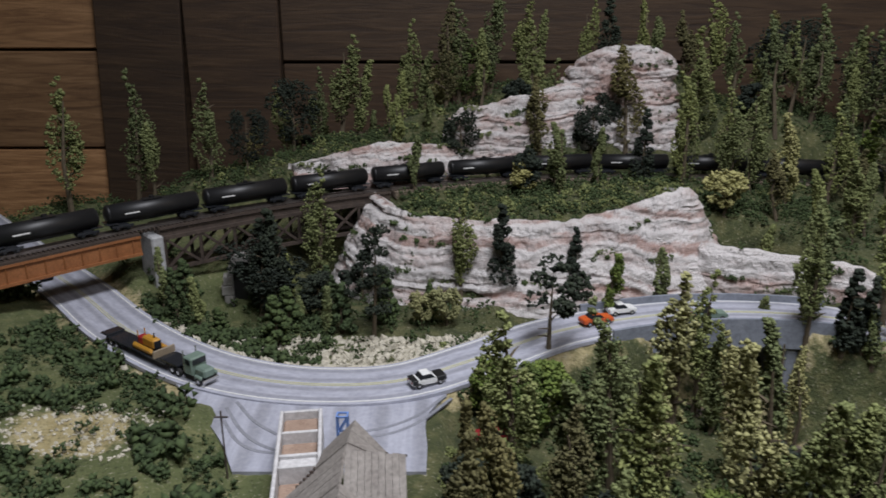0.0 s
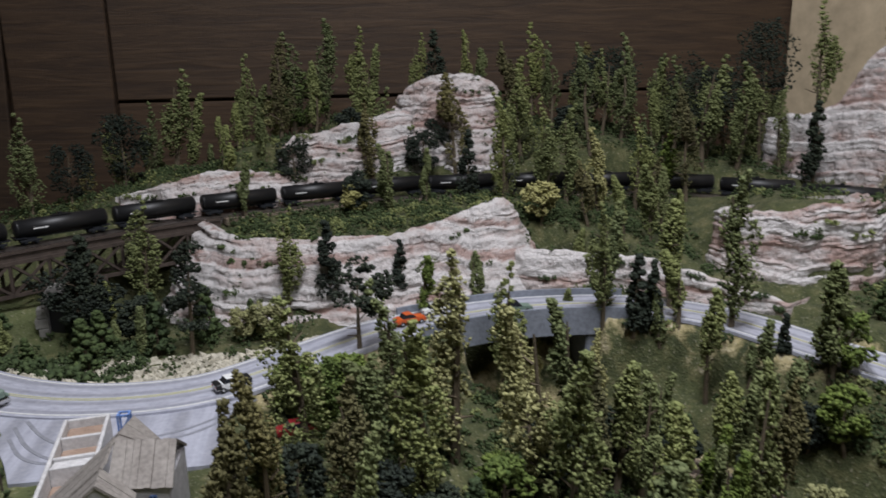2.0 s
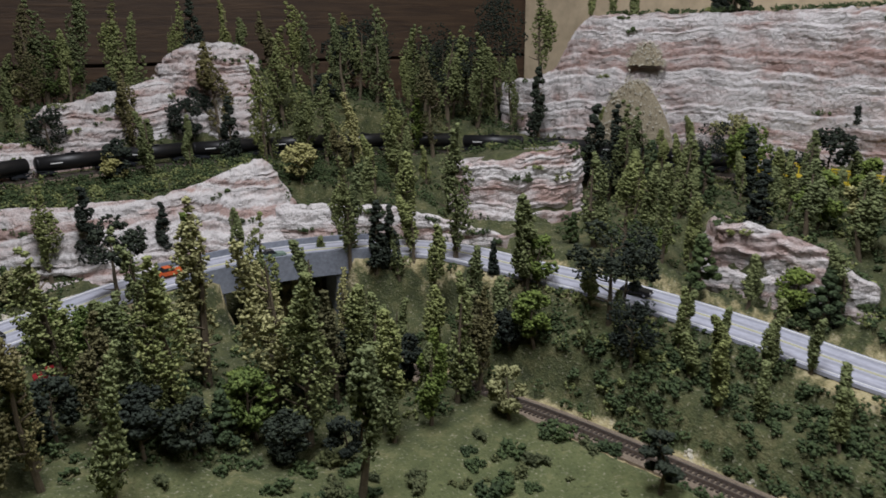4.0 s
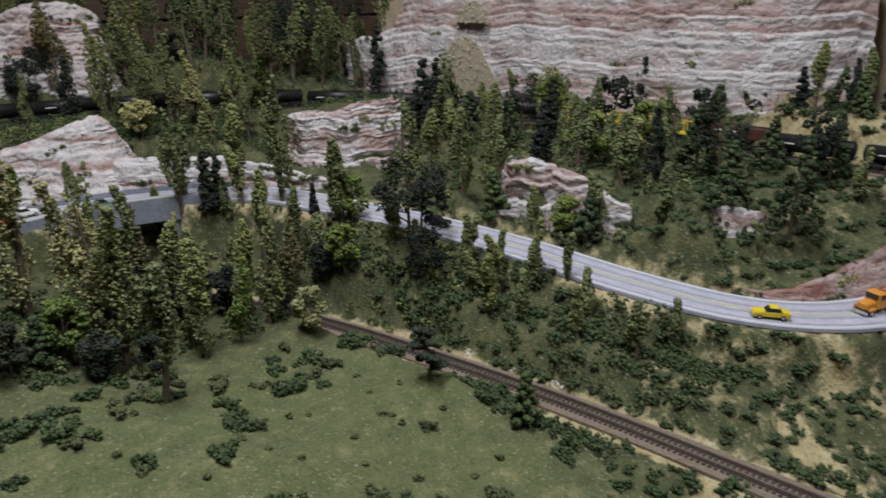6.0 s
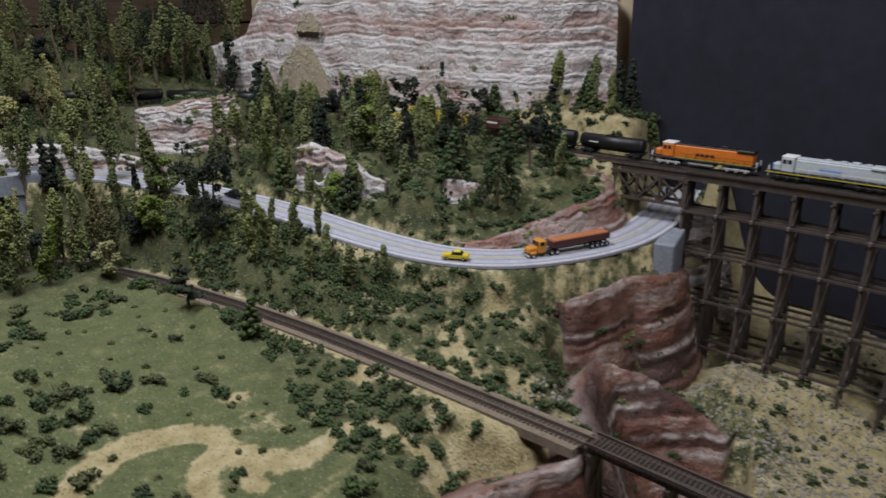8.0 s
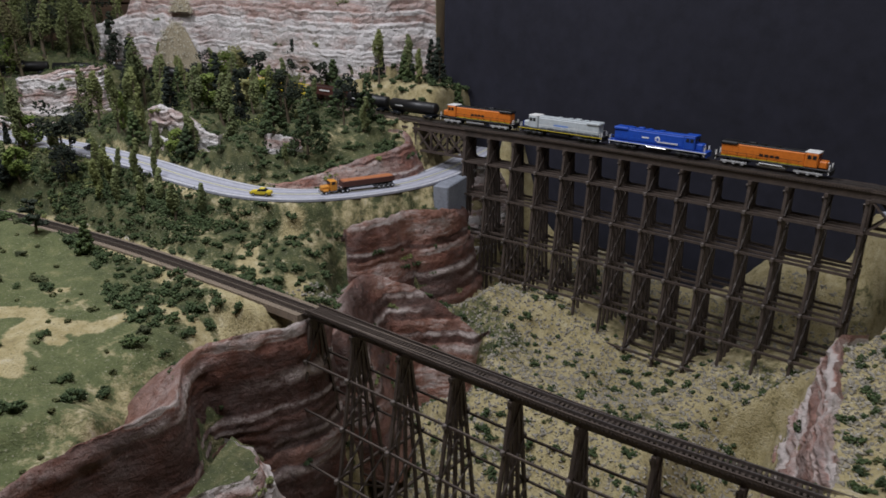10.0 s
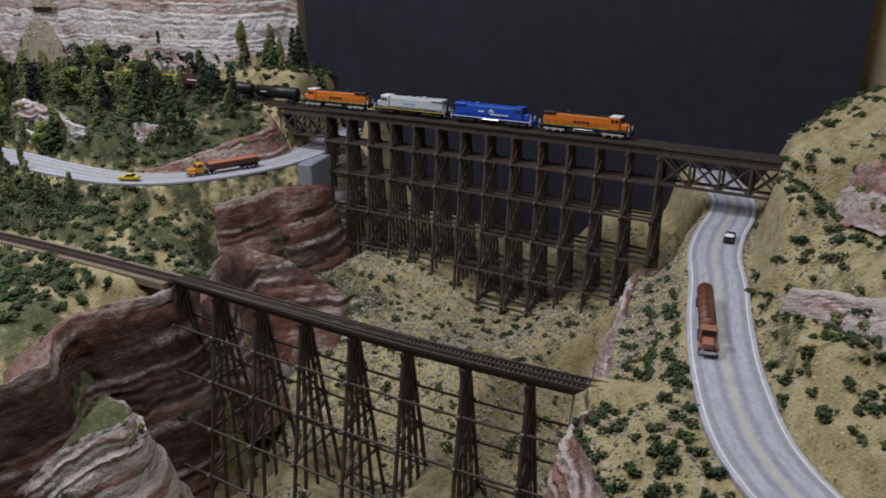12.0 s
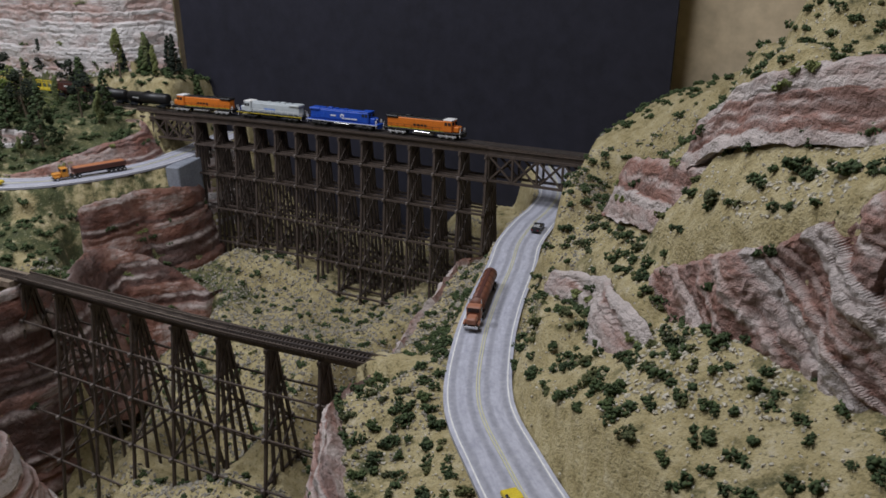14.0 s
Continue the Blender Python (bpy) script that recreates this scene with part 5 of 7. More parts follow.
CONIFER = [(-0.284, 0.693, 0.039), (-0.248, 0.666, 0.044), (-0.092, 0.611, 0.049), (0.536, 0.504, 0.036), (0.751, 0.122, 0.103), (0.622, 0.255, 0.049), (0.723, 0.173, 0.070), (0.434, 0.113, 0.042), (1.058, 0.150, 0.050), (1.040, 0.270, 0.050), (0.985, 0.200, 0.045)]
OPEN_DARK = [(-0.183, 0.685, 0.096), (0.084, 0.530, 0.069), (0.020, 0.335, 0.046), (0.481, 0.341, 0.079), (0.917, 0.365, 0.061), (0.776, 0.223, 0.092), (0.473, 0.349, 0.099), (0.089, 0.316, 0.042)]
PINE = [(-0.062, 0.603, 0.104), (0.875, 0.641, 0.080), (0.395, 0.187, 0.046)]
GREY_GREEN = [(0.198, 0.331, 0.129)]
DEAD = [(0.567, 1.030, 0.134)]
serial = 0
stood = []
for habit, spots in (("O", OLIVE_A), ("O", OLIVE_B), ("O", OLIVE_C), ("D", DARK), ("Y2", YELLOW_SMALL), ("L", LIME), ("R", RUST), ("Y", YELLOW), ("L2", FRESH), ("S", CYPRESS), ("C", CONIFER), ("A", OPEN_DARK), ("P", PINE), ("G", GREY_GREEN), ("B", DEAD)):
    for x, y, h in spots:
        if any((x - a) ** 2 + (y - b) ** 2 < 0.009**2 for a, b in stood):
            continue
        stood.append((x, y))
        plant(habit, x, y, h, serial)
        serial += 1
for habit, x, y, h in (("D", 0.014, 0.345, 0.046), ("D", 0.040, 0.338, 0.042), ("R", 0.066, 0.330, 0.085), ("D", 0.088, 0.326, 0.040), ("C", 0.140, 0.332, 0.038), ("L", 0.034, 0.462, 0.045), ("C", 0.060, 0.445, 0.042), ("L", 0.048, 0.440, 0.052),
                          ("O", 0.259, 0.319, 0.096), ("R", 0.372, 0.397, 0.088), ("L", 0.449, 0.426, 0.050), ("O", 0.312, 0.356, 0.092), ("O", 0.395, 0.445, 0.080),
                          ("D", 0.120, 0.318, 0.040), ("D", 0.180, 0.312, 0.036), ("D", 0.215, 0.300, 0.032), ("D", 0.300, 0.400, 0.045), ("D", 0.345, 0.380, 0.040), ("D", 0.255, 0.410, 0.050), ("D", 0.205, 0.385, 0.055), ("D", 0.405, 0.405, 0.038),
                          ("O", -0.262, 0.640, 0.060), ("O", -0.225, 0.622, 0.052), ("S", -0.165, 0.690, 0.115), ("S", -0.178, 0.700, 0.100), ("C", -0.140, 0.620, 0.045), ("C", -0.055, 0.640, 0.055), ("C", -0.015, 0.640, 0.040), ("Y2", 0.003, 0.628, 0.040), ("D", -0.120, 0.660, 0.050), ("R", 0.002, 0.312, 0.060), ("O", 0.030, 0.318, 0.075)):
    plant(habit, x, y, h, serial)
    serial += 1
for habit, x, y, h in (("O", 0.823, 0.826, 0.062), ("O", 0.796, 0.848, 0.055), ("O", 0.846, 0.807, 0.068), ("S", 0.929, 0.728, 0.063), ("S", 0.943, 0.713, 0.062), ("S", 0.959, 0.696, 0.061)):
    plant(habit, x, y, h, serial, 1.484)
    serial += 1


# more trees of the same kinds fill the woods
wood_rng = np.random.default_rng(12)
taken = [(q[0], q[1]) for spots in (OLIVE_A, OLIVE_B, OLIVE_C, LIME, YELLOW, RUST, CYPRESS) for q in spots]
for x0, x1, y0, y1, count, lo, hi, gap, mixed in ((0.03, 0.24, 0.25, 0.40, 3, 0.085, 0.125, 0.034, "OOOOROGO"), (0.20, 0.38, 0.33, 0.50, 3, 0.08, 0.12, 0.032, "OOOOOOOR"), (0.84, 1.05, 0.15, 0.36, 9, 0.05, 0.085, 0.030, "CSOCASOC"), (-0.32, 0.80, 1.0, 1.13, 26, 0.10, 0.15, 0.035, "OOOOODRO"), (0.28, 0.72, 0.84, 1.08, 22, 0.10, 0.155, 0.036, "OODOOROS"), (-0.10, 0.34, 0.86, 1.06, 10, 0.05, 0.10, 0.036, "ODOS"),
                                                  (0.62, 0.86, 0.24, 0.60, 26, 0.05, 0.09, 0.030, "OOOCSOAL"), (0.46, 0.62, 0.10, 0.42, 14, 0.035, 0.06, 0.03, "OOOCOLOO"), (0.72, 0.90, 0.60, 0.78, 8, 0.05, 0.08, 0.03, "OOCO"), (0.34, 0.48, 0.70, 0.86, 8, 0.05, 0.10, 0.03, "OOOR"), (-0.27, -0.02, 0.57, 0.78, 9, 0.03, 0.06, 0.03, "CAOC")):
    done = tries = 0
    while done < count and tries < 2000:
        tries += 1
        x, y = wood_rng.uniform(x0, x1), wood_rng.uniform(y0, y1)
        road = min(((C[:, 0] - x) ** 2 + (C[:, 1] - y) ** 2).min() for C in (ROAD_MAIN, UPPER, LOWER))
        if road < 0.042**2 or min((x - a) ** 2 + (y - b) ** 2 for a, b in taken) < gap * gap:
            continue
        if abs(ground_at(x + 0.008, y) - ground_at(x - 0.008, y)) + abs(ground_at(x, y + 0.008) - ground_at(x, y - 0.008)) > 0.025:
            continue
        plant(mixed[done % len(mixed)], round(x, 3), round(y, 3), wood_rng.uniform(lo, hi), serial)
        taken.append((x, y))
        serial += 1
        done += 1


# ---------------------------------------------------------------- train
def paint(name, c, rough=0.45, metal=0.0):
    return speckled(name, tuple(v * 0.8 for v in c), tuple(min(1, v * 1.1) for v in c), 180, rough, 0.05, 0.0003, metal)


P_ORANGE, P_BLACK, P_BLUE = paint("loco_orange", (0.62, 0.17, 0.02)), paint("satin_black", (0.012, 0.012, 0.013)), paint("loco_blue", (0.012, 0.07, 0.42))
P_SILVER, P_WHITE, P_GREY = paint("loco_silver", (0.46, 0.50, 0.52)), paint("white_paint", (0.75, 0.75, 0.73)), paint("bogie_grey", (0.34, 0.34, 0.34))
P_YELLOW, P_BROWN, P_DARK = paint("bright_yellow", (0.62, 0.48, 0.03)), paint("boxcar_brown", (0.085, 0.032, 0.025)), paint("dark_glass", (0.02, 0.022, 0.026), 0.15)
P_GREEN, P_RED, P_LTBLUE = paint("truck_green", (0.16, 0.22, 0.18)), paint("deep_red", (0.28, 0.02, 0.025)), paint("pale_blue_steel", (0.16, 0.27, 0.58))
P_RUST, P_TYRE, P_CHROME = paint("rust_orange", (0.42, 0.15, 0.06)), paint("tyre_rubber", (0.015, 0.015, 0.015), 0.8), paint("chrome", (0.6, 0.6, 0.6), 0.25, 0.8)
P_GOLD, P_TEAL = paint("truck_amber", (0.60, 0.25, 0.03)), paint("pale_teal", (0.45, 0.55, 0.52))


def cyl(bm, p, q, r, n=10, r2=None):
    p, q = Vector(p), Vector(q)
    d = q - p
    m = Matrix.Translation((p + q) / 2) @ d.to_track_quat("Z", "Y").to_matrix().to_4x4()
    bmesh.ops.create_cone(bm, cap_ends=True, segments=n, radius1=r, radius2=r if r2 is None else r2, depth=d.length, matrix=m)
    return bm


def bogie(parent, x, axles, mat, pitch=0.0105):
    half = pitch * (axles - 1) / 2
    bm = bmesh.new()
    for y in (-0.0078, 0.0078):
        box(bm, (x - half - 0.005, y - 0.0009, 0.0035), (x + half + 0.005, y + 0.0009, 0.0062), 0.0005)
        for k in range(axles):
            a = x - half + k * pitch
            box(bm, (a - 0.0016, y - 0.0015, 0.002), (a + 0.0016, y + 0.0015, 0.0055), 0.0004)
    box(bm, (x - 0.004, -0.007, 0.004), (x + 0.004, 0.007, 0.0075))
    b = part("bogie", bm, mat, parent)
    for k in range(axles):
        a = x - half + k * pitch
        bm = bmesh.new()
        for y in (-0.0045, 0.0045):
            cyl(bm, (a, y - 0.0008, 0.0032), (a, y + 0.0008, 0.0032), 0.0032, 12)
        cyl(bm, (a, -0.0045, 0.0032), (a, 0.0045, 0.0032), 0.0008, 6)
        part("wheelset", bm, P_DARK, b)


def loco(label, body, roof, trim, trucks, mark):
    """A six-axle road diesel at 1:160, cab towards +x, standing on the rail tops at z = 0."""
    t = empty("diesel_locomotive", label=label, category="locomotive", group="train")
    L = 0.0655
    bm = bmesh.new()
    box(bm, (-L, -0.0098, 0.0088), (L, 0.0098, 0.0108), 0.0004)
    box(bm, (-L, -0.0075, 0.0050), (-L + 0.0015, 0.0075, 0.0105))
    box(bm, (L - 0.0015, -0.0075, 0.0045), (L, 0.0075, 0.0105))
    part("walkway", bm, trim, t)
    bm = box(bmesh.new(), (-L + 0.007, -0.0068, 0.0108), (L - 0.030, 0.0068, 0.0262), 0.0010)
    for k in range(9):
        x = -L + 0.012 + k * 0.0085
        for y in (-0.0069, 0.0069):
            box(bm, (x, y - 0.00025, 0.0125), (x + 0.0068, y + 0.00025, 0.0215))
    part("long_hood", bm, body, t)
    bm = box(bmesh.new(), (-L + 0.007, -0.0060, 0.0260), (L - 0.030, 0.0060, 0.0278), 0.0006)
    box(bm, (-L + 0.006, -0.0085, 0.0245), (-L + 0.026, 0.0085, 0.0285), 0.0012)
    for x in (-0.046, -0.036, -0.012, 0.004):
        cyl(bm, (x, 0, 0.0275), (x, 0, 0.0292), 0.0036, 14)
    box(bm, (-0.028, -0.003, 0.0275), (-0.020, 0.003, 0.030), 0.0006)
    part("hood_roof", bm, roof, t)
    bm = box(bmesh.new(), (L - 0.030, -0.0092, 0.0108), (L - 0.0155, 0.0092, 0.0275), 0.0012)
    cab = part("cab", bm, body, t)
    part("cab_roof", box(bmesh.new(), (L - 0.0305, -0.0090, 0.0274), (L - 0.015, 0.0090, 0.0288), 0.0007), P_WHITE if mark != "blue" else body, cab)
    for y in (-0.0093, 0.0093):
        for x in (L - 0.027, L - 0.0215):
            part("side_window", box(bmesh.new(), (x, y - 0.0002, 0.0205), (x + 0.0042, y + 0.0002, 0.0250), 0.0003), P_DARK, cab)
    for y in (-0.0048, 0.0048):
        part("windscreen", box(bmesh.new(), (L - 0.0157, y - 0.0032, 0.0205), (L - 0.0152, y + 0.0032, 0.0252)), P_DARK, cab)
    bm = box(bmesh.new(), (L - 0.0155, -0.0062, 0.0108), (L - 0.006, 0.0062, 0.0195), 0.0014)
    nose = part("nose", bm, body, t)
    part("headlight", cyl(bmesh.new(), (L - 0.0062, 0, 0.0172), (L - 0.0054, 0, 0.0172), 0.0011), P_WHITE, nose)
    bm = box(bmesh.new(), (-0.016, -0.0085, 0.0028), (0.018, 0.0085, 0.0088), 0.0022)
    part("fuel_tank", bm, trucks, t)
    part("air_tank", cyl(bmesh.new(), (-0.012, -0.0092, 0.0078), (0.014, -0.0092, 0.0078), 0.0010), P_CHROME, t)
    for x in (-0.0415, 0.0415):
        bogie(t, x, 3, trucks)
    for y in (-0.0096, 0.0096):
        bm = bmesh.new()
        beam(bm, (-L + 0.004, y, 0.0168), (L - 0.032, y, 0.0168), 0.0004)
        for k in range(9):
            x = -L + 0.004 + k * 0.0115
            beam(bm, (x, y, 0.0108), (x, y, 0.0168), 0.0004)
        part("handrail", bm, P_WHITE if mark == "silver" else trim, t)
    for x in (-L + 0.002, L - 0.003):
        bm = bmesh.new()
        for y in (-0.009, 0.009, -0.006, 0.006):
            beam(bm, (x, y, 0.005), (x, y, 0.0168), 0.0006)
        part("end_rail", bm, P_WHITE, t)
    if mark == "orange":
        for y in (-0.0071, 0.0071):
            part("stripe", box(bmesh.new(), (-L + 0.008, y - 0.0002, 0.0110), (L - 0.031, y + 0.0002, 0.0119)), P_YELLOW, t)
            for k in range(4):
                part("lettering", box(bmesh.new(), (-0.014 + k * 0.0060, y - 0.0003, 0.0155), (-0.0095 + k * 0.0060, y + 0.0003, 0.0185)), P_BLACK, t)
    if mark == "blue":
        for y in (-0.0072, 0.0072):
            bm = bmesh.new()
            bmesh.ops.create_cone(bm, cap_ends=True, segments=18, radius1=0.0034, radius2=0.0034, depth=0.0005, matrix=Matrix.Translation((0.001, y, 0.0188)) @ pose(0, 0, 0, 90))
            part("emblem_disc", bm, P_WHITE, t)
            part("emblem_centre", cyl(bmesh.new(), (0.001, y * 0.99, 0.0184), (0.001, y * 1.045, 0.0184), 0.0018, 14), body, t)
            part("emblem_bar", box(bmesh.new(), (0.001, y - 0.0004, 0.0146), (0.028, y + 0.0004, 0.0166)), P_WHITE, t)
            part("lettering", box(bmesh.new(), (-0.020, y - 0.0003, 0.0178), (-0.0105, y + 0.0003, 0.0196)), P_WHITE, t)
            part("sill_stripe", box(bmesh.new(), (-L, y * 1.36 - 0.0002, 0.0092), (L, y * 1.36 + 0.0002, 0.0101)), P_WHITE, t)
    if mark == "silver":
        for y in (-0.0072, 0.0072):
            part("lettering", box(bmesh.new(), (-0.012, y - 0.0003, 0.0165), (0.010, y + 0.0003, 0.0190)), P_LTBLUE, t)
            part("sill_stripe", box(bmesh.new(), (-L, y * 1.36 - 0.0002, 0.0092), (L, y * 1.36 + 0.0002, 0.0101)), P_YELLOW, t)
        part("nose_panel", box(bmesh.new(), (L - 0.0062, -0.0058, 0.0112), (L - 0.0056, 0.0058, 0.0188)), P_BLUE, nose)
    return t


def tank_car(label):
    t = empty("tank_car", label=label, category="tank car", group="train")
    L = 0.047
    bm = cyl(bmesh.new(), (-L + 0.004, 0, 0.0168), (L - 0.004, 0, 0.0168), 0.0090, 20)
    bmesh.ops.create_uvsphere(bm, u_segments=20, v_segments=8, radius=0.0089, matrix=Matrix.Translation((-L + 0.004, 0, 0.0168)) @ Matrix.Diagonal((0.4, 1, 1, 1)))
    bmesh.ops.create_uvsphere(bm, u_segments=20, v_segments=8, radius=0.0089, matrix=Matrix.Translation((L - 0.004, 0, 0.0168)) @ Matrix.Diagonal((0.4, 1, 1, 1)))
    part("tank", bm, P_BLACK, t, smooth=True)
    bm = cyl(bmesh.new(), (0, 0, 0.025), (0, 0, 0.0285), 0.0024, 12)
    box(bm, (-0.009, -0.0045, 0.0258), (0.009, 0.0045, 0.0263))
    part("dome", bm, P_BLACK, t)
    part("sill", box(bmesh.new(), (-L, -0.002, 0.006), (L, 0.002, 0.0085)), P_DARK, t)
    for x in (-L, L - 0.010):
        part("end_platform", box(bmesh.new(), (x, -0.0085, 0.0076), (x + 0.010, 0.0085, 0.0086)), P_DARK, t)
    for y in (-0.0091, 0.0091):
        part("lettering", box(bmesh.new(), (-0.030, y - 0.0002, 0.0160), (-0.016, y + 0.0002, 0.0172)), P_WHITE, t)
    for x in (-0.033, 0.033):
        bogie(t, x, 2, P_DARK)
    return t


def hopper_car(label):
    t = empty("hopper_car", label=label, category="hopper car", group="train")
    L = 0.045
    bm = box(bmesh.new(), (-L, -0.0095, 0.0135), (L, 0.0095, 0.0275), 0.0006)
    top = [f for f in bm.faces if f.normal.z > 0.9]
    r = bmesh.ops.inset_region(bm, faces=top, thickness=0.0008)
    bmesh.ops.translate(bm, verts=list({v for f in top for v in f.verts}), vec=(0, 0, -0.004))
    for k in range(10):
        x = -L + 0.004 + k * 0.0091
        for y in (-0.0098, 0.0098):
            box(bm, (x, y - 0.0004, 0.0135), (x + 0.0010, y + 0.0004, 0.0272))
    part("body", bm, P_BROWN, t)
    part("load", box(bmesh.new(), (-L + 0.002, -0.0085, 0.0225), (L - 0.002, 0.0085, 0.0262), 0.002), P_BLACK, t)
    for x in (-0.024, 0.0, 0.024):
        bm = bmesh.new()
        bmesh.ops.create_cone(bm, cap_ends=True, segments=4, radius1=0.004, radius2=0.012, depth=0.0085, matrix=Matrix.Translation((x, 0, 0.0098)) @ pose(0, 0, 0, 0, 0, 45))
        part("chute", bm, P_BROWN, t)
    for y in (-0.0103, 0.0103):
        part("lettering", box(bmesh.new(), (-0.014, y - 0.0002, 0.0205), (0.012, y + 0.0002, 0.0228)), P_WHITE, t)
    for x in (-0.034, 0.034):
        bogie(t, x, 2, P_DARK)
    return t


def frame_car(label):
    t = empty("flat_car", label=label, category="flat car", group="train")
    L = 0.052
    part("deck", box(bmesh.new(), (-L, -0.0085, 0.0075), (L, 0.0085, 0.0098), 0.0004), P_YELLOW, t)
    for y in (-0.0088, 0.0088):
        part("side_rail", beam(bmesh.new(), (-L, y, 0.0225), (L, y, 0.0225), 0.0014), P_YELLOW, t)
        for k in range(8):
            x = -L + k * 2 * L / 7
            part("stake", beam(bmesh.new(), (x, y, 0.0095), (x, y, 0.0225), 0.0010), P_YELLOW, t)
    for x in (-0.039, 0.039):
        bogie(t, x, 2, P_DARK)
    return t


def on_path(C, u, flip=False, up=0.0, side=0.0):
    p, d, s = along(C, u)
    p = p + s * side
    return pose(p.x, p.y, p.z + up, 0, 0, math.degrees(math.atan2(d.y, d.x)) + (180 if flip else 0))


head = reach(UPPER, 1.066, -0.475)
spot = head - 0.0675
lead = loco("orange and black road diesel with grey bogies on the trestle", P_ORANGE, P_BLACK, P_BLACK, P_GREY, "orange")
lead.matrix_basis = on_path(UPPER, spot)
spot -= 0.140
ob = loco("bright blue road diesel with a white emblem", P_BLUE, P_BLUE, P_BLUE, P_BLACK, "blue")
ob.matrix_basis = on_path(UPPER, spot)
spot -= 0.140
ob = loco("silver-grey road diesel with yellow sill stripe", P_SILVER, P_SILVER, P_BLACK, P_BLACK, "silver")
ob.matrix_basis = on_path(UPPER, spot, True)
spot -= 0.140
copy_thing(lead, on_path(UPPER, spot, True))
spot -= 0.122
tank = tank_car("glossy black tank car with small white lettering")
tank.matrix_basis = on_path(UPPER, spot)
spot -= 0.100
copy_thing(tank, on_path(UPPER, spot))
spot -= 0.098
hop = hopper_car("brown ribbed hopper car with a dark load")
hop.matrix_basis = on_path(UPPER, spot)
spot -= 0.104
fr = frame_car("yellow open-frame flat car with side stakes")
fr.matrix_basis = on_path(UPPER, spot)
spot -= 0.112
copy_thing(fr, on_path(UPPER, spot))
spot -= 0.108
while spot > 0.06:
    copy_thing(tank, on_path(UPPER, spot))
    spot -= 0.099


# ---------------------------------------------------------------- road vehicles
def wheel(parent, x, y, r=0.0021, w=0.0014):
    bm = cyl(bmesh.new(), (x, y - w / 2, r), (x, y + w / 2, r), r, 12)
    o = part("wheel", bm, P_TYRE, parent)
    part("hub", cyl(bmesh.new(), (x, y - w * 0.55, r), (x, y + w * 0.55, r), r * 0.5, 8), P_CHROME, o)


def sedan(label, body, m, roof=None, L=0.029, W=0.0112, doors=None):
    t = empty("car", m, label=label, category="car")
    h = L / 2
    prof = [(-h, 0.0022), (-h, 0.0058), (-h * 0.62, 0.0066), (h * 0.40, 0.0064), (h * 0.95, 0.0056), (h, 0.0040), (h, 0.0022)]
    bm = bmesh.new()
    a = [bm.verts.new((x, -W / 2, z)) for x, z in prof]
    b = [bm.verts.new((x, W / 2, z)) for x, z in prof]
    bm.faces.new(a)
    bm.faces.new(b[::-1])
    for k in range(len(prof)):
        bm.faces.new((a[k], b[k], b[(k + 1) % len(prof)], a[(k + 1) % len(prof)]))
    bmesh.ops.recalc_face_normals(bm, faces=bm.faces)
    bmesh.ops.bevel(bm, geom=list(bm.edges), offset=0.0005, segments=2, affect="EDGES")
    part("body", bm, body, t)
    if doors:
        for y in (-W / 2 - 0.00025, W / 2 - 0.00015):
            part("door_panel", box(bmesh.new(), (-h * 0.42, y, 0.0024), (h * 0.30, y + 0.0004, 0.0064), 0.0001), doors, t)
    bm = bmesh.new()
    lo = [(-h * 0.60, -W * 0.46), (h * 0.34, -W * 0.46), (h * 0.34, W * 0.46), (-h * 0.60, W * 0.46)]
    hi = [(-h * 0.38, -W * 0.38), (h * 0.08, -W * 0.38), (h * 0.08, W * 0.38), (-h * 0.38, W * 0.38)]
    v = [bm.verts.new((x, y, 0.0062)) for x, y in lo] + [bm.verts.new((x, y, 0.0094)) for x, y in hi]
    for q in ((0, 1, 5, 4), (1, 2, 6, 5), (2, 3, 7, 6), (3, 0, 4, 7)):
        bm.faces.new([v[k] for k in q])
    part("glasshouse", bm, P_DARK, t)
    part("roof", box(bmesh.new(), (-h * 0.40, -W * 0.39, 0.0093), (h * 0.10, W * 0.39, 0.0100), 0.0003), roof or body, t)
    for x in (-h * 0.62, h * 0.62):
        for y in (-W / 2 + 0.0004, W / 2 - 0.0004):
            wheel(t, x, y)
    for y in (-W * 0.32, W * 0.32):
        part("headlight", box(bmesh.new(), (h - 0.0003, y - 0.0010, 0.0040), (h + 0.0002, y + 0.0010, 0.0050)), P_WHITE, t)
        part("tail_light", box(bmesh.new(), (-h - 0.0002, y - 0.0010, 0.0042), (-h + 0.0003, y + 0.0010, 0.0052)), P_RED, t)
    return t


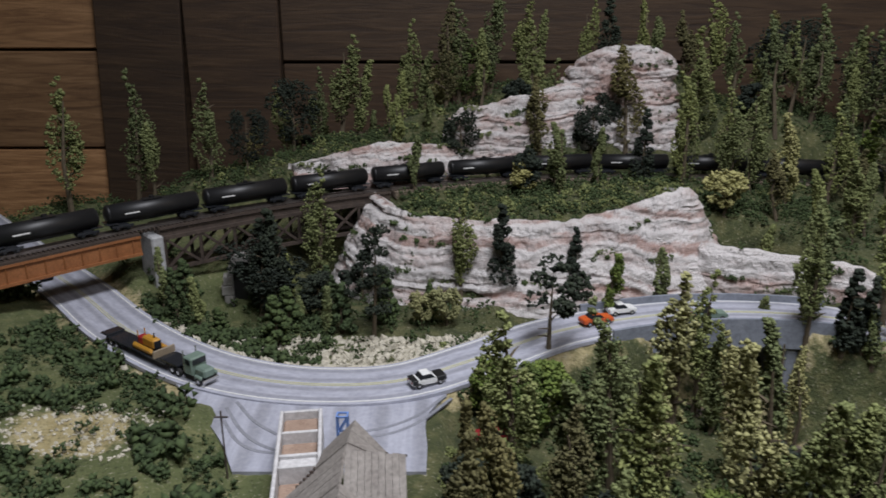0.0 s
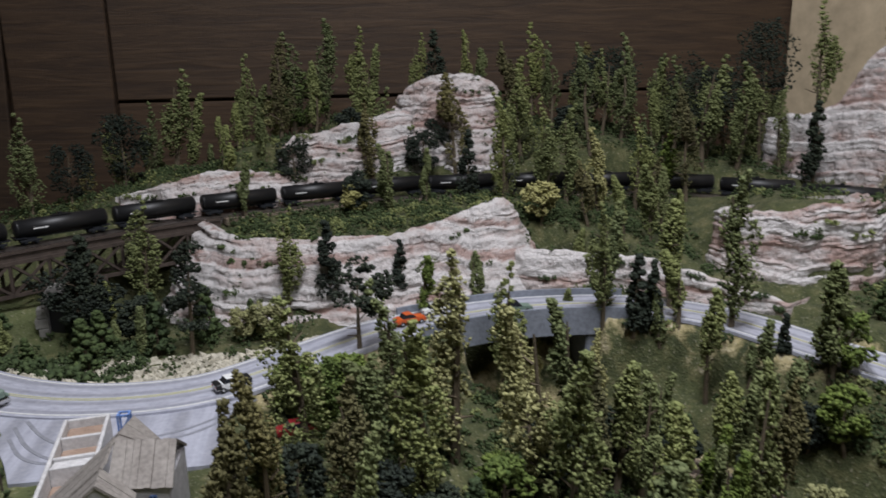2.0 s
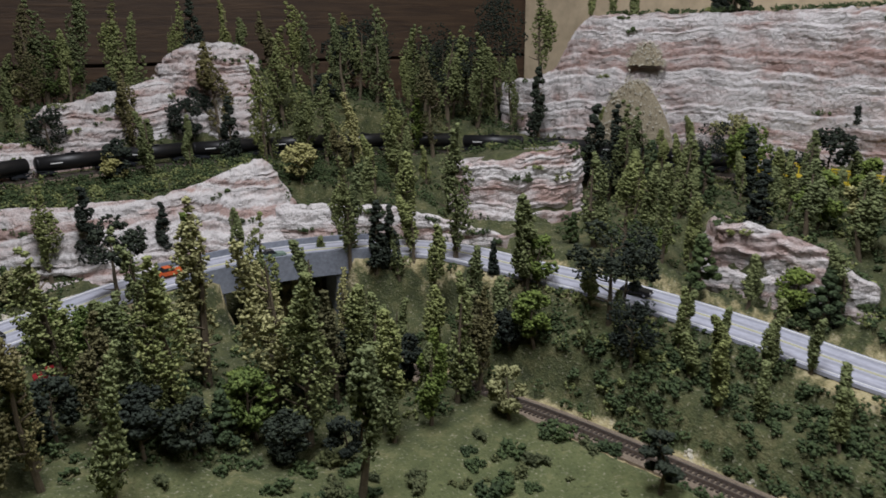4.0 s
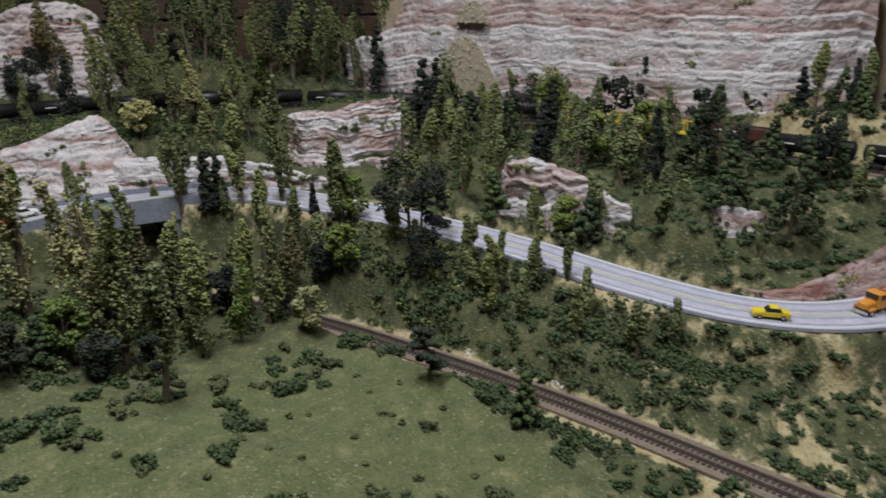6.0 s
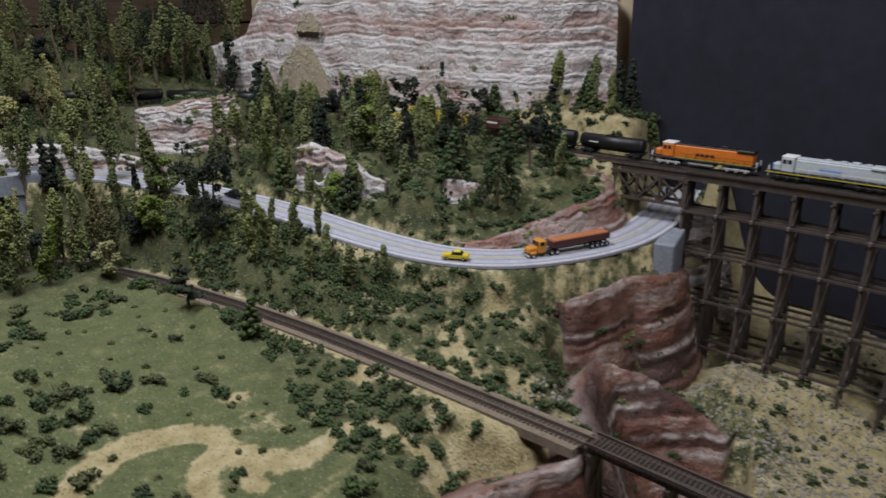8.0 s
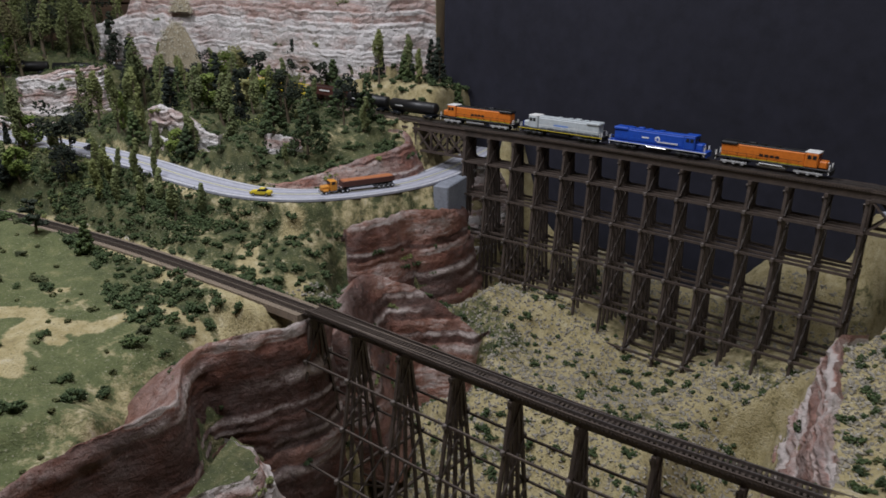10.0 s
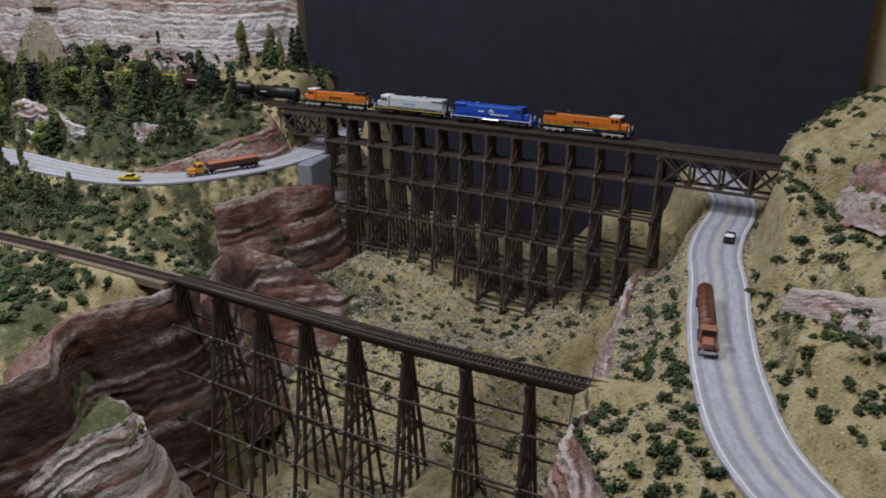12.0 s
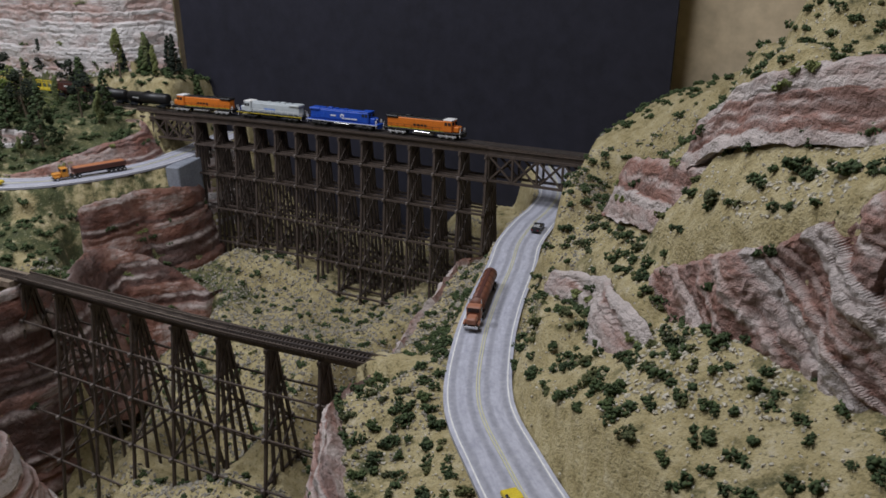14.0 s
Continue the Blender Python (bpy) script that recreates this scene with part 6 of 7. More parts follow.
def tractor(t, x0, paint_mat, W=0.0142):
    """A bonneted semi tractor whose front bumper is at x0, facing +x."""
    part("hood", box(bmesh.new(), (x0 - 0.0125, -W * 0.34, 0.0055), (x0 - 0.0005, W * 0.34, 0.0125), 0.0014), paint_mat, t)
    cab = part("cab", box(bmesh.new(), (x0 - 0.0225, -W * 0.48, 0.0050), (x0 - 0.0125, W * 0.48, 0.0190), 0.0010), paint_mat, t)
    part("windscreen", box(bmesh.new(), (x0 - 0.0127, -W * 0.40, 0.0135), (x0 - 0.0121, W * 0.40, 0.0178)), P_DARK, cab)
    for y in (-W * 0.485, W * 0.485):
        part("side_window", box(bmesh.new(), (x0 - 0.0195, y - 0.0002, 0.0135), (x0 - 0.0142, y + 0.0002, 0.0176)), P_DARK, cab)
        part("fender", box(bmesh.new(), (x0 - 0.0095, y * 0.98 - 0.0012, 0.0050), (x0 - 0.0015, y * 0.98 + 0.0012, 0.0082), 0.0009), paint_mat, t)
        part("exhaust_pipe", cyl(bmesh.new(), (x0 - 0.0235, y * 0.8, 0.006), (x0 - 0.0235, y * 0.8, 0.0225), 0.0006, 8), P_CHROME, t)
    part("bumper", box(bmesh.new(), (x0 - 0.0008, -W * 0.48, 0.0025), (x0 + 0.0004, W * 0.48, 0.0052), 0.0003), P_CHROME, t)
    part("chassis", box(bmesh.new(), (x0 - 0.040, -W * 0.22, 0.0034), (x0 - 0.001, W * 0.22, 0.0055)), P_DARK, t)
    for x in (x0 - 0.0055, x0 - 0.0300, x0 - 0.0372):
        for y in (-W * 0.44, W * 0.44):
            wheel(t, x, y, 0.0032, 0.0022)


def placed(C, x, y, flip=False, side=0.0):
    return on_path(C, reach(C, x, y), flip, 0.0004, side)


police = sedan("black and white police car on the road", P_WHITE, placed(ROAD_MAIN, -0.022, 0.49, False, 0.0125), P_WHITE, L=0.027, doors=P_WHITE)
part("bonnet", box(bmesh.new(), (0.0052, -0.0057, 0.0026), (0.0134, 0.0057, 0.0067), 0.0005), P_BLACK, police)
part("boot_lid", box(bmesh.new(), (-0.0134, -0.0057, 0.0026), (-0.0088, 0.0057, 0.0069), 0.0005), P_BLACK, police)
sedan("dark grey car near the girder bridge", P_DARK, placed(ROAD_MAIN, -0.40, 0.71, True, 0.012))
sedan("orange compact car on the road", paint("orange_red", (0.55, 0.10, 0.02)), placed(ROAD_MAIN, 0.128, 0.575, False, 0.0))
sedan("small white van on the road", P_WHITE, placed(ROAD_MAIN, 0.158, 0.583, False, -0.012), L=0.026)
sedan("olive-grey open car on the road bridge", P_GREEN, placed(ROAD_MAIN, 0.225, 0.592, False, 0.014), P_DARK)
sedan("dark red car parked among trees", P_RED, pose(0.036, 0.432, ground_at(0.036, 0.432) + 0.001, 0, 0, 10))
sedan("black sedan on the sloping road", P_BLACK, placed(ROAD_MAIN, 0.527, 0.375, False, 0.0))
sedan("bright yellow taxi on the curve", P_YELLOW, placed(ROAD_MAIN, 0.655, 0.075, True, 0.0125))
sedan("dark green car near the far bridge", P_DARK, placed(ROAD_EAST, 1.012, -0.637, True, -0.012))
sedan("yellow car on the east road", P_YELLOW, placed(ROAD_EAST, 0.583, -0.905, False, 0.010))

lowboy = empty("lowboy_truck", placed(ROAD_MAIN, -0.214, 0.530, False, 0.013), label="grey-green semi truck with a dark lowboy trailer", category="truck")
tractor(lowboy, 0.066, P_GREEN)
part("trailer_deck", box(bmesh.new(), (-0.060, -0.0082, 0.0052), (0.022, 0.0082, 0.0072), 0.0004), P_DARK, lowboy)
part("loading_ramp", box(bmesh.new(), (-0.068, -0.0080, 0.0072), (-0.058, 0.0080, 0.0088), 0.0004), P_DARK, lowboy)
part("gooseneck", box(bmesh.new(), (0.014, -0.0075, 0.0070), (0.036, 0.0075, 0.0092), 0.0005), P_DARK, lowboy)
for x in (-0.054, -0.046):
    for y in (-0.0066, 0.0066):
        wheel(lowboy, x, y, 0.0028, 0.0022)
P_DOZER = paint("worn_orange_yellow", (0.46, 0.23, 0.03))
dozer = empty("bulldozer", placed(ROAD_MAIN, -0.224, 0.538, False, 0.013) @ pose(0, 0, 0.0070), label="yellow bulldozer chained on the trailer", category="bulldozer")
part("engine_hood", box(bmesh.new(), (-0.004, -0.0036, 0.0035), (0.012, 0.0036, 0.0112), 0.0012), P_DOZER, dozer)
part("seat", box(bmesh.new(), (-0.011, -0.0034, 0.0035), (-0.004, 0.0034, 0.0095), 0.0008), P_RED, dozer)
for y in (-0.0058, 0.0058):
    part("crawler_track", box(bmesh.new(), (-0.013, y - 0.0018, 0.0), (0.013, y + 0.0018, 0.0052), 0.0016), P_DOZER, dozer)
    part("push_arm", beam(bmesh.new(), (0.0, y * 1.2, 0.003), (0.020, y * 1.2, 0.0028), 0.0012), P_DOZER, dozer)
for y in (-0.0030, 0.0030):
    part("canopy_post", beam(bmesh.new(), (-0.010, y, 0.009), (-0.010, y, 0.0140), 0.0007), P_DOZER, dozer)
part("exhaust", cyl(bmesh.new(), (0.007, 0.0008, 0.011), (0.007, 0.0008, 0.0150), 0.0006, 8), P_DARK, dozer)
part("grille", box(bmesh.new(), (0.0118, -0.0030, 0.0040), (0.0124, 0.0030, 0.0100), 0.0002), P_DARK, dozer)
part("blade", box(bmesh.new(), (0.019, -0.0095, 0.0), (0.0205, 0.0095, 0.0065), 0.0005), paint("blade_grey", (0.25, 0.20, 0.14)), dozer)

gravel_truck = empty("dump_truck", placed(ROAD_MAIN, 0.775, 0.022, True, -0.002), label="orange semi truck with a long brown open trailer", category="truck")
tractor(gravel_truck, 0.056, P_GOLD)
bm = box(bmesh.new(), (-0.054, -0.0078, 0.0085), (0.026, 0.0078, 0.0160), 0.0006)
part("trailer_body", bm, P_BROWN, gravel_truck)
part("load", box(bmesh.new(), (-0.052, -0.0066, 0.0150), (0.024, 0.0066, 0.0170), 0.0010), P_RUST, gravel_truck)
part("trailer_frame", box(bmesh.new(), (-0.053, -0.003, 0.0050), (0.020, 0.003, 0.0085)), P_DARK, gravel_truck)
for x in (-0.050, -0.043, -0.036, -0.029):
    for y in (-0.0066, 0.0066):
        wheel(gravel_truck, x, y, 0.0030, 0.0022)

tanker = empty("tank_truck", placed(ROAD_EAST, 0.80, -0.728, False, 0.0125), label="weathered orange tank truck on the east road", category="truck")
tractor(tanker, 0.060, paint("faded_orange", (0.34, 0.145, 0.085)))
bm = bmesh.new()
cyl(bm, (-0.052, 0, 0.0122), (0.030, 0, 0.0122), 0.0072, 16)
part("tank", bm, paint("rusty_brown", (0.17, 0.062, 0.035), 0.55), tanker, smooth=True)
for x in np.linspace(-0.045, 0.024, 6):
    part("hoop", cyl(bmesh.new(), (x - 0.0006, 0, 0.0122), (x + 0.0006, 0, 0.0122), 0.0075, 16), P_BROWN, tanker)
part("catwalk", box(bmesh.new(), (-0.048, -0.0016, 0.0192), (0.026, 0.0016, 0.0200)), P_BROWN, tanker)
part("trailer_frame", box(bmesh.new(), (-0.050, -0.003, 0.0035), (0.022, 0.003, 0.0065)), P_DARK, tanker)
for x in (-0.046, -0.038):
    for y in (-0.0062, 0.0062):
        wheel(tanker, x, y, 0.0030, 0.0022)

# ---------------------------------------------------------------- mill beside the lot
WEATHERED = speckled("weathered_boards", (0.17, 0.15, 0.135), (0.30, 0.275, 0.25), 60, 0.85, 0.4)
BIN_FLOOR = speckled("bin_dirt", (0.24, 0.16, 0.115), (0.36, 0.26, 0.20), 120, 0.95, 0.5)
BIN_WALL = speckled("bin_concrete", (0.46, 0.45, 0.45), (0.60, 0.59, 0.59), 50, 0.85, 0.2)
def spun(x, y, deg):
    return pose(x, y, 0, 0, 0, deg) @ Matrix.Translation((-x, -y, 0))


bins = empty("storage_bins", spun(-0.082, 0.359, 8.3), label="pale walled storage bins filled with brown dirt", category="storage bin")
x0, x1 = -0.0950, -0.0690
for lo, hi in (((x0, 0.300, 1.234), (x0 + 0.0022, 0.4072, 1.262)), ((x1 - 0.0022, 0.300, 1.234), (x1, 0.4072, 1.262))):
    part("side_wall", box(bmesh.new(), lo, hi, 0.0004), BIN_WALL, bins)
for y in (0.300, 0.346, 0.357, 0.381, 0.405):
    part("cross_wall", box(bmesh.new(), (x0 + 0.0024, y, 1.234), (x1 - 0.0024, y + 0.0022, 1.2618), 0.0004), BIN_WALL, bins)
for a, b, z in ((0.3025, 0.3455, 1.252), (0.3595, 0.3805, 1.255), (0.3835, 0.4045, 1.257), (0.3485, 0.3565, 1.2605)):
    part("fill", box(bmesh.new(), (x0 + 0.0024, a, 1.235), (x1 - 0.0024, b, z), 0.001), BIN_FLOOR if z < 1.258 else BIN_WALL, bins)
mill = empty("wooden_mill", label="weathered grey board mill with crossing gabled roofs", category="mill building")
FADED = speckled("faded_white_boards", (0.40, 0.39, 0.41), (0.56, 0.55, 0.57), 60, 0.85, 0.3)


def roof_slope(p, q, r, o, boards):
    """Boards laid down a roof slope from the ridge p-q to the eave o-r."""
    p, q, r, o = (Vector(c) for c in (p, q, r, o))
    n = (q - p).cross(o - p).normalized()
    n = n if n.z > 0 else -n
    for k in range(boards):
        f, g = k / boards, (k + 0.95) / boards
        lift = n * (0.0004 * (k % 2) + 0.0002 * (k % 3))
        v = [p.lerp(q, f) + lift, p.lerp(q, g) + lift, o.lerp(r, g) + lift, o.lerp(r, f) + lift]
        v += [c - n * 0.0014 for c in v]
        link("roof_board", v, [(0, 1, 2, 3), (7, 6, 5, 4), (0, 4, 5, 1), (1, 5, 6, 2), (2, 6, 7, 3), (3, 7, 4, 0)], WEATHERED, mill)


def gable_wall(x0, x1, y, z0, eave, apex_x, apex_z, thick=0.0016):
    v = [(x0, y, z0), (x1, y, z0), (x1, y, eave[1]), (apex_x, y, apex_z), (x0, y, eave[0])]
    v += [(x, y + thick, z) for x, y, z in v]
    link("gable", v, [(0, 1, 2, 3, 4), (9, 8, 7, 6, 5)] + [(k, k + 5, (k + 1) % 5 + 5, (k + 1) % 5) for k in range(5)], FADED, mill)


def mill_window(x, y, z, w=0.0036, h=0.0080):
    sash = part("window", box(bmesh.new(), (x - w / 2, y - 0.0007, z - h / 2), (x + w / 2, y + 0.0002, z + h / 2), 0.0002), P_LTBLUE, mill)
    for c in (-0.27, 0.27):
        for d in (-0.24, 0.24):
            part("pane", box(bmesh.new(), (x + c * w - w * 0.16, y - 0.0010, z + d * h - h * 0.16), (x + c * w + w * 0.16, y - 0.0006, z + d * h + h * 0.16)), P_DARK, sash)


A_, B_ = (-0.0510, 0.330, 1.2830), (-0.0190, 0.326, 1.2825)
roof_slope(A_, B_, (-0.0172, 0.299, 1.2705), (-0.0490, 0.303, 1.2705), 9)
roof_slope(A_, B_, (-0.0195, 0.350, 1.2665), (-0.0515, 0.353, 1.2665), 9)
roof_slope((-0.0512, 0.332, 1.2838), (-0.0490, 0.288, 1.2815), (-0.0790, 0.286, 1.2570), (-0.0850, 0.322, 1.2570), 9)
roof_slope((-0.0508, 0.304, 1.2824), (-0.0490, 0.288, 1.2815), (-0.0340, 0.288, 1.2690), (-0.0345, 0.300, 1.2690), 4)
roof_slope((-0.0510, 0.331, 1.2826), (-0.0500, 0.366, 1.2790), (-0.0300, 0.352, 1.2655), (-0.0310, 0.340, 1.2690), 5)
roof_slope((-0.0510, 0.331, 1.2826), (-0.0500, 0.366, 1.2790), (-0.0680, 0.362, 1.2620), (-0.0690, 0.334, 1.2650), 5)
part("wall", box(bmesh.new(), (-0.0475, 0.3035, 1.228), (-0.0205, 0.3475, 1.2680)), FADED, mill)
part("wall", box(bmesh.new(), (-0.0785, 0.2925, 1.228), (-0.0480, 0.3280, 1.2570)), FADED, mill)
gable_wall(-0.0775, -0.0345, 0.2905, 1.228, (1.2575, 1.2685), -0.0490, 1.2800)
for x, z in ((-0.0560, 1.2605), (-0.0430, 1.2580)):
    mill_window(x, 0.2905, z)
mill_window(-0.0280, 0.3035, 1.2610)
for k in range(9):
    part("stair_tread", box(bmesh.new(), (-0.0665 - 0.0014 * k, 0.349 - 0.0026 * k, 1.2640 - 0.0004 * k), (-0.0640 - 0.0014 * k, 0.3505 - 0.0026 * k, 1.2650 - 0.0004 * k)), TIMBER, mill)
hoist = empty("hoist_frame", label="pale blue steel lattice hoist frame", category="hoist")
hx, hy = -0.0590, 0.378
for dx in (-0.0030, 0.0030):
    for dy in (-0.0025, 0.0025):
        part("leg", beam(bmesh.new(), (hx + dx, hy + dy, 1.245), (hx + dx, hy + dy, 1.2755), 0.0010), P_LTBLUE, hoist)
for z in (1.252, 1.263, 1.275):
    for dy in (-0.0025, 0.0025):
        part("rung", beam(bmesh.new(), (hx - 0.003, hy + dy, z), (hx + 0.003, hy + dy, z), 0.0010), P_LTBLUE, hoist)
    for dx in (-0.003, 0.003):
        part("rung", beam(bmesh.new(), (hx + dx, hy - 0.0025, z), (hx + dx, hy + 0.0025, z), 0.0010), P_LTBLUE, hoist)
for z in (1.252, 1.263):
    for dy in (-0.0025, 0.0025):
        part("lattice", beam(bmesh.new(), (hx - 0.003, hy + dy, z), (hx + 0.003, hy + dy, z + 0.0105), 0.0008), P_LTBLUE, hoist)
pole = empty("utility_pole", pose(-0.128, 0.372, ground_at(-0.128, 0.372)), label="thin dark wooden utility pole", category="pole")
part("mast", cyl(bmesh.new(), (0, 0, -0.004), (0, 0, 0.045), 0.0007, 8, 0.0005), TIMBER, pole)
part("crossarm", beam(bmesh.new(), (-0.004, 0, 0.041), (0.004, 0, 0.041), 0.0008), TIMBER, pole)


# ---------------------------------------------------------------- shrubs, undergrowth and stones
def shrub_form(seed, r, count=24):
    rng = np.random.default_rng(seed)
    n = 7
    C = [(rng.normal() * r * 0.5, rng.normal() * r * 0.5, r * rng.uniform(0.2, 0.75)) for _ in range(n)]
    return grains(rng, C, [r * rng.uniform(0.40, 0.62) for _ in range(n)], count, 0.0019 if count > 15 else 0.0026, 0.8)


SHRUB_PALE = leaf_material("shrub_sage", (0.045, 0.060, 0.022), (0.13, 0.14, 0.06))
SHRUB_FORMS = [shrub_form(100 + k, 0.0075) for k in range(6)]
FIELD_FORMS = [shrub_form(100 + k, 0.0075, 8) for k in range(6)]
shrub_stock = {}
shrub_field = []


def clear(x, y, gap=0.034):
    for C, g in ((ROAD_MAIN, gap), (ROAD_EAST, gap), (UPPER, 0.02), (LOWER, 0.02)):
        if ((C[:, 0] - x) ** 2 + (C[:, 1] - y) ** 2).min() < g * g:
            return False
    return not (-0.135 - 0.70 * (y - 0.375) < x < 0.0 and 0.25 < y < 0.5)


def scatter(rng, x0, x1, y0, y1, n, test, act):
    done = tries = 0
    while done < n and tries < n * 30:
        tries += 1
        x, y = rng.uniform(x0, x1), rng.uniform(y0, y1)
        if x > front_edge(y) + 0.01 and clear(x, y) and test(x, y):
            act(x, y)
            done += 1


def slope(x, y):
    g = math.hypot(ground_at(x + 0.006, y) - ground_at(x - 0.006, y), ground_at(x, y + 0.006) - ground_at(x, y - 0.006)) / 0.012
    return g * 0.6 if y < -0.74 else g


rng = np.random.default_rng(21)


set_spots = []


def roomy(x, y, gap):
    """True, and remembered, where no other shrub stands within the gap."""
    if any((x - a) ** 2 + (y - b) ** 2 < gap * gap for a, b in set_spots):
        return False
    set_spots.append((x, y))
    return True


def add_shrub(lo, hi, single=False):
    """Sets a shrub; those near the camera's way are things of their own, the others gather in one field."""
    def act(x, y):
        k, f = int(rng.integers(6)), rng.uniform(lo, hi)
        m = pose(x, y, ground_at(x, y) - 0.0006, 0, 0, rng.uniform(0, 360)) @ Matrix.Scale(f, 4)
        if not single:
            shrub_field.append((k, m))
        elif k in shrub_stock:
            keep = shrub_stock[k].matrix_basis.copy()
            shrub_stock[k].matrix_basis = Matrix.Identity(4)
            copy_thing(shrub_stock[k], m)
            shrub_stock[k].matrix_basis = keep
        else:
            shrub_stock[k] = tagged(link("shrub", *SHRUB_FORMS[k], SHRUB if k % 4 else SHRUB_PALE, None, True), "small dark green foam shrub", "shrub", group="shrubs")
            shrub_stock[k].matrix_basis = m
    return act


def clumpy(x, y):
    return lumps(np.array(x * 2.2 + 3), np.array(y * 2.2)) > 0.02


scatter(rng, 0.0, 0.47, -0.30, 0.30, 125, lambda x, y: clumpy(x, y) and slope(x, y) < 0.8 and roomy(x, y, 0.010), add_shrub(0.6, 1.25, True))
scatter(rng, 0.50, 0.95, -1.0, -0.66, 160, lambda x, y: slope(x, y) < 2.2 and roomy(x, y, 0.017), add_shrub(0.45, 0.95, True))
scatter(rng, 0.50, 1.3, -1.15, -0.64, 560, lambda x, y: slope(x, y) < 3.6 and roomy(x, y, 0.015), add_shrub(0.35, 0.9))
scatter(rng, 0.42, 0.86, -0.12, 0.34, 340, lambda x, y: slope(x, y) < 3.2 and -0.52 * (x - 0.5) + 0.36 > y and roomy(x, y, 0.011), add_shrub(0.5, 1.0))
scatter(rng, -0.60, -0.10, 0.20, 0.66, 300, lambda x, y: slope(x, y) < 2.0 and not (-0.28 < x < -0.19 and 0.375 < y < 0.435) and roomy(x, y, 0.014), add_shrub(0.8, 1.7))
scatter(rng, 0.52, 1.1, -0.66, -0.12, 150, lambda x, y: slope(x, y) < 1.2 and roomy(x, y, 0.014), add_shrub(0.4, 0.95))
scatter(rng, 0.86, 1.12, 0.04, 0.34, 120, lambda x, y: slope(x, y) < 3.4 and roomy(x, y, 0.014), add_shrub(0.6, 1.2))
scatter(rng, 0.42, 0.60, -0.24, -0.02, 42, lambda x, y: slope(x, y) < 2.0 and roomy(x, y, 0.012), add_shrub(0.5, 1.0))
field_v, field_f = [], []
for k, m in shrub_field:
    base = len(field_v)
    M = np.array(m)
    field_v.extend((np.array(FIELD_FORMS[k][0]) @ M[:3, :3].T + M[:3, 3]).tolist())
    field_f.extend([tuple(a + base for a in q) for q in FIELD_FORMS[k][1]])
tagged(link("shrub_field", field_v, field_f, SHRUB, None, True), "many dark green shrubs dotted over the dry slopes", "shrubs", kind="stuff")


def brush(name, label, leaf, seed, zones, size=0.0020):
    """Low woodland brush, too dense to count."""
    r = np.random.default_rng(seed)
    C, R = [], []
    for x0, x1, y0, y1, n, lo, hi in zones:
        def act(x, y):
            h = r.uniform(lo, hi)
            C.append((x, y, ground_at(x, y) + h * 0.4))
            R.append(h)
        scatter(r, x0, x1, y0, y1, n, lambda x, y: slope(x, y) < 2.2, act)
    V, F = grains(r, C, R, 26, size, 0.7)
    tagged(link(name, V, F, leaf, None, True), label, "undergrowth", kind="stuff")


brush("undergrowth", "dense dark green woodland brush", SHRUB, 31, [(-0.6, 0.7, 0.86, 1.14, 1000, 0.006, 0.015), (-0.05, 0.46, 0.755, 0.90, 330, 0.005, 0.012), (0.44, 0.62, 0.05, 0.30, 160, 0.005, 0.010), (-0.02, 0.2, 0.30, 0.56, 130, 0.004, 0.009), (0.18, 0.42, 0.33, 0.56, 140, 0.004, 0.009), (0.55, 0.95, 0.22, 0.80, 300, 0.005, 0.012), (-0.35, 0.05, 0.56, 0.80, 150, 0.005, 0.012), (0.28, 0.5, 0.62, 0.85, 120, 0.005, 0.012), (0.42, 0.56, 0.28, 0.45, 60, 0.005, 0.010)])
brush("low_shrubs", "many small green shrubs on dry slopes and the canyon floor", SHRUB, 35, [(0.44, 0.85, -0.06, 0.30, 130, 0.0022, 0.0045), (0.50, 1.15, -0.70, -0.08, 210, 0.0022, 0.005), (0.94, 1.12, 0.08, 0.36, 40, 0.003, 0.006), (-0.55, -0.10, 0.22, 0.66, 230, 0.005, 0.012), (0.55, 1.1, -1.1, -0.66, 380, 0.0022, 0.0060)])
brush("low_shrubs", "grey-green sage tufts on the dry ground", SHRUB_PALE, 36, [(0.50, 1.15, -0.70, -0.08, 160, 0.0018, 0.0035), (0.55, 1.2, -1.15, -0.62, 200, 0.0018, 0.0035), (0.05, 0.47, -0.3, 0.28, 120, 0.0018, 0.0035)], 0.0016)
brush("undergrowth", "olive and yellow-green woodland brush", LEAF, 33, [(-0.6, 0.7, 0.86, 1.14, 300, 0.005, 0.011), (-0.02, 0.40, 0.32, 0.56, 60, 0.004, 0.008), (0.58, 0.95, 0.22, 0.80, 180, 0.004, 0.010), (-0.05, 0.3, 0.76, 0.86, 120, 0.004, 0.009), (0.42, 0.56, 0.28, 0.45, 40, 0.004, 0.008)])


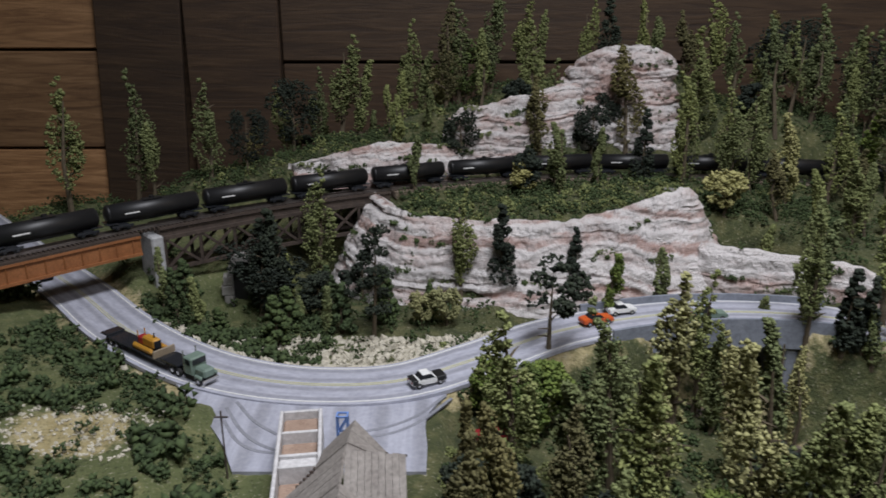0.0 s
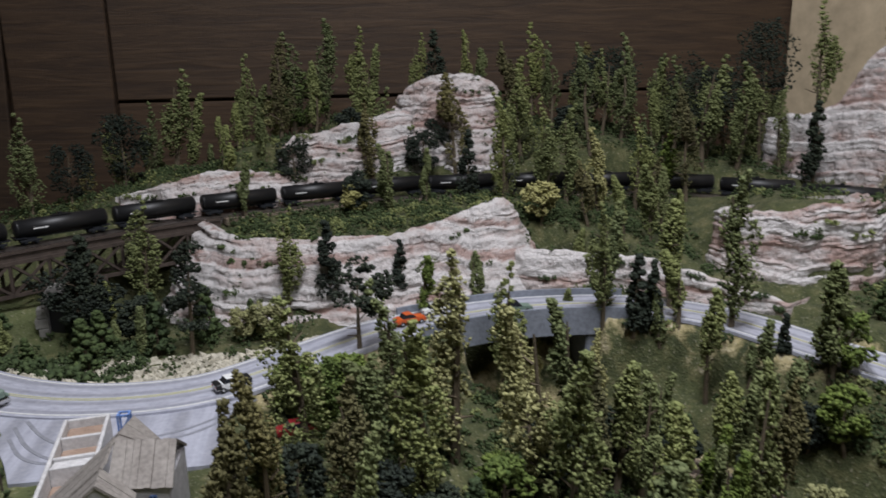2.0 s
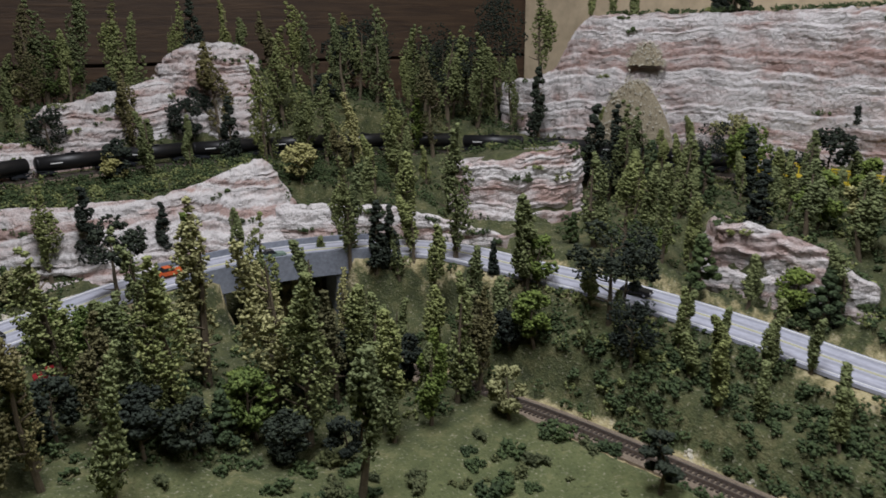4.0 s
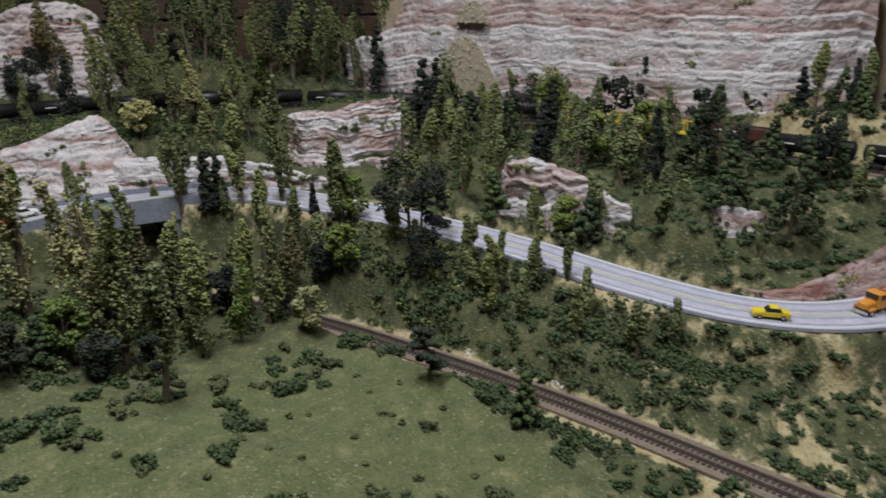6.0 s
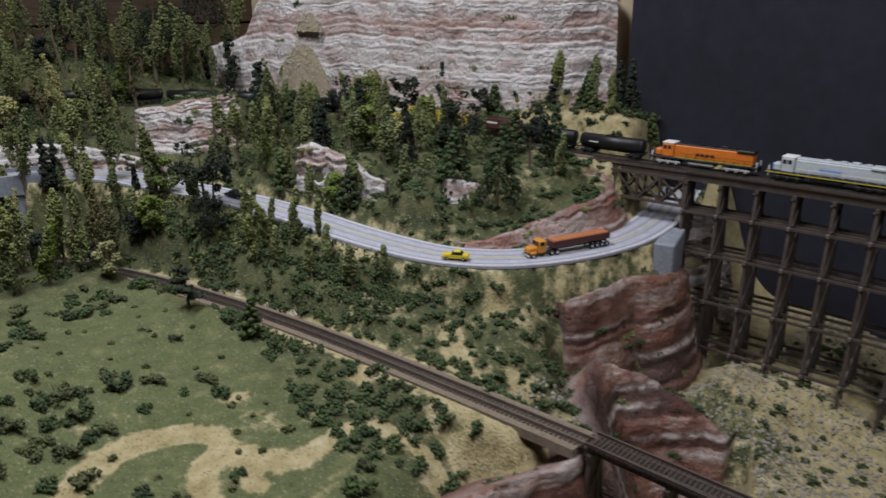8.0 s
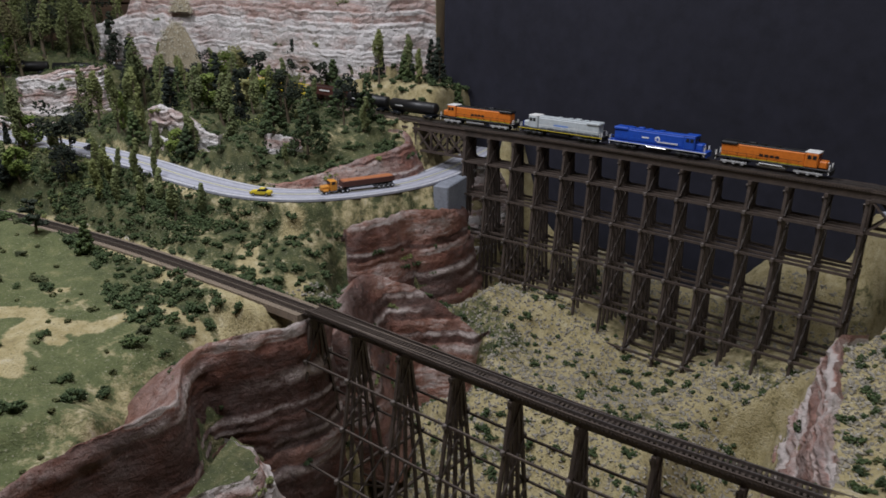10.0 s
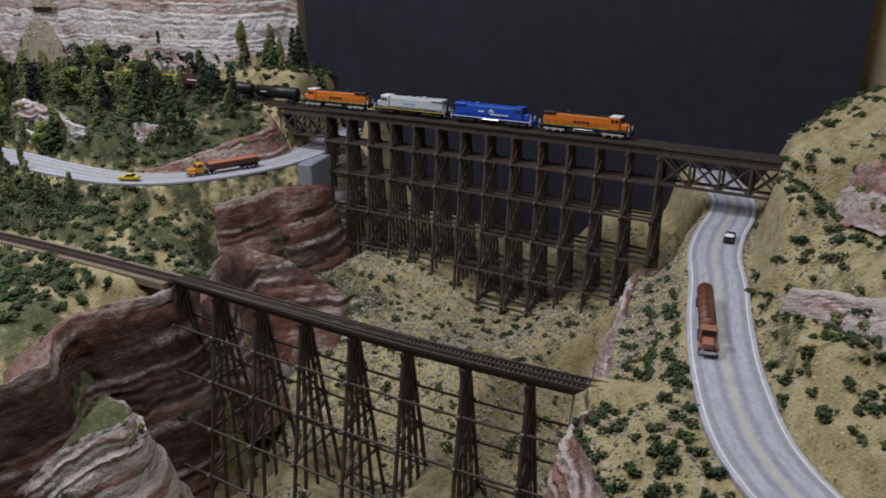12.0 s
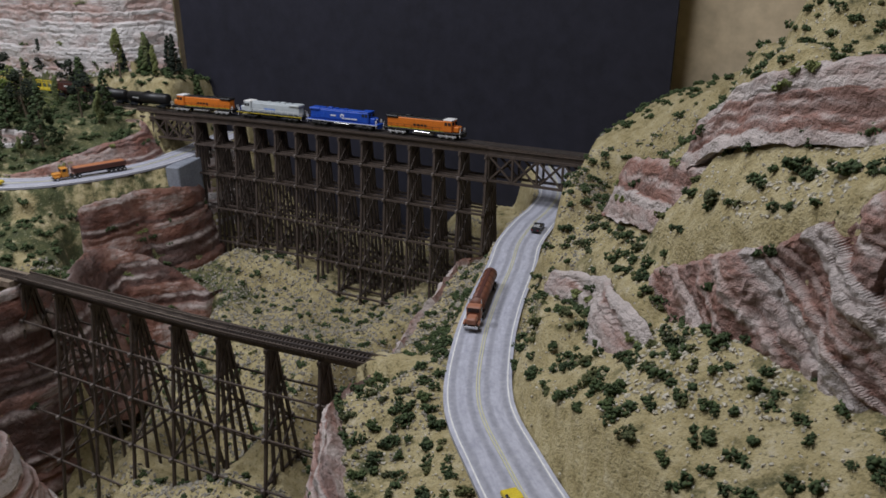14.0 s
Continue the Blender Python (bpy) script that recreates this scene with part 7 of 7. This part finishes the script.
def stones(name, label, mat, seed, zones):
    r = np.random.default_rng(seed)
    base = np.array([(1, 0, 0), (-1, 0, 0), (0, 1, 0), (0, -1, 0), (0, 0, 1), (0, 0, -1)], float)
    tri = [(0, 2, 4), (2, 1, 4), (1, 3, 4), (3, 0, 4), (2, 0, 5), (1, 2, 5), (3, 1, 5), (0, 3, 5)]
    V, F = [], []
    for x0, x1, y0, y1, n, lo, hi, gap in zones:
        k = 0
        while k < n:
            k += 1
            x, y = r.uniform(x0, x1), r.uniform(y0, y1)
            if not clear(x, y, gap) or slope(x, y) > 2.4:
                continue
            sz = r.uniform(lo, hi)
            q, _ = np.linalg.qr(r.normal(size=(3, 3)))
            P = (base * r.uniform(0.6, 1.2, (6, 1)) * sz * np.array([1, 0.8, 0.6])) @ q + (x, y, ground_at(x, y) + sz * 0.2)
            i = len(V)
            V.extend(P.tolist())
            F.extend([(a + i, b + i, c + i) for a, b, c in tri])
    tagged(link(name, V, F, mat), label, "stones", kind="stuff")


stones("talus", "pale loose stones along the road and track", TALUS, 41, [(-0.26, 0.05, 0.51, 0.60, 2600, 0.0014, 0.0052, 0.031), (-0.285, -0.185, 0.375, 0.44, 420, 0.0008, 0.0026, 0.03), (0.62, 0.73, -1.04, -0.93, 700, 0.001, 0.003, 0.03), (0.438, 0.466, 0.185, 0.235, 230, 0.0012, 0.0036, 0.0185), (0.452, 0.480, 0.145, 0.19, 230, 0.0012, 0.0036, 0.0185), (0.468, 0.495, 0.105, 0.15, 160, 0.0012, 0.0034, 0.0185)])
stones("talus", "scattered gravel on the canyon floor", GRAVEL, 43, [(0.55, 1.2, -0.66, -0.08, 18000, 0.0011, 0.0038, 0.004), (0.5, 1.12, -0.80, -0.58, 6000, 0.0008, 0.0028, 0.029)])
stones("talus", "loose pale stones on the dry hillside", TALUS, 47, [(0.5, 1.12, -1.10, -0.62, 6500, 0.0007, 0.0022, 0.030)])


def talus_cone(cx, cy, foot, apex, radius, face, seed, label):
    """A fan of yellow debris leaning against the cliff, its axis towards the given heading."""
    r = np.random.default_rng(seed)
    V, F = [(cx, cy, apex)], []
    n, m = 22, 9
    for j in range(1, m + 1):
        f = j / m
        for k in range(n + 1):
            a = math.radians(face - 90 + 180 * k / n)
            rad = radius * f ** 0.8 * (1 + 0.12 * math.sin(a * 5 + seed)) + r.uniform(-0.0015, 0.0015)
            stretch = 0.42
            dx, dy = rad * math.cos(a), rad * math.sin(a)
            ux, uy = math.cos(math.radians(face)), math.sin(math.radians(face))
            along_, across = dx * ux + dy * uy, -dx * uy + dy * ux
            dx, dy = ux * along_ * stretch - uy * across, uy * along_ * stretch + ux * across
            V.append((cx + dx, cy + dy, apex + (foot - apex) * f**1.5 + r.uniform(-0.0012, 0.0012)))
    for k in range(n):
        F.append((0, 1 + k, 2 + k))
    for j in range(m - 1):
        for k in range(n):
            a = 1 + j * (n + 1) + k
            F.append((a, a + n + 1, a + n + 2, a + 1))
    ob = tagged(link("debris_slope", V, F, DEBRIS, smooth=True), label, "debris slope")
    base = np.array([(1, 0, 0), (-1, 0, 0), (0, 1, 0), (0, -1, 0), (0, 0, 1), (0, 0, -1)], float)
    tri = [(0, 2, 4), (2, 1, 4), (1, 3, 4), (3, 0, 4), (2, 0, 5), (1, 2, 5), (3, 1, 5), (0, 3, 5)]
    sv, sf = [], []
    for _ in range(int(9000 * radius)):
        p = np.array(V[int(r.integers(1, len(V)))]) + r.normal(size=3) * 0.003
        q, _ = np.linalg.qr(r.normal(size=(3, 3)))
        i = len(sv)
        sv.extend(((base * r.uniform(0.0007, 0.0022)) @ q + p).tolist())
        sf.extend([(a + i, b + i, c + i) for a, b, c in tri])
    tagged(link("rubble", sv, sf, TALUS, ob), kind="stuff")


DEBRIS = speckled("yellow_debris", (0.26, 0.21, 0.13), (0.48, 0.42, 0.30), 260, 0.95, 0.9, 0.003)
talus_cone(0.798, 0.732, 1.286, 1.398, 0.072, 205, 3, "yellow gravel slide at the cliff's foot")
talus_cone(0.811, 0.729, 1.418, 1.448, 0.032, 205, 5, "small yellow gravel patch high on the cliff")
hedge_rng = np.random.default_rng(77)
hedge_c, hedge_r = [], []
for q in curve_points([(0.79, 0.80, 1.487), (0.84, 0.72, 1.487), (0.91, 0.58, 1.488), (0.95, 0.47, 1.489), (0.98, 0.39, 1.489)], 0.006):
    hedge_c.append((q[0] + 0.022 + hedge_rng.normal() * 0.006, q[1] + 0.012 + hedge_rng.normal() * 0.006, q[2] + 0.002))
    hedge_r.append(hedge_rng.uniform(0.005, 0.009))
V, F = grains(hedge_rng, hedge_c, hedge_r, 34, 0.0020, 0.8)
tagged(link("hedge", V, F, SHRUB), "dark green brush along the cliff top", "undergrowth", kind="stuff")


STONE = speckled("portal_stone", (0.16, 0.15, 0.14), (0.30, 0.29, 0.27), 120, 0.9, 0.5)
portal = empty("culvert_portal", pose(-0.203, 0.700, ground_at(-0.203, 0.690) - 0.004, 0, 0, 12) @ Matrix.Diagonal((1.15, 1.15, 1.6, 1)), label="small grey stone arch portal in the gully", category="tunnel portal")
for k in range(9):
    a0, a1 = math.pi * k / 9 + 0.02, math.pi * (k + 1) / 9 - 0.02
    v = [(r * math.cos(a), y, 0.026 + r * math.sin(a)) for y in (0.0, 0.012) for r in (0.0095, 0.0135) for a in (a0, a1)]
    link("arch_stone", v, [(0, 1, 3, 2), (4, 6, 7, 5), (0, 4, 5, 1), (2, 3, 7, 6), (0, 2, 6, 4), (1, 5, 7, 3)], STONE, portal)
for sx in (-1, 1):
    for k in range(4):
        w = 0.0135 + (0.004 if k % 2 else 0.006)
        part("jamb_stone", box(bmesh.new(), (min(sx * 0.0095, sx * w), 0, 0.0065 * k + 0.0002), (max(sx * 0.0095, sx * w), 0.012, 0.0065 * (k + 1) - 0.0002), 0.0004), STONE, portal)
# a black plate closes the arch in place of the bore's deep shade
part("dark_bore", box(bmesh.new(), (-0.0094, 0.011, 0), (0.0094, 0.0125, 0.035)), P_BLACK, portal)
